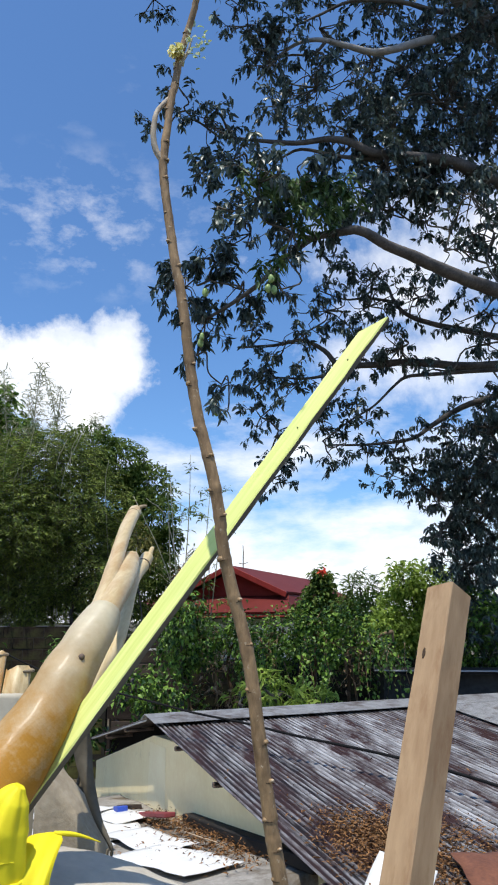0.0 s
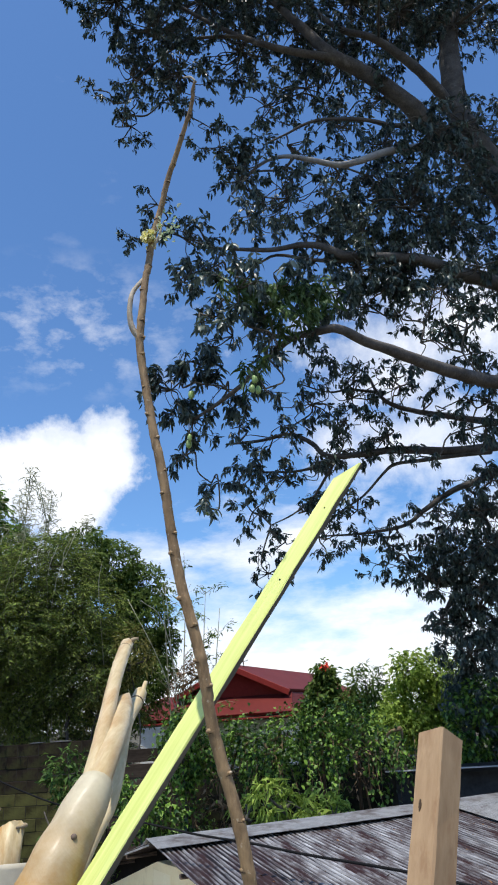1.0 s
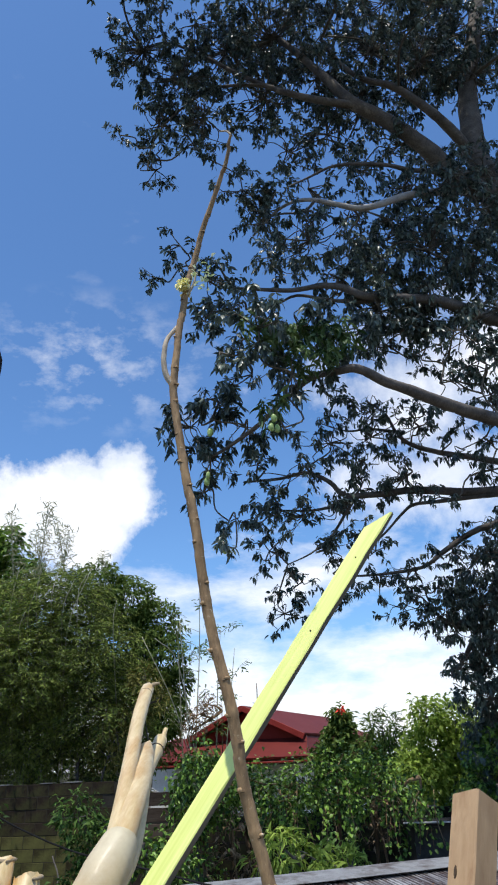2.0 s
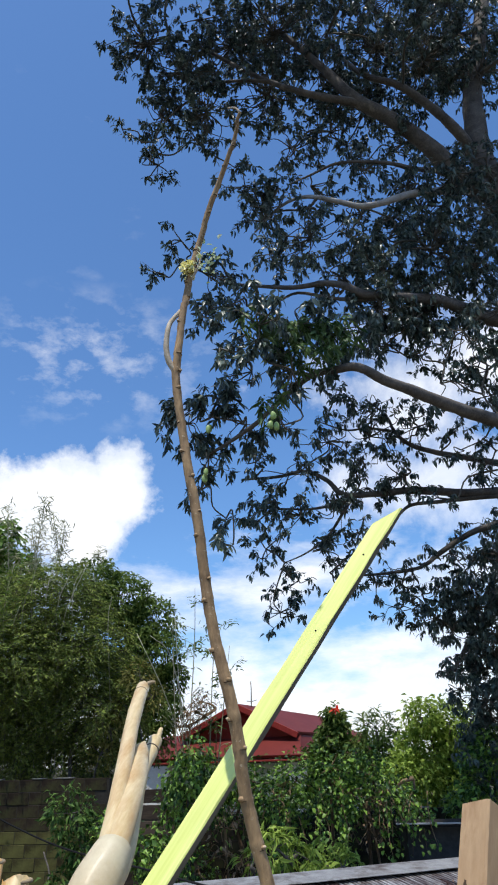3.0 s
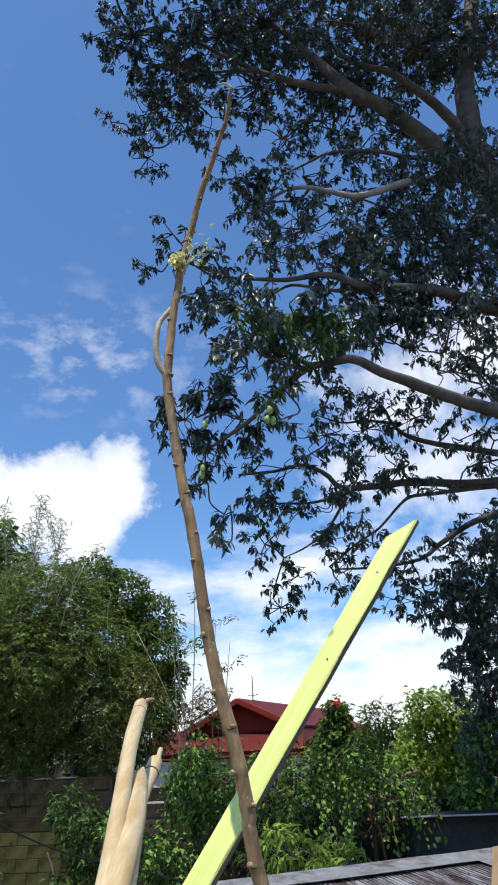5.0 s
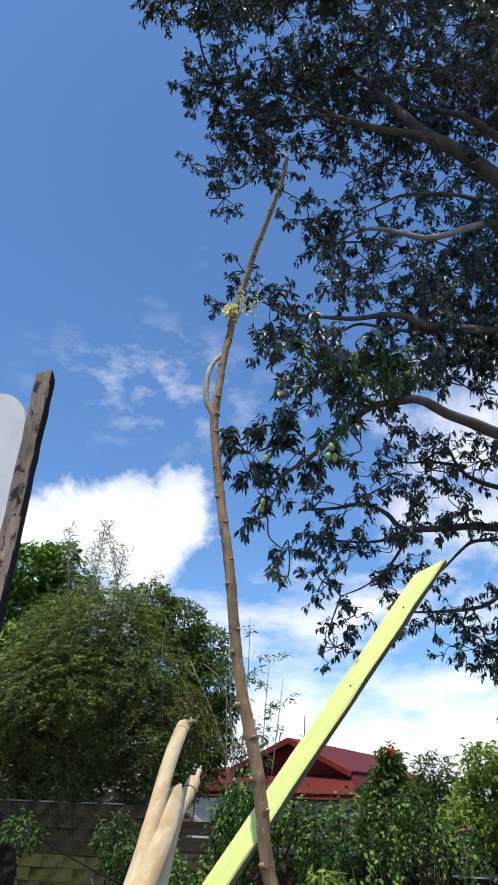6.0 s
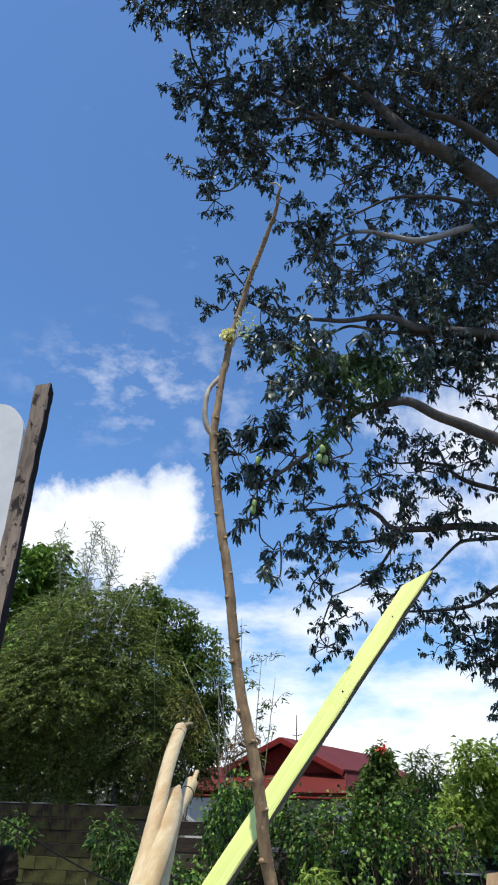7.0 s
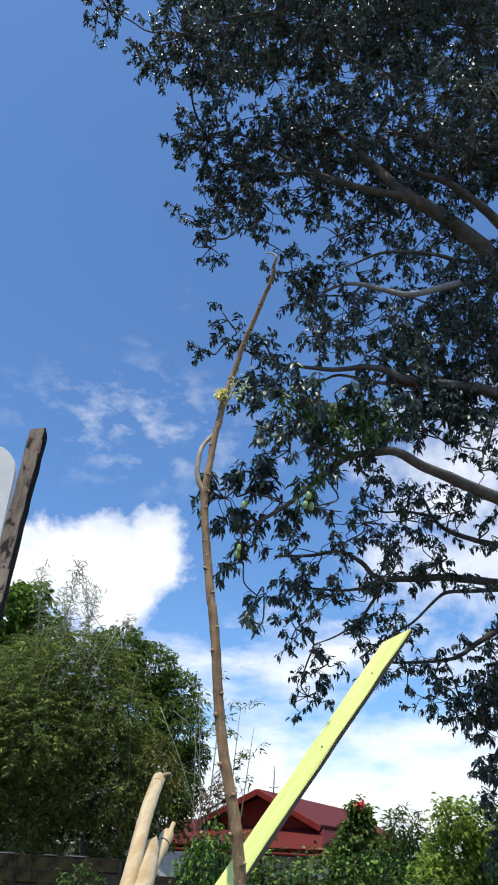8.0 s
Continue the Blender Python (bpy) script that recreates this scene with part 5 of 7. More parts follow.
# ---- the great mango tree ----
MANGO_LIMBS = (
    ("trunk", 0.29, 0.12, [(4.60, 9.50, 10.94), (4.36, 9.30, 11.31), (4.13, 9.20, 11.78), (4.12, 9.20, 12.73), (4.28, 9.30, 13.92), (4.65, 9.40, 15.34), (5.16, 9.60, 17.37)]),
    ("high", 0.21, 0.05, [(4.36, 9.30, 11.31), (3.77, 9.10, 11.46), (3.35, 8.90, 11.77), (2.90, 8.70, 12.11), (2.42, 8.60, 12.48), (1.98, 8.50, 12.72), (1.66, 8.60, 13.35), (1.31, 8.70, 14.04), (0.87, 8.80, 14.80)]),
    ("upper", 0.11, 0.03, [(4.10, 9.20, 11.95), (3.75, 8.90, 12.23), (3.42, 8.70, 12.49), (3.03, 8.60, 12.86), (2.63, 8.50, 13.10), (2.22, 8.50, 13.28), (1.91, 8.60, 13.76), (1.60, 8.70, 14.60)]),
    ("crest", 0.075, 0.015, [(2.06, 8.50, 12.66), (1.55, 8.50, 12.80), (1.04, 8.55, 13.05), (0.52, 8.65, 13.45), (0.00, 8.75, 13.95), (-0.55, 8.90, 14.60), (-1.25, 9.00, 15.15), (-1.80, 9.10, 15.00)]),
    ("droop", 0.035, 0.010, [(0.52, 8.65, 13.45), (0.05, 8.70, 13.55), (-0.45, 8.80, 13.60), (-0.85, 8.90, 13.37), (-1.25, 9.00, 13.05), (-1.48, 9.00, 12.51), (-1.54, 9.00, 11.98)]),
    ("mid_a", 0.06, 0.012, [(3.56, 9.00, 11.43), (3.15, 8.70, 11.34), (2.69, 8.50, 11.21), (2.25, 8.40, 11.25), (1.55, 8.40, 11.28), (1.11, 8.50, 11.16), (0.74, 8.50, 10.97)]),
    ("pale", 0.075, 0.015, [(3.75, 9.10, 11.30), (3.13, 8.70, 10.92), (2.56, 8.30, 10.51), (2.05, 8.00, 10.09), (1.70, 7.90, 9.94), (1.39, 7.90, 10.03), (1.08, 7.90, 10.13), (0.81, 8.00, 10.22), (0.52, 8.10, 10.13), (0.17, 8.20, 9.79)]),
    ("pale_fork", 0.025, 0.010, [(1.08, 7.90, 10.12), (0.91, 8.00, 10.01), (0.55, 8.10, 10.08), (0.18, 8.20, 9.99)]),
    ("mid_b", 0.105, 0.018, [(4.17, 9.00, 8.45), (3.51, 8.70, 8.51), (3.06, 8.50, 8.58), (2.66, 8.30, 8.58), (2.13, 8.20, 8.57), (1.65, 8.10, 8.57), (1.39, 8.10, 8.72), (1.10, 8.20, 8.85), (0.67, 8.30, 8.87), (0.20, 8.40, 8.99), (-0.37, 8.60, 9.21)]),
    ("mid_c", 0.04, 0.012, [(1.89, 8.20, 8.58), (1.58, 8.20, 8.55), (1.21, 8.30, 8.67), (0.75, 8.40, 8.85), (0.43, 8.50, 8.77), (0.02, 8.60, 8.79)]),
    ("mango", 0.092, 0.020, [(3.83, 8.60, 6.63), (3.29, 8.30, 6.65), (2.77, 8.00, 6.67), (2.35, 7.80, 6.73), (1.94, 7.60, 6.81), (1.63, 7.50, 6.90), (1.32, 7.40, 7.03), (1.06, 7.50, 7.06), (0.77, 7.70, 7.10), (0.45, 8.00, 6.97), (0.11, 8.30, 6.78), (-0.28, 8.60, 6.64), (-0.56, 8.80, 6.56)]),
    ("fruit", 0.035, 0.012, [(0.77, 7.70, 7.10), (0.47, 7.90, 7.32), (0.13, 8.20, 7.77), (-0.11, 8.50, 7.71)]),
    ("low_a", 0.072, 0.015, [(4.86, 11.00, 7.08), (4.30, 11.00, 7.14), (3.65, 11.00, 7.29), (3.15, 11.00, 7.40), (2.69, 11.00, 7.57), (2.46, 11.00, 7.82), (2.33, 11.00, 8.15), (2.02, 11.00, 8.45)]),
    ("low_fork", 0.03, 0.010, [(2.46, 11.00, 7.82), (2.01, 11.00, 7.90), (1.62, 11.00, 7.88), (1.15, 11.00, 8.07)]),
    ("low_b", 0.085, 0.018, [(4.78, 11.00, 6.68), (4.21, 11.00, 6.70), (3.52, 10.90, 6.64), (2.58, 10.80, 6.68), (2.02, 10.80, 6.64), (1.47, 10.80, 6.65), (1.24, 10.80, 6.89), (0.88, 10.80, 7.07), (0.44, 10.80, 6.99), (-0.16, 10.80, 6.96)]),
    ("low_c", 0.035, 0.010, [(1.56, 10.80, 6.64), (1.32, 10.80, 6.49), (0.90, 10.80, 6.42), (0.36, 10.80, 6.43), (0.07, 10.80, 6.24)]),
    ("low_d", 0.035, 0.010, [(1.66, 10.80, 6.66), (1.44, 10.80, 6.34), (1.18, 10.80, 5.98), (0.84, 10.80, 5.72), (0.48, 10.90, 5.59)]),
    ("low_e", 0.045, 0.010, [(4.20, 11.00, 6.62), (3.51, 10.90, 6.55), (2.92, 10.80, 6.47), (2.55, 10.80, 6.44), (2.34, 10.80, 6.30), (1.98, 10.80, 5.95), (1.60, 10.80, 5.72), (1.16, 10.80, 5.39)]),
    ("skirt", 0.085, 0.015, [(5.15, 12.00, 6.77), (4.63, 12.00, 6.59), (4.28, 12.00, 6.45), (3.75, 12.00, 6.28), (3.19, 12.00, 5.95), (2.81, 12.00, 5.71), (2.07, 12.00, 5.62), (1.43, 12.00, 5.62)]),
    ("skirt_b", 0.09, 0.02, [(5.48, 12.50, 6.00), (4.57, 12.50, 5.43), (3.95, 12.50, 4.96), (3.45, 12.50, 4.31), (3.19, 12.50, 3.94)]),
)
LEAF_CLUMPS = []


def leaf_balls(name, *balls):
    """A part of the crown: balls of leaf whorls as centre, radius and fullness."""
    LEAF_CLUMPS.append((name, balls))


leaf_balls("crest", (-1.63, 8.81, 14.69, 0.84, 1), (-0.94, 8.88, 14.01, 0.8, 1), (-1.37, 9.12, 13.22, 0.55, 0.9), (-1.45, 9.36, 12.35, 0.41, 0.8), (-1.98, 8.76, 12.57, 0.28, 0.3), (-0.56, 9, 13.16, 0.71, 1), (-0.12, 9.24, 15.15, 0.98, 1), (-0.68, 8.98, 12.42, 0.42, 0.8), (0.72, 8.88, 14.91, 0.96, 1), (0.54, 9.12, 13.63, 0.79, 1), (-0.22, 9.36, 12.33, 0.27, 0.5))
leaf_balls("high", (1.45, 8.84, 13.78, 0.79, 1), (1.57, 9.08, 12.69, 0.65, 0.9), (0.88, 9.32, 12.6, 0.59, 0.8), (2.72, 9.56, 15.37, 1.02, 1), (2.18, 8.96, 13.05, 0.66, 1), (3.42, 9.2, 14.53, 0.98, 1), (4.26, 9.44, 15.57, 1.05, 0.8), (2.72, 8.84, 12.09, 0.52, 0.9), (4.34, 9.08, 14.01, 0.78, 0.8), (5.07, 9.32, 15.34, 0.92, 0.7))
leaf_balls("top", (-1.76, 6.64, 14.43, 0.86, 1), (-3.31, 6.88, 15.67, 0.54, 0.7), (-2.3, 7.12, 14.44, 0.5, 0.8), (-1.05, 8.24, 17.6, 1.22, 1), (0.35, 6.22, 13.94, 0.92, 1), (1.75, 7, 15.29, 1.04, 0.9), (3.08, 7.24, 15.51, 1.07, 0.8), (-0.18, 5.85, 14.83, 1.17, 1), (1.85, 6.88, 17.27, 1.54, 1.3), (3.61, 7.12, 17.7, 1.48, 1.4), (-2.07, 7.94, 19, 1.31, 1), (3.03, 6.76, 13.02, 0.65, 1), (2.42, 7, 13.25, 0.61, 0.8), (-0.35, 6.66, 13.8, 0.56, 0.8), (0.72, 6.64, 13.45, 0.55, 0.8), (1.55, 6.88, 13.66, 0.52, 0.8))
leaf_balls("top", (0.45, 7.83, 18.03, 0.96, 1), (1.22, 7.36, 15.59, 0.71, 0.9), (-1.24, 6.76, 13.54, 0.46, 0.7))
leaf_balls("pale", (0.05, 7.82, 10.31, 0.38, 0.9), (0.35, 7.88, 9.93, 0.47, 1), (0.97, 8.11, 9.58, 0.55, 0.9), (0.53, 9.21, 10.21, 0.47, 0.9), (1.56, 8.26, 9.67, 0.48, 0.8), (2.08, 8.5, 9.53, 0.53, 1), (2.78, 8.74, 10.66, 0.53, 0.9), (3.19, 8.14, 10.73, 0.47, 0.9), (2.71, 8.38, 9.49, 0.56, 0.8), (3.35, 8.62, 9.44, 0.54, 0.7), (4.05, 8.86, 10.35, 0.49, 0.6), (1.41, 8.26, 8.98, 0.46, 0.9))
leaf_balls("dense", (2, 8.34, 9.14, 0.51, 1.2), (2.68, 8.58, 9.04, 0.52, 1.4), (3.47, 8.82, 9.45, 0.55, 1.5), (3.96, 9.06, 10.39, 0.54, 1.2), (2.28, 8.46, 8.58, 0.37, 1), (3.13, 8.7, 8.57, 0.39, 1), (1.36, 8.58, 8.95, 0.38, 0.8), (2.8, 8.34, 9.71, 0.49, 1.1), (2.21, 8.58, 9.94, 0.41, 0.9), (3.63, 8.82, 8.63, 0.4, 1), (2.02, 9.06, 11.79, 0.51, 1), (2.54, 8.46, 10.81, 0.47, 1.1), (3.32, 8.7, 10.96, 0.49, 1.3), (4.05, 8.94, 11.58, 0.52, 1.3), (3.54, 8.34, 10.21, 0.46, 1.2), (2.33, 8.58, 10.32, 0.42, 1))
leaf_balls("dense", (1.7, 8.82, 10.62, 0.43, 0.8), (1.14, 9.06, 11.46, 0.45, 0.7), (3.17, 8.46, 7.67, 0.41, 0.8), (2.92, 8.7, 8.19, 0.42, 0.8), (3.42, 8.94, 7.39, 0.34, 0.8), (2.55, 8.34, 7.28, 0.31, 0.6))
leaf_balls("shade", (1.85, 8.14, 8.33, 0.36, 1.2), (2.28, 8.38, 8.28, 0.37, 1.2), (1.97, 8.62, 8.09, 0.31, 1), (1.64, 8.86, 8.45, 0.3, 0.8), (2.42, 8.26, 7.79, 0.28, 0.8))
leaf_balls("mid", (-0.88, 8.04, 9.55, 0.32, 0.6), (-1.15, 8.28, 9.16, 0.2, 0.3), (-0.5, 8.18, 9.05, 0.39, 0.9), (-0.16, 8.24, 8.59, 0.46, 1), (-0.55, 8.16, 8.33, 0.31, 0.8), (1.86, 8.4, 8.57, 0.49, 1.2), (2.47, 8.64, 8.6, 0.55, 1.2), (2.86, 8.04, 7.89, 0.44, 0.6), (3.51, 8.28, 8.38, 0.42, 0.6))
leaf_balls("mango", (0.15, 7, 7.39, 0.43, 0.8), (0.65, 7.38, 7.68, 0.49, 0.8), (1.15, 7.62, 7.69, 0.47, 0.8), (0.06, 8.33, 7.55, 0.45, 0.6), (0.52, 7.26, 6.91, 0.39, 0.6), (1.02, 7.5, 7.17, 0.31, 0.7), (-0.32, 7.28, 7.28, 0.26, 0.7), (0.37, 7.14, 6.17, 0.23, 0.8))
leaf_balls("fruit", (-0.42, 8.54, 7.26, 0.35, 1), (-0.83, 8.78, 7.02, 0.37, 1), (-1.11, 9.02, 7.04, 0.22, 0.7), (-0.55, 9.08, 6.66, 0.35, 1.1), (-0.06, 8.66, 6.92, 0.34, 0.9), (-0.67, 8.9, 6.1, 0.21, 0.7), (-0.35, 9.14, 5.77, 0.21, 0.8), (-0.41, 8.54, 5.28, 0.1, 0.6))
leaf_balls("low", (0.08, 10.44, 7.11, 0.43, 0.7), (0.61, 10.68, 6.97, 0.5, 0.7), (0.13, 10.92, 6.51, 0.44, 0.8), (0.2, 11.16, 5.89, 0.39, 0.9), (0.75, 10.77, 6.32, 0.5, 0.7), (1.3, 10.8, 6.4, 0.46, 0.9), (1.08, 11.04, 5.82, 0.44, 0.9), (1.3, 10.65, 7.52, 0.6, 0.5), (1.97, 10.68, 7.6, 0.66, 0.5), (2.85, 10.92, 7.87, 0.54, 0.5), (1.95, 11.16, 6.88, 0.43, 0.7), (2.4, 10.56, 6.82, 0.51, 0.6), (0.39, 11.23, 4.89, 0.38, 1), (0.69, 11.04, 5.34, 0.34, 0.8), (1.37, 10.86, 5.31, 0.32, 0.8), (1.83, 10.68, 5.68, 0.34, 0.6))
leaf_balls("low", (1.64, 10.92, 6.04, 0.35, 0.7))
leaf_balls("side", (2.94, 9.14, 7.74, 0.43, 0.3), (3.6, 9.38, 8.03, 0.45, 0.3), (3.8, 9.62, 7.32, 0.36, 0.9), (3.16, 9.86, 6.96, 0.36, 0.3), (3.54, 9.26, 6.41, 0.34, 0.9), (2.6, 9.5, 6.09, 0.3, 0.3))
leaf_balls("skirt", (2.68, 11.94, 5.63, 0.46, 0.7), (3.42, 12.18, 6.01, 0.52, 0.6), (4.25, 12.42, 6.34, 0.54, 0.6), (2.54, 12.66, 5.16, 0.38, 0.8), (2.99, 12.06, 4.87, 0.48, 1.1), (3.74, 12.3, 5.07, 0.71, 1.3), (4.05, 12.54, 4.28, 0.69, 1.4), (3.2, 11.94, 4.11, 0.38, 0.9), (3.68, 12.18, 3.58, 0.56, 1.4), (4.45, 12.42, 5.5, 0.75, 1.3), (3.81, 12.66, 3.03, 0.63, 1.4), (3.65, 12.06, 2.45, 0.6, 1.4))
leaf_balls("edge", (3.72, 9.5, 7.44, 0.33, 1.2), (3.86, 9.8, 7.01, 0.35, 1.4), (3.59, 10, 6.65, 0.31, 1.2), (4.13, 11, 6.13, 0.4, 1.5), (4, 11.5, 5.76, 0.41, 1.5), (4.04, 11.5, 5.18, 0.41, 1.5), (3.56, 11.5, 5.64, 0.33, 1), (3.72, 12, 4.98, 0.42, 1.2), (3.06, 12, 5.41, 0.35, 1), (2.59, 12, 5.15, 0.33, 0.9), (3.23, 12, 4.63, 0.39, 1.1), (3.94, 12, 4.58, 0.45, 1.4), (3.7, 12.5, 4.1, 0.4, 1.3), (4.15, 12.5, 3.88, 0.48, 1.6), (3.43, 12.8, 3.77, 0.33, 1.2), (3.9, 12.8, 3.32, 0.47, 1.6))
leaf_balls("edge", (1.98, 11.6, 5.39, 0.28, 0.8), (1.37, 11.4, 5.15, 0.24, 0.8), (3.67, 9, 8.02, 0.34, 0.7), (3.16, 9, 7.91, 0.29, 0.6), (2.44, 9, 8.1, 0.3, 0.9), (1.95, 9, 8.14, 0.27, 0.7), (1.42, 10.5, 8.22, 0.39, 0.8), (1.96, 10.5, 7.98, 0.39, 0.8), (2.71, 10.6, 7.87, 0.37, 0.7), (3.22, 10.6, 7.53, 0.35, 0.6), (1.35, 10.6, 7.45, 0.34, 0.7), (1.78, 10.6, 7.17, 0.34, 0.7), (2.49, 10.6, 6.97, 0.29, 0.6))
leaf_balls("dark", (4.54, 10.1, 10.44, 0.47, 1), (4, 10.1, 10.71, 0.45, 1), (3.58, 10.1, 11.23, 0.44, 1), (2.91, 9.9, 10.99, 0.43, 0.9), (3.46, 9.9, 10.12, 0.43, 1), (2.75, 9.7, 10.02, 0.4, 1), (4.24, 10.1, 9.87, 0.38, 1), (2.12, 9.7, 10.29, 0.38, 0.7), (1.59, 9.7, 10.68, 0.37, 0.6), (1, 9.7, 10.37, 0.36, 0.6), (2.46, 9.9, 11.26, 0.39, 0.6), (2.06, 10, 13.07, 0.47, 0.7), (2.94, 10.1, 13.25, 0.46, 0.7), (1.04, 10.1, 13.39, 0.43, 0.6), (1.51, 10.1, 13.92, 0.47, 0.7), (3.73, 10.3, 15.66, 0.68, 1))
leaf_balls("dark", (2.8, 10.1, 15.78, 0.61, 0.8), (4.45, 10.5, 15.54, 0.63, 1), (5.64, 10.7, 16.03, 0.72, 1), (4.36, 10.5, 13.57, 0.41, 0.7))
leaf_balls("crown_top", (0.51, 10.22, 23.29, 0.84, 0.9), (1.59, 10.23, 23.24, 0.84, 0.9), (3.24, 10.42, 22.59, 0.83, 1.2), (3.59, 9.64, 21.32, 0.78, 1.2), (4.58, 9.54, 21.48, 0.79, 1.2), (1.41, 10.7, 21.49, 0.8, 0.9), (2.06, 8.93, 18.88, 0.68, 1.2), (3.35, 10.57, 21.18, 0.79, 1.2), (4.5, 10.17, 21.03, 0.78, 1.2), (4.97, 9.48, 19.33, 0.72, 1.2), (0.64, 10.7, 20.66, 0.76, 0.9), (1.71, 9.29, 17.81, 0.65, 1.2), (3.02, 10.61, 19.83, 0.74, 1.2), (3.74, 9.86, 18.61, 0.7, 1.2), (4.37, 9.46, 17.97, 0.67, 1.2), (0.76, 9.27, 16.32, 0.6, 0.9))
leaf_balls("crown_top", (1.57, 9.65, 16.97, 0.63, 1.2), (2.81, 9.75, 17.16, 0.64, 1.2), (4.06, 9.86, 17.46, 0.66, 1.2), (4.36, 9.64, 16.75, 0.64, 1.2), (0.45, 9.71, 15.78, 0.59, 0.9), (1.4, 9.36, 15.13, 0.57, 1.2), (2.11, 9.8, 16.18, 0.61, 1.2), (3.29, 9.73, 16.01, 0.61, 1.2), (3.72, 9.27, 15.19, 0.58, 1.2), (0.97, 10.09, 14.92, 0.58, 0.9), (1.72, 9.23, 13.8, 0.53, 1.2), (2.54, 10.23, 14.95, 0.59, 1.2), (3.48, 10.19, 14.87, 0.59, 1.2), (4.33, 9.51, 14.45, 0.57, 1.2), (-1.1, 9, 17.62, 0.64, 1), (-0.39, 9.2, 17.11, 0.62, 1))
leaf_balls("crown_top", (-1.53, 9, 16.52, 0.51, 0.9), (-0.65, 8.4, 14.73, 0.45, 0.9), (-1.61, 6.77, 13.87, 0.4, 0.9), (-2.2, 6.86, 14.22, 0.31, 0.7), (-1.75, 8.8, 14.72, 0.37, 0.8), (-1.11, 9, 14.46, 0.39, 0.9), (-1.19, 9, 13.54, 0.31, 0.8), (-1.34, 9, 12.41, 0.23, 0.8), (-0.75, 9, 12.52, 0.21, 0.7))


def mango_tree():
    rng = np.random.default_rng(77)
    s = thing("mango_tree", "large old mango tree with dark spreading limbs and drooping glossy leaves", "tree", (6.3, 10.6, 0))
    bm = limb([(6.4, 10.7, -0.1), (6.25, 10.6, 1.5), (6.0, 10.4, 4.0), (5.75, 10.1, 6.5), (5.3, 9.7, 8.9), (4.60, 9.30, 10.94)], 0.52, 0.30, 14, 5, 0.07, 1)
    part("trunk", bm, M["bark"], s, "rough grey-brown bark")
    stem = [Vector(p) for p in ((6.25, 10.6, 1.5), (6.0, 10.4, 4.0), (5.75, 10.1, 6.5), (5.3, 9.7, 8.9), (4.6, 9.3, 10.94))]
    nodes = []
    for name, r0, r1, pts in MANGO_LIMBS:
        if name in ("mid_b", "mango", "low_a", "low_b", "skirt", "skirt_b"):
            first = Vector(pts[0])
            root = min((a.lerp(b, k / 8) for a, b in zip(stem, stem[1:]) for k in range(9)), key=lambda q: (q - first).length + abs(q.z - first.z + 0.5))
            pts = [root.to_tuple(), *pts]
            r0 *= 1.2
        # sunlight on this limb is put into a paler bark colour
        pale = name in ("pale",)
        part("limb", limb(pts, r0, r1, 9 if r0 > 0.06 else 6, 4, 0.08, len(name)), M["sunlit_limb" if pale else "bark"], s, "limb with sunlight put into its paler bark colour" if pale else "")
        path, _ = smooth_path(pts, [0] * len(pts), 3)
        nodes += path
    twigs = bmesh.new()
    spare = ((6.4, 9.2, 12.5, 1.5, 1.0), (7.6, 10.0, 11.0, 1.7, 1.0), (6.2, 11.5, 13.2, 1.7, 1.0), (7.8, 11.6, 8.6, 1.8, 1.0), (6.8, 12.8, 11.0, 1.6, 1.0), (7.5, 9.4, 7.0, 1.5, 0.8), (6.0, 8.4, 14.5, 1.4, 1.0), (7.6, 13.2, 7.5, 1.6, 1.0))
    near, far = ([], []), ([], [])
    for name, clumps in (*LEAF_CLUMPS, ("spare", spare)):
        pts, ways = near if name in ("mango", "fruit") else far
        for x, y, z, r, k in clumps:
            centre = Vector((x, y, z))
            hub = min(nodes, key=lambda q: (q - centre).length + 0.35 * max(0.0, q.z - z))
            gap = (hub - centre).length
            a = hub.lerp(centre, 0.35) + Vector(rng.normal(0, 0.03 + 0.10 * gap, 3)) + Vector((0, 0, 0.10 * gap))
            b = hub.lerp(centre, 0.70) + Vector(rng.normal(0, 0.03 + 0.08 * gap, 3)) + Vector((0, 0, 0.06 * gap))
            limb([hub, a, b, centre], 0.010 + 0.018 * r, 0.010, 5, 4, 0, 0, twigs)
            nodes += [a, b, centre]
            n = max(int(WHORLS * k * r ** 2.2 * DENSITY.get(name, 1.0)), 3)
            # crooked branchlets, each ending in a few whorls of leaves with gaps between them
            for q in in_ball(rng, (x, y, z), r * 0.90, max(n // 3, 2), 0.9, 0.15):
                knot = Vector(q)
                bend = centre.lerp(knot, 0.5) + Vector(rng.normal(0, 0.05 + 0.08 * r, 3))
                limb([centre, bend, knot], 0.011, 0.006, 4, 3, 0, 0, twigs)
                for _ in range(rng.integers(2, 5)):
                    way = Vector(rng.normal(0, 1, 3)) + (knot - centre) * (1.2 / r) + Vector((0, 0, 0.15))
                    way.normalize()
                    tip = knot + way * rng.uniform(0.08, 0.26)
                    limb([knot, knot.lerp(tip, 0.5) + Vector(rng.normal(0, 0.012, 3)), tip], 0.0055, 0.0035, 3, 1, 0, 0, twigs)
                    m = int(rng.integers(8, 14))
                    w = rng.normal(size=(m, 3))
                    w -= np.outer(w @ np.array(way), np.array(way)) * 0.8
                    w /= np.linalg.norm(w, axis=1)[:, None]
                    w += np.array(way) * 0.35 + np.array([0, 0, -0.85])
                    pts.append(np.array(tip) - np.array(way) * rng.uniform(0, 0.15, (m, 1)) + rng.normal(0, 0.014, (m, 3)))
                    ways.append(w)
    part("branchwork", twigs, M["twig"], s, kind="stuff")
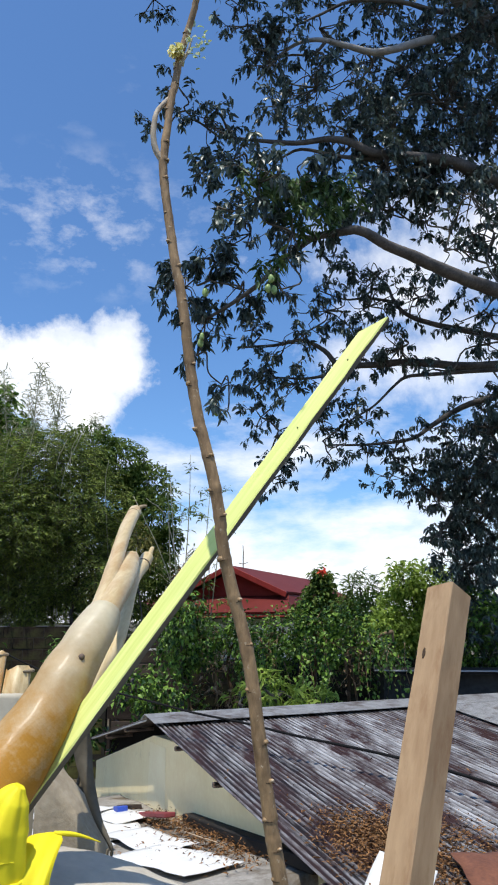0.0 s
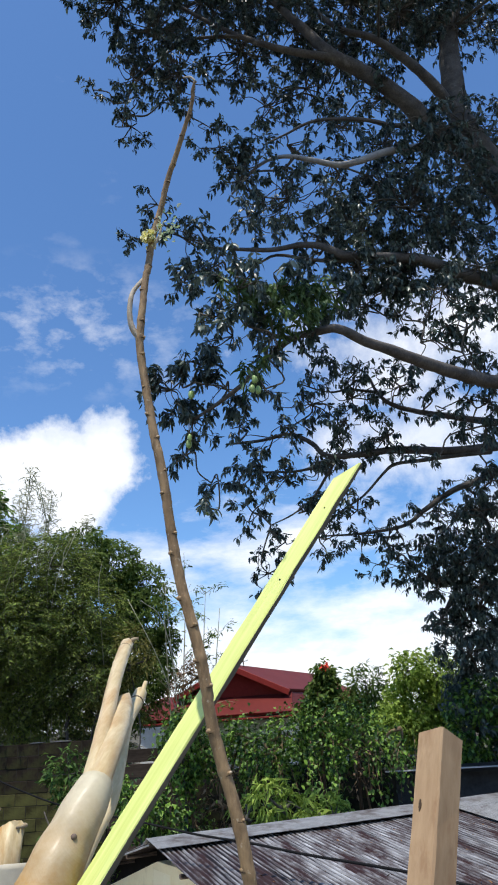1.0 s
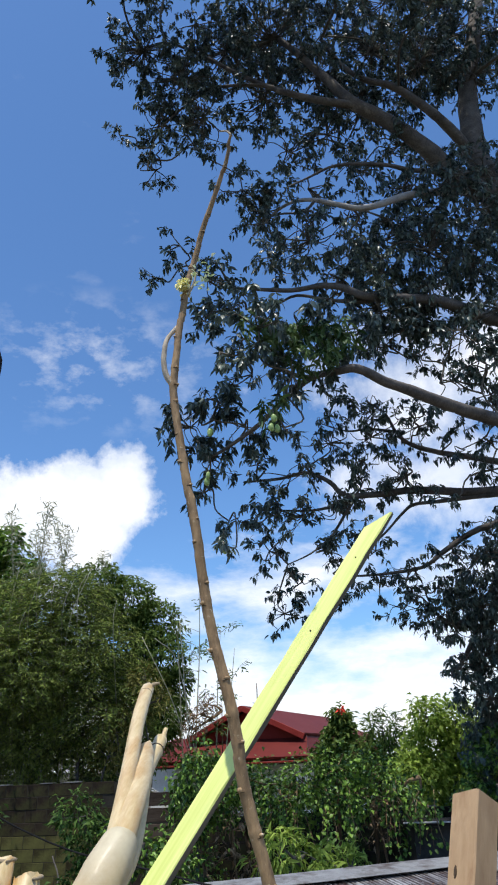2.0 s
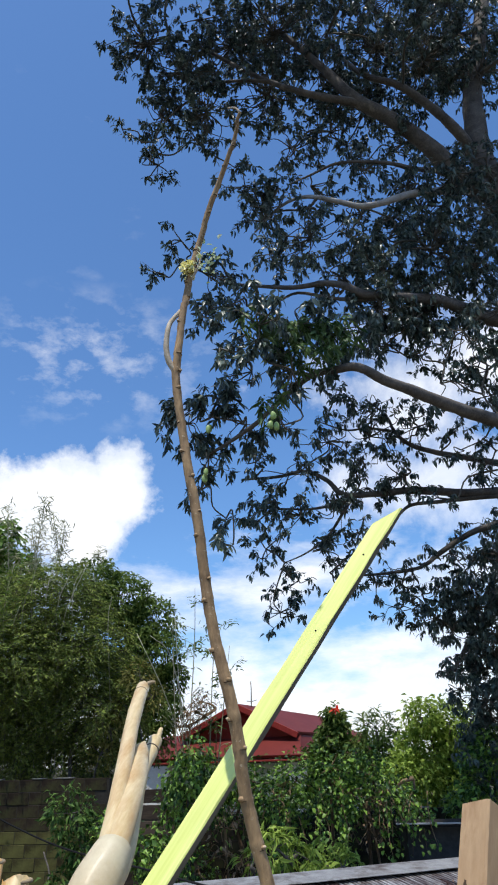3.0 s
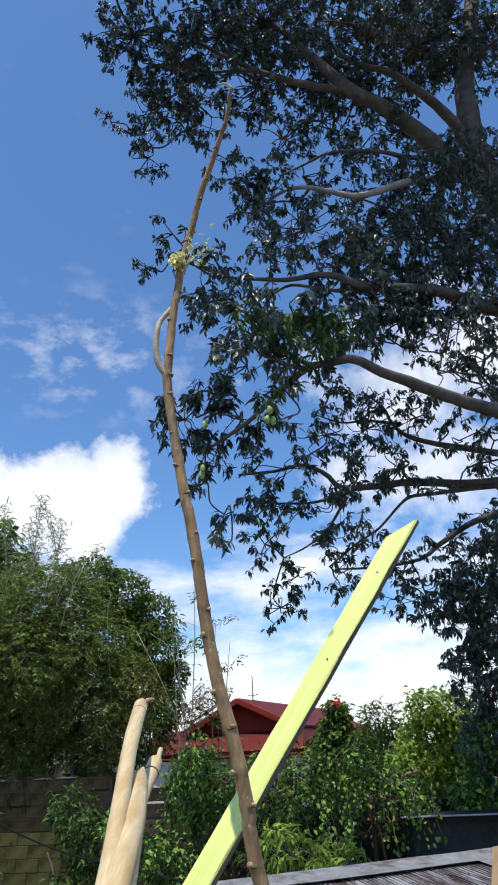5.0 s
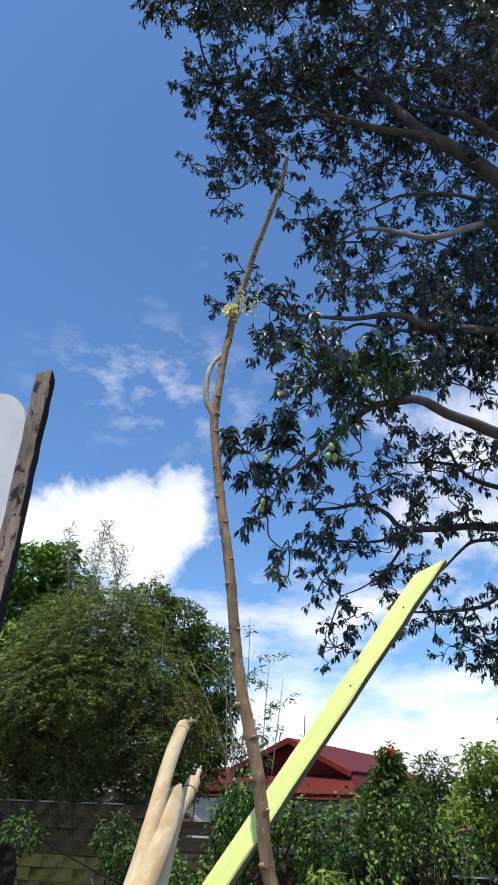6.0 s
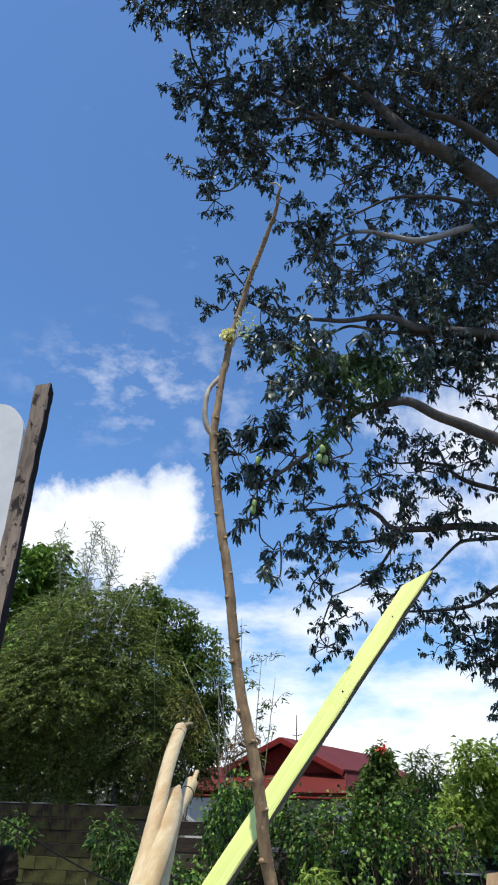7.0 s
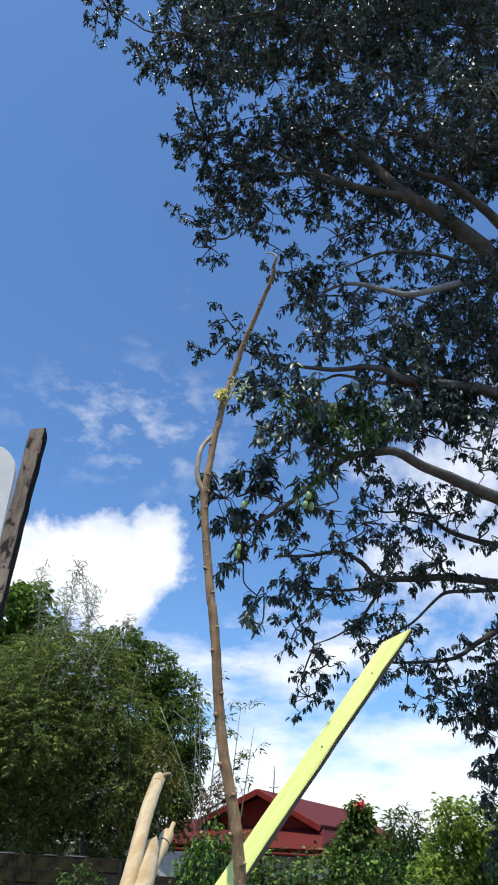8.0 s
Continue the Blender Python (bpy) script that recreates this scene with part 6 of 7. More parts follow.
    for (pts, ways), size, label, seed in ((far, (0.090, 0.037), "", 78), (near, (0.118, 0.041), "longer drooping leaves of the fruiting branch", 80)):
        mesh = leaves("crown", np.concatenate(pts), np.concatenate(ways), *size, M["mango_leaf"], seed, 0.14, 0.30)
        part("crown", mesh, M["mango_leaf"], s, label, kind="stuff")
    # a flush of young leaves where the fruiting branch catches the sun
    young = []
    for c in ((0.62, 7.25, 7.55), (0.95, 7.35, 7.62), (0.40, 7.2, 7.35), (0.30, 7.30, 6.45), (1.15, 7.4, 7.5), (0.7, 7.3, 7.2), (0.95, 7.3, 7.25), (0.15, 7.2, 7.5)):
        young.append(in_ball(rng, c, 0.25, 12))
    p, w = rosettes(rng, np.concatenate(young), 9, 0.7, 0.03)
    part("young_leaves", leaves("young_leaves", p, w, 0.135, 0.036, M["young_leaf"], 79, 0.2, 0.3), M["young_leaf"], s, "fresh lighter green leaves", kind="stuff")


WHORLS = 215
DENSITY = {"mango": 0.95, "fruit": 1.4, "mid": 1.15, "pale": 1.2, "low": 1.0, "top": 1.1, "dense": 0.8, "dark": 0.75, "high": 0.7, "crown_top": 1.05}
mango_tree()


def mango(at, seed):
    bm = bmesh.new()
    bmesh.ops.create_uvsphere(bm, u_segments=12, v_segments=8, radius=1)
    rng = random.Random(seed)
    k = rng.uniform(0.9, 1.1)
    for v in bm.verts:
        x, y, z = v.co
        v.co = Vector((x * 0.036 * (1 - 0.12 * z) + 0.010 * z * z, y * 0.032, z * 0.052)) * k
    hangs = limb([(0, 0, 0.05), (0.01, 0, 0.14), (0.0, 0.01, 0.26)], 0.003, 0.0025, 5, 2)
    s = thing("mango", "unripe green mango hanging on its stalk", "fruit", at, "mangoes on the tree")
    m = Matrix.Translation(at) @ Matrix.Rotation(rng.uniform(0, 6), 4, "Z")
    part("flesh", bm, M["fruit"], s, m=m)
    part("stalk", hangs, M["twig"], s, m=m)


for i, at in enumerate(((-0.5, 7.9, 6.51), (-0.54, 8.0, 5.99), (-0.56, 8.05, 5.93), (0.27, 7.0, 6.23), (0.23, 7.0, 6.12), (0.3, 7.05, 6.12), (-0.51, 8.3, 6.71), (-0.397, 8.6, 5.22))):
    mango(at, i)


# ---- timber, bamboo and the stick close by ----
def squared(a, b, wide, deep, spin, bevel=0.003, worn=0.0015, seed=0, tip=None):
    """A squared timber from a to b with slightly uneven, eased edges; tip slants its upper end."""
    m, n = facing(a, b, spin)
    bm = bmesh.new()
    rng = random.Random(seed)
    rows = []
    e = bevel
    w, d = wide / 2, deep / 2
    prof = [(-w + e, -d), (w - e, -d), (w, -d + e), (w, d - e), (w - e, d), (-w + e, d), (-w, d - e), (-w, -d + e)]
    steps = 90
    for j in range(steps + 1):
        z = n * j / steps
        row = []
        for x, y in prof:
            zz = z
            if tip and j == steps:
                zz = z - tip[0] * (w - x) / wide - tip[1] * (y + d) / deep
            row.append(bm.verts.new((x + rng.gauss(0, worn), y + rng.gauss(0, worn), zz)))
        rows.append(row)
    for r0, r1 in zip(rows, rows[1:]):
        for k in range(8):
            bm.faces.new((r0[k], r0[(k + 1) % 8], r1[(k + 1) % 8], r1[k]))
    bm.faces.new(rows[0][::-1])
    bm.faces.new(rows[-1])
    return bm, m


def painted_board():
    top, low = Vector(BOARD_TOP), Vector(BOARD_LOW)
    bm, m = squared(low, top, BOARD_WIDE, BOARD_DEEP, BOARD_SPIN, 0.0015, 0.0004, 4, (0.042, 0.0))
    s = thing("painted_board", "lime yellow painted timber batten leaning beside the stick", "board", low.to_tuple())
    batten = part("batten", bm, M["lime"], s, smooth=False, m=m)
    # the broad face and the left edge are lime, the other faces dark
    batten.data.materials.append(M["dark_batten"])
    for f in batten.data.polygons:
        f.material_index = 0 if f.normal.y < -0.5 or f.normal.x < -0.6 else 1
    # nails in its face
    for k in (0.10, 0.24):
        at = m @ Vector((0.003, -BOARD_DEEP / 2, (top - low).length - k))
        nail = bmesh.new()
        bmesh.ops.create_cone(nail, cap_ends=True, segments=8, radius1=0.0013, radius2=0.001, depth=0.003)
        part("nail", nail, M["wire"], s, "dark nail head", m=Matrix.Translation(at) @ m.to_3x3().to_4x4() @ Matrix.Rotation(radians(90), 4, "X"))


BOARD_TOP, BOARD_LOW = (0.236, 1.130, 3.165), (-2.03, 0.43, 0.0)
BOARD_WIDE, BOARD_DEEP, BOARD_SPIN = 0.033, 0.010, (-0.50, -0.75, 0.40)
painted_board()


def timber_posts():
    a, b = Vector((0.215, 1.06, 2.40)), Vector((0.320, 1.16, 2.748))
    low = a + (a - b) * (2.40 / (b.z - a.z))
    s = thing("timber_post", "raw sawn timber post leaning, pale brown with a knot", "post", (low.x, low.y, 0))
    bm, m = squared(low, b, 0.046, 0.046, POST_SPIN, 0.0025, 0.00030, 7, (0.006, 0.006))
    part("post", bm, M["raw_wood"], s, smooth=False, m=m)
    n = (b - low).length
    knot = bmesh.new()
    bmesh.ops.create_uvsphere(knot, u_segments=14, v_segments=10, radius=1)
    for v in knot.verts:
        v.co *= 1 + 0.45 * noise.noise(v.co * 2.5)
    bmesh.ops.scale(knot, vec=(0.0026, 0.0007, 0.0075), verts=knot.verts)
    part("knot", knot, M["notch"], s, "dark knot", m=m @ Matrix.Translation((-0.008, -0.0232, n - 0.105)))
    # a darker, older post with the edge eaten away
    b = Vector((-0.681, 1.70, 3.870))
    low = Vector((-0.79, 1.64, 0))
    s = thing("old_post", "dark weathered timber post with rough splintered edges", "post", low.to_tuple())
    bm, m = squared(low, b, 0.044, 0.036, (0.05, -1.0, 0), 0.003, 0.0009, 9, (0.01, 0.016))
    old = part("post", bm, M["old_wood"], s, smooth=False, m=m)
    # the shade on its right side is put into a near-black colour
    old.data.materials.append(M["shaded_side"])
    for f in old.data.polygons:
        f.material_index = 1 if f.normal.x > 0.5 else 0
    s = thing("stump_post", "short dark rotten post with a crumbled round top", "post", (-0.79, 2.2, 0))
    path, rr = smooth_path([(-0.80, 2.2, 0), (-0.795, 2.2, 1.4), (-0.788, 2.2, 2.5), (-0.785, 2.2, 2.62), (-0.783, 2.2, 2.675), (-0.785, 2.2, 2.70)], [0.046, 0.044, 0.042, 0.044, 0.036, 0.014], 8)
    bm = tube(bmesh.new(), path, rr, 16, True, 0.10, random.Random(5))
    part("post", bm, M["rotten"], s)
    # a split post beside it, its torn fibres bleached
    s = thing("split_post", "dark split post with bleached torn splinters", "post", (-0.80, 2.0, 0))
    part("post", limb([(-0.83, 2.0, 0), (-0.82, 2.0, 1.5), (-0.808, 2.0, 2.90), (-0.806, 2.0, 2.95)], 0.036, 0.026, 12, 6, 0.08, 6), M["rotten"], s)
    for pts, r in (([(-0.800, 1.985, 2.93), (-0.795, 1.983, 2.98), (-0.799, 1.985, 3.035)], 0.011), ([(-0.785, 1.985, 2.935), (-0.780, 1.984, 2.965), (-0.776, 1.985, 3.000)], 0.007), ([(-0.795, 1.978, 2.895), (-0.793, 1.976, 2.915), (-0.794, 1.977, 2.93)], 0.010)):
        part("splinter", limb(pts, r, 0.002, 7, 4, 0.2, 4), M["scar"], s, "bleached torn splinter")


POST_SPIN = (-0.80, -0.60, 0)
timber_posts()


def stick():
    pts = [(0.30, 0.96, 0.0), (0.20, 0.95, 1.2), (0.10, 0.94, 2.1), (0.062, 0.93, 2.42), (0.050, 0.93, 2.48), (0.040, 0.93, 2.55), (0.026, 0.93, 2.67), (0.012, 0.93, 2.72), (-0.003, 0.925, 2.79), (-0.011, 0.92, 2.855),
           (-0.028, 0.925, 2.92), (-0.040, 0.93, 2.98), (-0.052, 0.93, 3.08), (-0.064, 0.935, 3.15), (-0.082, 0.94, 3.27), (-0.086, 0.94, 3.315), (-0.081, 0.94, 3.36), (-0.075, 0.950, 3.433), (-0.066, 0.955, 3.500), (-0.049, 0.950, 3.562), (-0.031, 0.935, 3.620), (-0.002, 0.910, 3.685), (0.010, 0.892, 3.725), (0.018, 0.880, 3.748)]
    rad = [0.72 * q for q in (0.016, 0.014, 0.012, 0.0112, 0.0110, 0.0108, 0.0105, 0.0103, 0.0100, 0.0098, 0.0096, 0.0094, 0.0090, 0.0086, 0.0080, 0.0082, 0.0076, 0.0074, 0.0072, 0.0066, 0.0060, 0.0050, 0.0042, 0.0028)]
    rng = random.Random(12)
    path, rr = smooth_path(pts, rad, 20)
    # low collars at the old leaf joints
    joints = [2.30]
    while joints[-1] < 3.70:
        joints.append(joints[-1] + rng.uniform(0.026, 0.062))

    def collar(z):
        near = min(abs(z - q) for q in joints)
        return 1 + 0.09 * math.exp(-(near / 0.0036) ** 2) + 0.03 * noise.noise(Vector((0, 0, z * 22)))
    rr = [r * collar(p.z) for p, r in zip(path, rr)]
    soft = 13
    path = [sum((path[max(0, min(len(path) - 1, i + j))] for j in range(-soft, soft + 1)), Vector()) / (2 * soft + 1) for i in range(len(path))]
    # the stem steps a little to one side at each joint
    step = {q: rng.uniform(-0.0012, 0.0012) * (1.6 if q > 3.45 else 0.8) for q in joints}
    path = [p + Vector((step[min(joints, key=lambda q: abs(p.z - 0.012 - q))], 0, 0)) for p in path]
    s = thing("stick", "long crooked brown tree stick with leaf scars and a side loop", "stick", pts[0])
    part("stem", tube(bmesh.new(), path, rr, 14, True, 0.012, rng), M["stick"], s)
    # knots with pale scars, unevenly spaced
    side = 1
    for joint in joints[2:-1]:
        i = min(range(len(path)), key=lambda q: abs(path[q].z - joint))
        p = path[i]
        side = -side if rng.random() < 0.75 else side
        turn = Vector((side * rng.uniform(0.4, 0.95), -rng.uniform(0.2, 0.8), 0)).normalized()
        at = p + turn * rr[i] * 0.86
        k = rr[i] * rng.uniform(0.34, 0.58)
        bm = bmesh.new()
        bmesh.ops.create_uvsphere(bm, u_segments=9, v_segments=6, radius=1)
        for v in bm.verts:
            v.co = Vector((v.co.x * k, v.co.y * k, v.co.z * k * 0.75)) * (1 + 0.25 * noise.noise(v.co * 3 + p * 50))
        knob = part("knot", bm, M["stick"], s, "swollen bark knot", m=Matrix.Translation(at))
        # a dark cleft that runs half round the stem below the knot
        arc = []
        spread = rng.uniform(0.5, 1.2)
        tilt = rng.uniform(-0.0015, 0.0015)
        for j in range(9):
            a = spread * (j / 4 - 1)
            way = Vector((turn.x * math.cos(a) - turn.y * math.sin(a), turn.x * math.sin(a) + turn.y * math.cos(a), 0))
            arc.append(p + way * rr[i] * 1.0 + Vector((0, 0, -k * 0.55 + tilt * (j / 4 - 1))))
        part("cleft", tube(bmesh.new(), arc, [0.0003 + 0.0005 * math.sin(math.pi * j / 8) for j in range(9)], 6), M["notch"], s, "dark cleft at a leaf joint")
        if rng.random() < 0.6:
            bm = bmesh.new()
            bmesh.ops.create_uvsphere(bm, u_segments=8, v_segments=5, radius=1)
            bmesh.ops.scale(bm, vec=(k * 0.62, k * 0.62, k * 0.45), verts=bm.verts)
            part("leaf_scar", bm, M["scar"], knob, "pale leaf scar", m=Matrix.Translation(turn * k * 0.62 + Vector((0, 0, k * 0.2))))
    loop = [(-0.085, 0.94, 3.312), (-0.0955, 0.938, 3.330), (-0.099, 0.936, 3.352), (-0.0975, 0.936, 3.378), (-0.094, 0.942, 3.397), (-0.081, 0.948, 3.420)]
    part("side_shoot", limb(loop, 0.0048, 0.0032, 10, 5, 0.05, 3), M["stick_pale"], s, "paler side shoot grown back to the stem")
    fork = [(-0.068, 0.952, 3.478), (-0.055, 0.950, 3.500), (-0.050, 0.949, 3.522)]
    part("side_shoot", limb(fork, 0.003, 0.0015, 6, 3), M["stick_pale"], s)
    twig = [(0.017, 0.882, 3.744), (0.009, 0.884, 3.758), (-0.003, 0.886, 3.760)]
    part("side_shoot", limb(twig, 0.0022, 0.0012, 6, 3), M["stick_pale"], s)
    rn = np.random.default_rng(6)
    p = np.array((-0.070, 0.945, 3.494)) + rn.normal(0, 0.0036, (60, 3))
    w = rn.normal(size=(60, 3)) + np.array([-0.4, -0.4, -0.1])
    part("blossom", leaves("blossom", p, w, 0.009, 0.0075, M["petal"], 7, 0.25, 0.3), M["petal"], s, "tuft of pale yellow petals")
    p = np.array((-0.045, 0.950, 3.512)) + rn.normal(0, 1, (46, 3)) * np.array([0.009, 0.008, 0.016])
    w = rn.normal(size=(46, 3)) + np.array([0.5, -0.2, 0.2])
    part("sprout", leaves("sprout", p, w, 0.009, 0.0055, M["sprout"], 8, 0.2, 0.2), M["sprout"], s, "small light green sprouting leaves")


stick()


def culm(name, a, b, r0, r1, parent, seed, label="", joints=2, ragged=True, hollow=True):
    """A bamboo culm with swollen joints and a ragged cut end."""
    rng = random.Random(seed)
    a, b = Vector(a), Vector(b)
    path, rad = [], []
    n = 30
    for i in range(n + 1):
        k = i / n
        path.append(a.lerp(b, k) + Vector((0.004 * math.sin(k * 5 + seed), 0.003 * math.cos(k * 4 + seed), 0)))
        swell = max(0.0, 1 - abs(((k * (joints + 1)) % 1) - 0.5) * 18)
        rad.append((r0 + (r1 - r0) * k) * (1 + 0.10 * swell))
    bm = bmesh.new()
    tube(bm, path, rad, 14, True, 0.02, rng)
    if ragged:
        bm.verts.ensure_lookup_table()
        for v in bm.verts[-14:]:
            v.co += (b - a).normalized() * rng.uniform(-0.012, 0.012)
    pole = part(name, bm, M["bamboo"], parent, label)
    # raised rings at the joints
    for k in (0.94,):
        i = int(k * n)
        ring = tube(bmesh.new(), [path[i], path[i].lerp(path[i + 1], 0.12), path[i].lerp(path[i + 1], 0.24)], [rad[i] * 1.01, rad[i] * 1.05, rad[i] * 1.01], 14)
        part("joint", ring, M["scrap"], pole)
    return pole


def bamboo():
    s = thing("bamboo_bundle", "dry yellow bamboo poles bundled in a clear plastic sleeve", "bamboo", (-1.5, -0.6, 0))
    tip = Vector((-0.274, 1.945, 2.985))
    culm("pole", (-0.183, 1.07, 2.712), tip, 0.0120, 0.0165, s, 1, "pale bamboo pole with a ragged end", 1)
    part("split_end", limb([tip + Vector((0.004, 0, -0.004)), tip + Vector((0.014, 0, 0.012)), tip + Vector((0.030, 0, 0.014))], 0.009, 0.003, 6, 2, 0.2), M["scrap"], s, "frayed grey fibre at the pole end")
    # a split pole shaved to a lance point, with a crack down its face
    path, rr = smooth_path([(-0.187, 1.070, 2.680), (-0.171, 1.098, 2.718), (-0.195, 1.36, 2.782), (-0.220, 1.57, 2.826), (-0.228, 1.69, 2.853)], [0.0110, 0.0165, 0.0225, 0.0205, 0.0030], 8)
    lance = part("pole", tube(bmesh.new(), path, rr, 16, True, 0.015, random.Random(2)), M["bamboo"], s, "split bamboo pole shaved to a point")
    path, rr = smooth_path([(-0.168, 1.081, 2.719), (-0.1905, 1.337, 2.783), (-0.2163, 1.549, 2.827), (-0.2272, 1.684, 2.853)], [0.0008, 0.0012, 0.0011, 0.0006], 6)
    part("crack", tube(bmesh.new(), path, rr, 6), M["scrap"], lance, "dark crack down the pole")
    # a notched spike bound with a dark ring
    path, rr = smooth_path([(-0.255, 1.07, 2.495), (-0.237, 1.22, 2.572), (-0.225, 1.32, 2.623), (-0.211, 1.42, 2.678), (-0.236, 1.70, 2.790), (-0.238, 1.86, 2.838), (-0.235, 1.91, 2.862)], [0.0125, 0.0125, 0.0130, 0.0135, 0.0155, 0.0165, 0.0160], 6)
    notched = part("pole", tube(bmesh.new(), path, rr, 14, True, 0.02, random.Random(3)), M["bamboo"], s, "bamboo pole notched at its end")
    part("spike", limb([(-0.232, 1.912, 2.856), (-0.230, 1.925, 2.872), (-0.226, 1.94, 2.889)], 0.0080, 0.0050, 10, 3, 0.05, 4), M["bamboo"], notched, "narrow tongue left above the notch")
    ring = bmesh.new()
    a, b = Vector((-0.238, 1.86, 2.838)), Vector((-0.235, 1.91, 2.862))
    way = (b - a).normalized()
    tube(ring, [a, a + way * 0.0035], [0.0180, 0.0180], 14)
    part("binding", ring, M["dark_wood"], notched, "dark binding ring")
    # clear plastic sleeve round the poles below
    pts = [(-0.171, 1.098, 2.724), (-0.172, 1.092, 2.717), (-0.176, 1.078, 2.704), (-0.194, 1.05, 2.664), (-0.220, 1.01, 2.601), (-0.246, 0.97, 2.548), (-0.275, 0.92, 2.49), (-0.36, 0.78, 2.31), (-0.9, 0.1, 1.2), (-1.5, -0.6, 0.02)]
    rad = [0.012, 0.0235, 0.0270, 0.0315, 0.0365, 0.041, 0.044, 0.05, 0.06, 0.07]
    path, rr = smooth_path(pts, rad, 18)
    bm = bmesh.new()
    tube(bm, path, rr, 64, True)
    for i, v in enumerate(bm.verts):
        ring, k = divmod(i, 64)
        v.co += Vector((noise.noise(v.co * 30), noise.noise(v.co * 30 + Vector((5, 0, 0))), noise.noise(v.co * 30 + Vector((0, 7, 0))))) * 0.0022
    part("sleeve", bm, M["sleeve"], s, "dull clear plastic sleeve, amber towards the bottom")
    knot = bmesh.new()
    bmesh.ops.create_uvsphere(knot, u_segments=10, v_segments=6, radius=0.004)
    part("knot", knot, M["dark_wood"], s, "dark knot on the sleeve", m=Matrix.Translation((-0.183, 1.018, 2.664)))
    for a, b, r, k in (((-0.565, 1.75, 2.45), (-0.553, 1.77, 2.635), 0.028, 5), ((-0.505, 1.75, 2.45), (-0.492, 1.77, 2.60), 0.028, 6)):
        a, b = Vector(a), Vector(b)
        low = a + (a - b) * (a.z / (b.z - a.z))
        t = thing("bamboo_stump", "short cut bamboo pole with a chipped top", "bamboo", (low.x, low.y, 0), "cut bamboo poles")
        culm("pole", low, b, r * 1.05, r, t, k, "", 11)
        rim = bmesh.new()
        tube(rim, [b - Vector((0, 0, 0.004)), b, b + Vector((0, 0, 0.003))], [r * 1.03, r * 1.05, r * 0.92], 14, True, 0.03, random.Random(k))
        part("chipped_rim", rim, M["scrap"], t, "frayed rim")


bamboo()


def draped(name, label, category, centre, size, material, seed, folds=7.0, depth=0.02, sag=0.0, lean=0.0):
    """A cloth or sheet lying over a heap: a dome of folds that reaches down to the ground."""
    bm = bmesh.new()
    n = 36
    rows = []
    cx, cy, cz = centre
    sx, sy, _ = size
    for i in range(n + 1):
        row = []
        for j in range(n + 1):
            u, v = 2 * i / n - 1, 2 * j / n - 1
            r = max(abs(u), abs(v))
            if r < 0.72:
                p = Vector((cx + sx * u / 0.72, cy + sy * v / 0.72, cz - sag * (u * u + v * v)))
            else:
                k = (r - 0.72) / 0.28
                p = Vector((cx + sx * u / r * (1 + 0.12 * k), cy + sy * v / r * (1 + 0.12 * k), cz - sag * (u * u + v * v) / r / r * 0.5 - (cz - 0.01) * k))
            f = Vector((p.x * folds, p.y * folds, p.z * folds * 0.25 + seed))
            q = Vector((noise.noise(f), noise.noise(f + Vector((3, 1, 4))), noise.noise(f + Vector((1, 5, 9))) + 0.4 * noise.noise(f * 3)))
            p += q * depth
            p.z += lean * (p.x - cx) * min(1.0, p.z / cz)
            p.z = max(p.z, 0.005)
            row.append(bm.verts.new(p))
        rows.append(row)
    for a, b in zip(rows, rows[1:]):
        for k in range(n):
            bm.faces.new((a[k], a[k + 1], b[k + 1], b[k]))
    ob = new(name, finish(name, bm, M[material]))
    return tagged(ob, label, category)


draped("tarp", "crumpled grey tarpaulin thrown over a heap", "tarpaulin", (-0.115, 1.045, 2.395), (0.125, 0.11, 0), "tarp", 3, 7.0, 0.012, 0.012, -0.27)
draped("sack", "dull beige sack standing behind the tarpaulin", "sack", (-0.248, 1.29, 2.450), (0.050, 0.04, 0), "sackcloth", 8, 26.0, 0.006, 0.004, -1.25)


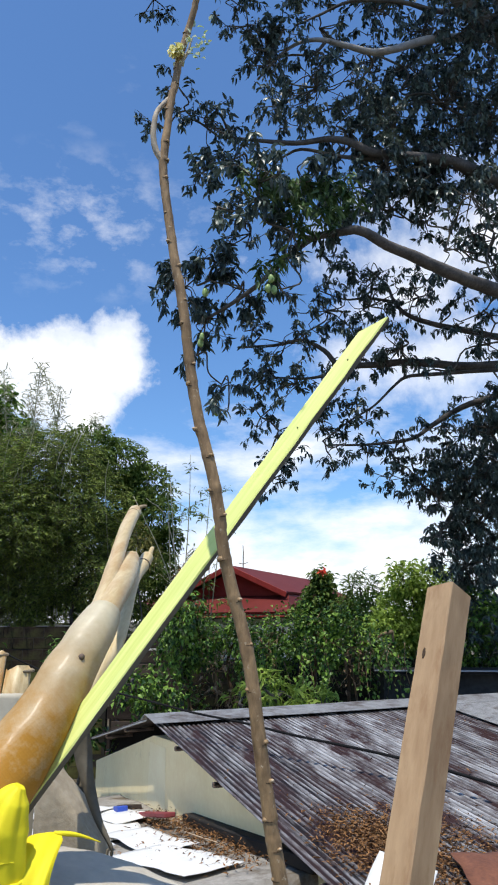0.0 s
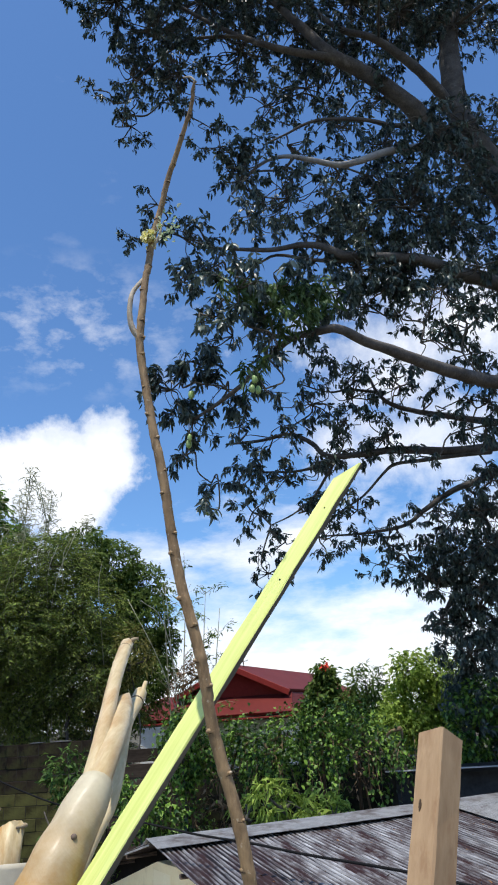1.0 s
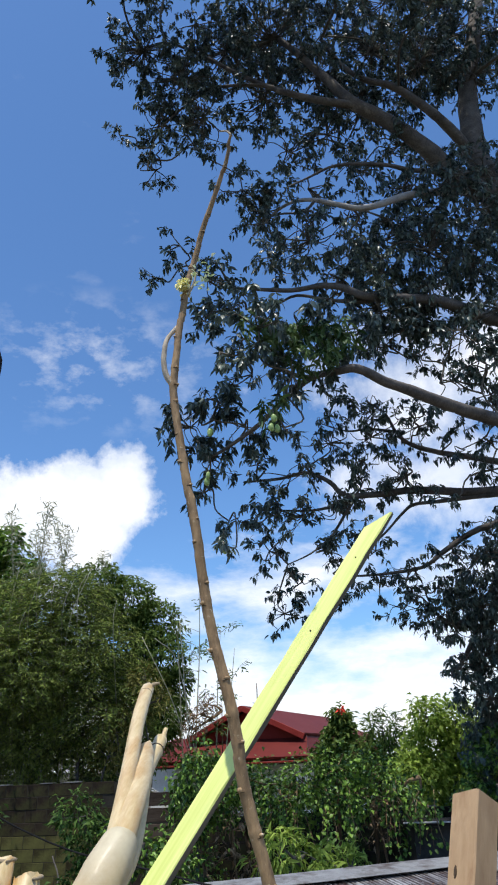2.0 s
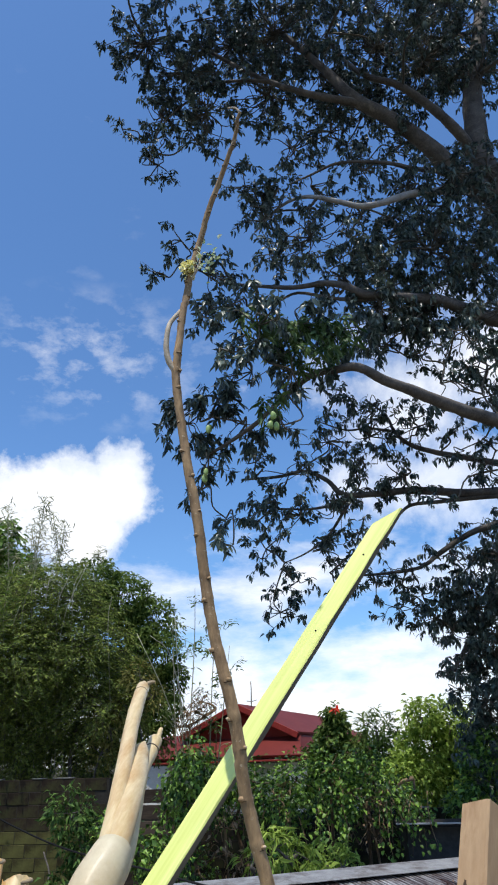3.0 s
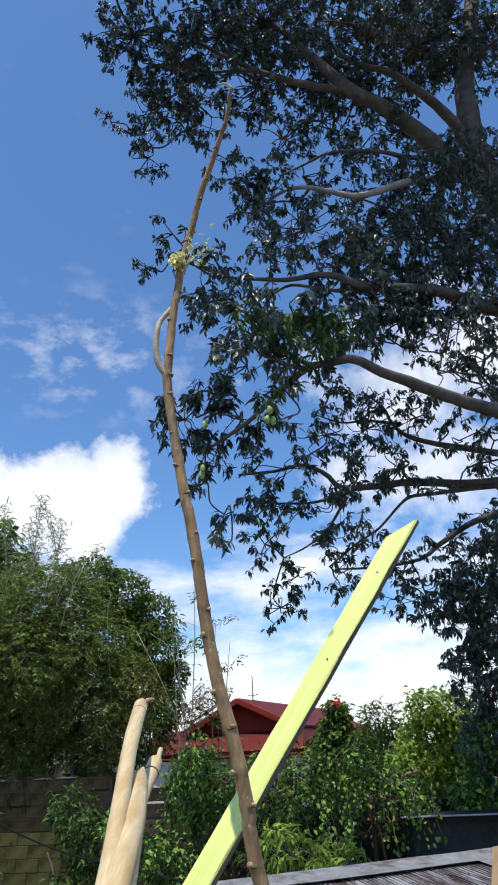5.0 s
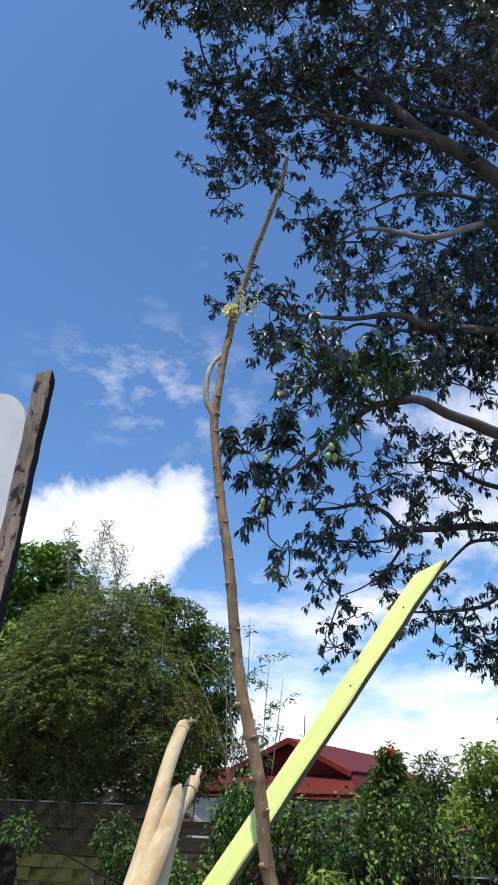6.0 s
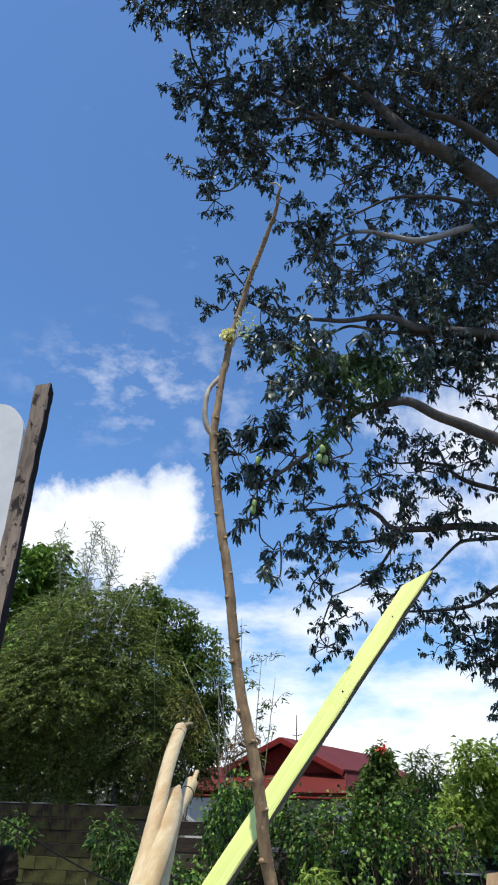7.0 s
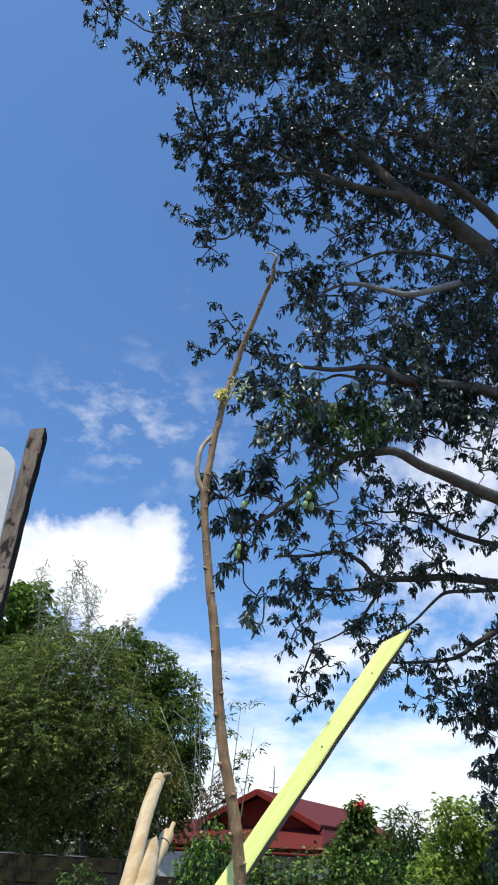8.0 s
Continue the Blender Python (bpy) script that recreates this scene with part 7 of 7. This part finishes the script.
def yellow_cloth():
    bm = bmesh.new()
    # gathered folds round the batten, hanging to the ground
    pts = [(-0.212, 0.895, 2.542), (-0.219, 0.895, 2.530), (-0.229, 0.895, 2.505), (-0.236, 0.895, 2.465), (-0.240, 0.895, 2.40), (-0.26, 0.88, 1.9), (-0.28, 0.86, 1.0), (-0.28, 0.86, 0.01)]
    rad = (0.006, 0.018, 0.028, 0.034, 0.038, 0.05, 0.06, 0.07)
    path, rr = smooth_path(pts, rad, 14)
    sides = 48
    tube(bm, path, rr, sides, True)
    bm.verts.ensure_lookup_table()
    for i, v in enumerate(bm.verts):
        ring, k = divmod(i, sides)
        c = path[min(ring, len(path) - 1)]
        a = 2 * math.pi * k / sides
        fold = 0.06 * math.sin(5 * a + v.co.z * 18) + 0.03 * math.sin(11 * a - v.co.z * 30) + 0.10 * noise.noise(v.co * 40)
        v.co = c + (v.co - c) * (1 + fold)
    # a flat fold that spreads over the tarpaulin and hangs down in front, and its thin tail
    edge = [Vector(p) for p in ((-0.229, 0.93, 2.464), (-0.215, 0.935, 2.482), (-0.198, 0.94, 2.486), (-0.182, 0.945, 2.485), (-0.176, 0.945, 2.478))]
    hem = [Vector(p) for p in ((-0.246, 0.88, 2.44), (-0.224, 0.88, 2.439), (-0.199, 0.88, 2.439), (-0.184, 0.885, 2.438), (-0.178, 0.89, 2.436))]
    edge, _ = smooth_path(edge, [0] * 5, 4)
    hem, _ = smooth_path(hem, [0] * 5, 4)
    rows = []
    for i in range(13):
        k = i / 9 if i < 10 else 1.0
        row = []
        for j, (a, b) in enumerate(zip(edge, hem)):
            c = a.lerp(b, k) + Vector((0, -1, 0.2)) * (0.012 * math.sin(math.pi * min(k, 1.0)) + 0.003 * math.sin(j * 0.9 + k * 3))
            if i >= 10:
                c.z = (c.z - 0.005) * (12 - i) / 3 + 0.005
            row.append(bm.verts.new(c))
        rows.append(row)
    for r0, r1 in zip(rows, rows[1:]):
        for q in range(len(edge) - 1):
            bm.faces.new((r0[q], r0[q + 1], r1[q + 1], r1[q]))
    path, ww = smooth_path([(-0.187, 0.945, 2.484), (-0.17, 0.95, 2.482), (-0.156, 0.955, 2.478), (-0.139, 0.96, 2.471)], [0.0028, 0.0026, 0.0016, 0.0005], 6)
    tube(bm, path, ww, 10, True)
    tagged(new("yellow_cloth", finish("yellow_cloth", bm, M["yellow"])), "bright yellow cloth knotted round the batten", "cloth")


yellow_cloth()


def sheets():
    # a dark strip hanging between sack and bamboo
    def strip(name, pts, wide, label, mat, category, crease=0.004, taper=1.0):
        bm = bmesh.new()
        path, _ = smooth_path(pts, [0] * len(pts), 6)
        prev = None
        for i, p in enumerate(path):
            k = wide[0] + (wide[1] - wide[0]) * min(1.0, i / (len(path) * taper))
            a, b, c = (bm.verts.new(p + Vector((k * q, crease * abs(q) * 2, 0))) for q in (-0.5, 0, 0.5))
            if prev:
                bm.faces.new((prev[0], prev[1], b, a))
                bm.faces.new((prev[1], prev[2], c, b))
            prev = (a, b, c)
        ob = new(name, finish(name, bm, M[mat]))
        ob.modifiers.new("thick", "SOLIDIFY").thickness = 0.0015
        tagged(ob, label, category)
    strip("rubber_strip", [(-0.249, 1.3, 2.542), (-0.24, 1.3, 2.508), (-0.232, 1.295, 2.476), (-0.22, 1.29, 2.441), (-0.205, 1.285, 2.406), (-0.187, 1.28, 2.378), (-0.185, 1.28, 2.363), (-0.195, 1.28, 2.331), (-0.21, 1.28, 1.9), (-0.22, 1.28, 0.01)], (0.036, 0.0015), "dark olive rubber strip hanging down", "dark_sheet", "strip", 0.002, 0.60)
    # pale sheet beside the bamboo, and the white panel by the old post
    strip("pale_sheet", [(-0.405, 1.35, 2.59), (-0.405, 1.35, 2.54), (-0.41, 1.34, 2.45), (-0.42, 1.33, 2.0), (-0.44, 1.3, 0.01)], (0.15, 0.20), "dull white plastic sheet hanging by the bamboo", "dull_sheet", "sheet")
    bm = bmesh.new()
    rim = []
    for k in range(9):
        a = radians(90 - 90 * k / 8)
        rim.append((-0.945 + 0.095 * math.cos(a), 3.86 + 0.115 * math.sin(a)))
    outline = [(-1.6, 3.975), *rim, (-0.81, 0.02), (-1.6, 0.02)]
    f = [bm.verts.new((x, 1.98, z)) for x, z in outline]
    g = [bm.verts.new((x, 2.0, z)) for x, z in outline]
    bm.faces.new(f)
    bm.faces.new(g[::-1])
    n = len(outline)
    for i in range(n):
        bm.faces.new((f[i], g[i], g[(i + 1) % n], f[(i + 1) % n]))
    tagged(new("plywood_sheet", finish("plywood_sheet", bm, M["white_sheet"], False)), "tall white painted sheet with a rounded corner behind the post", "sheet")


sheets()

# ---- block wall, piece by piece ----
block_wall("garden_wall", (-7.4, 14.3, 0), (-2.6, 13.6, 0), 2.62, "old dark wall of hollow blocks, mossy and coloured as sunlit near the ground", 1.75)
block_wall("garden_wall_east", (-2.5, 13.58, 0), (4.6, 13.2, 0), 2.1, "old dark block wall behind the vine hedge")
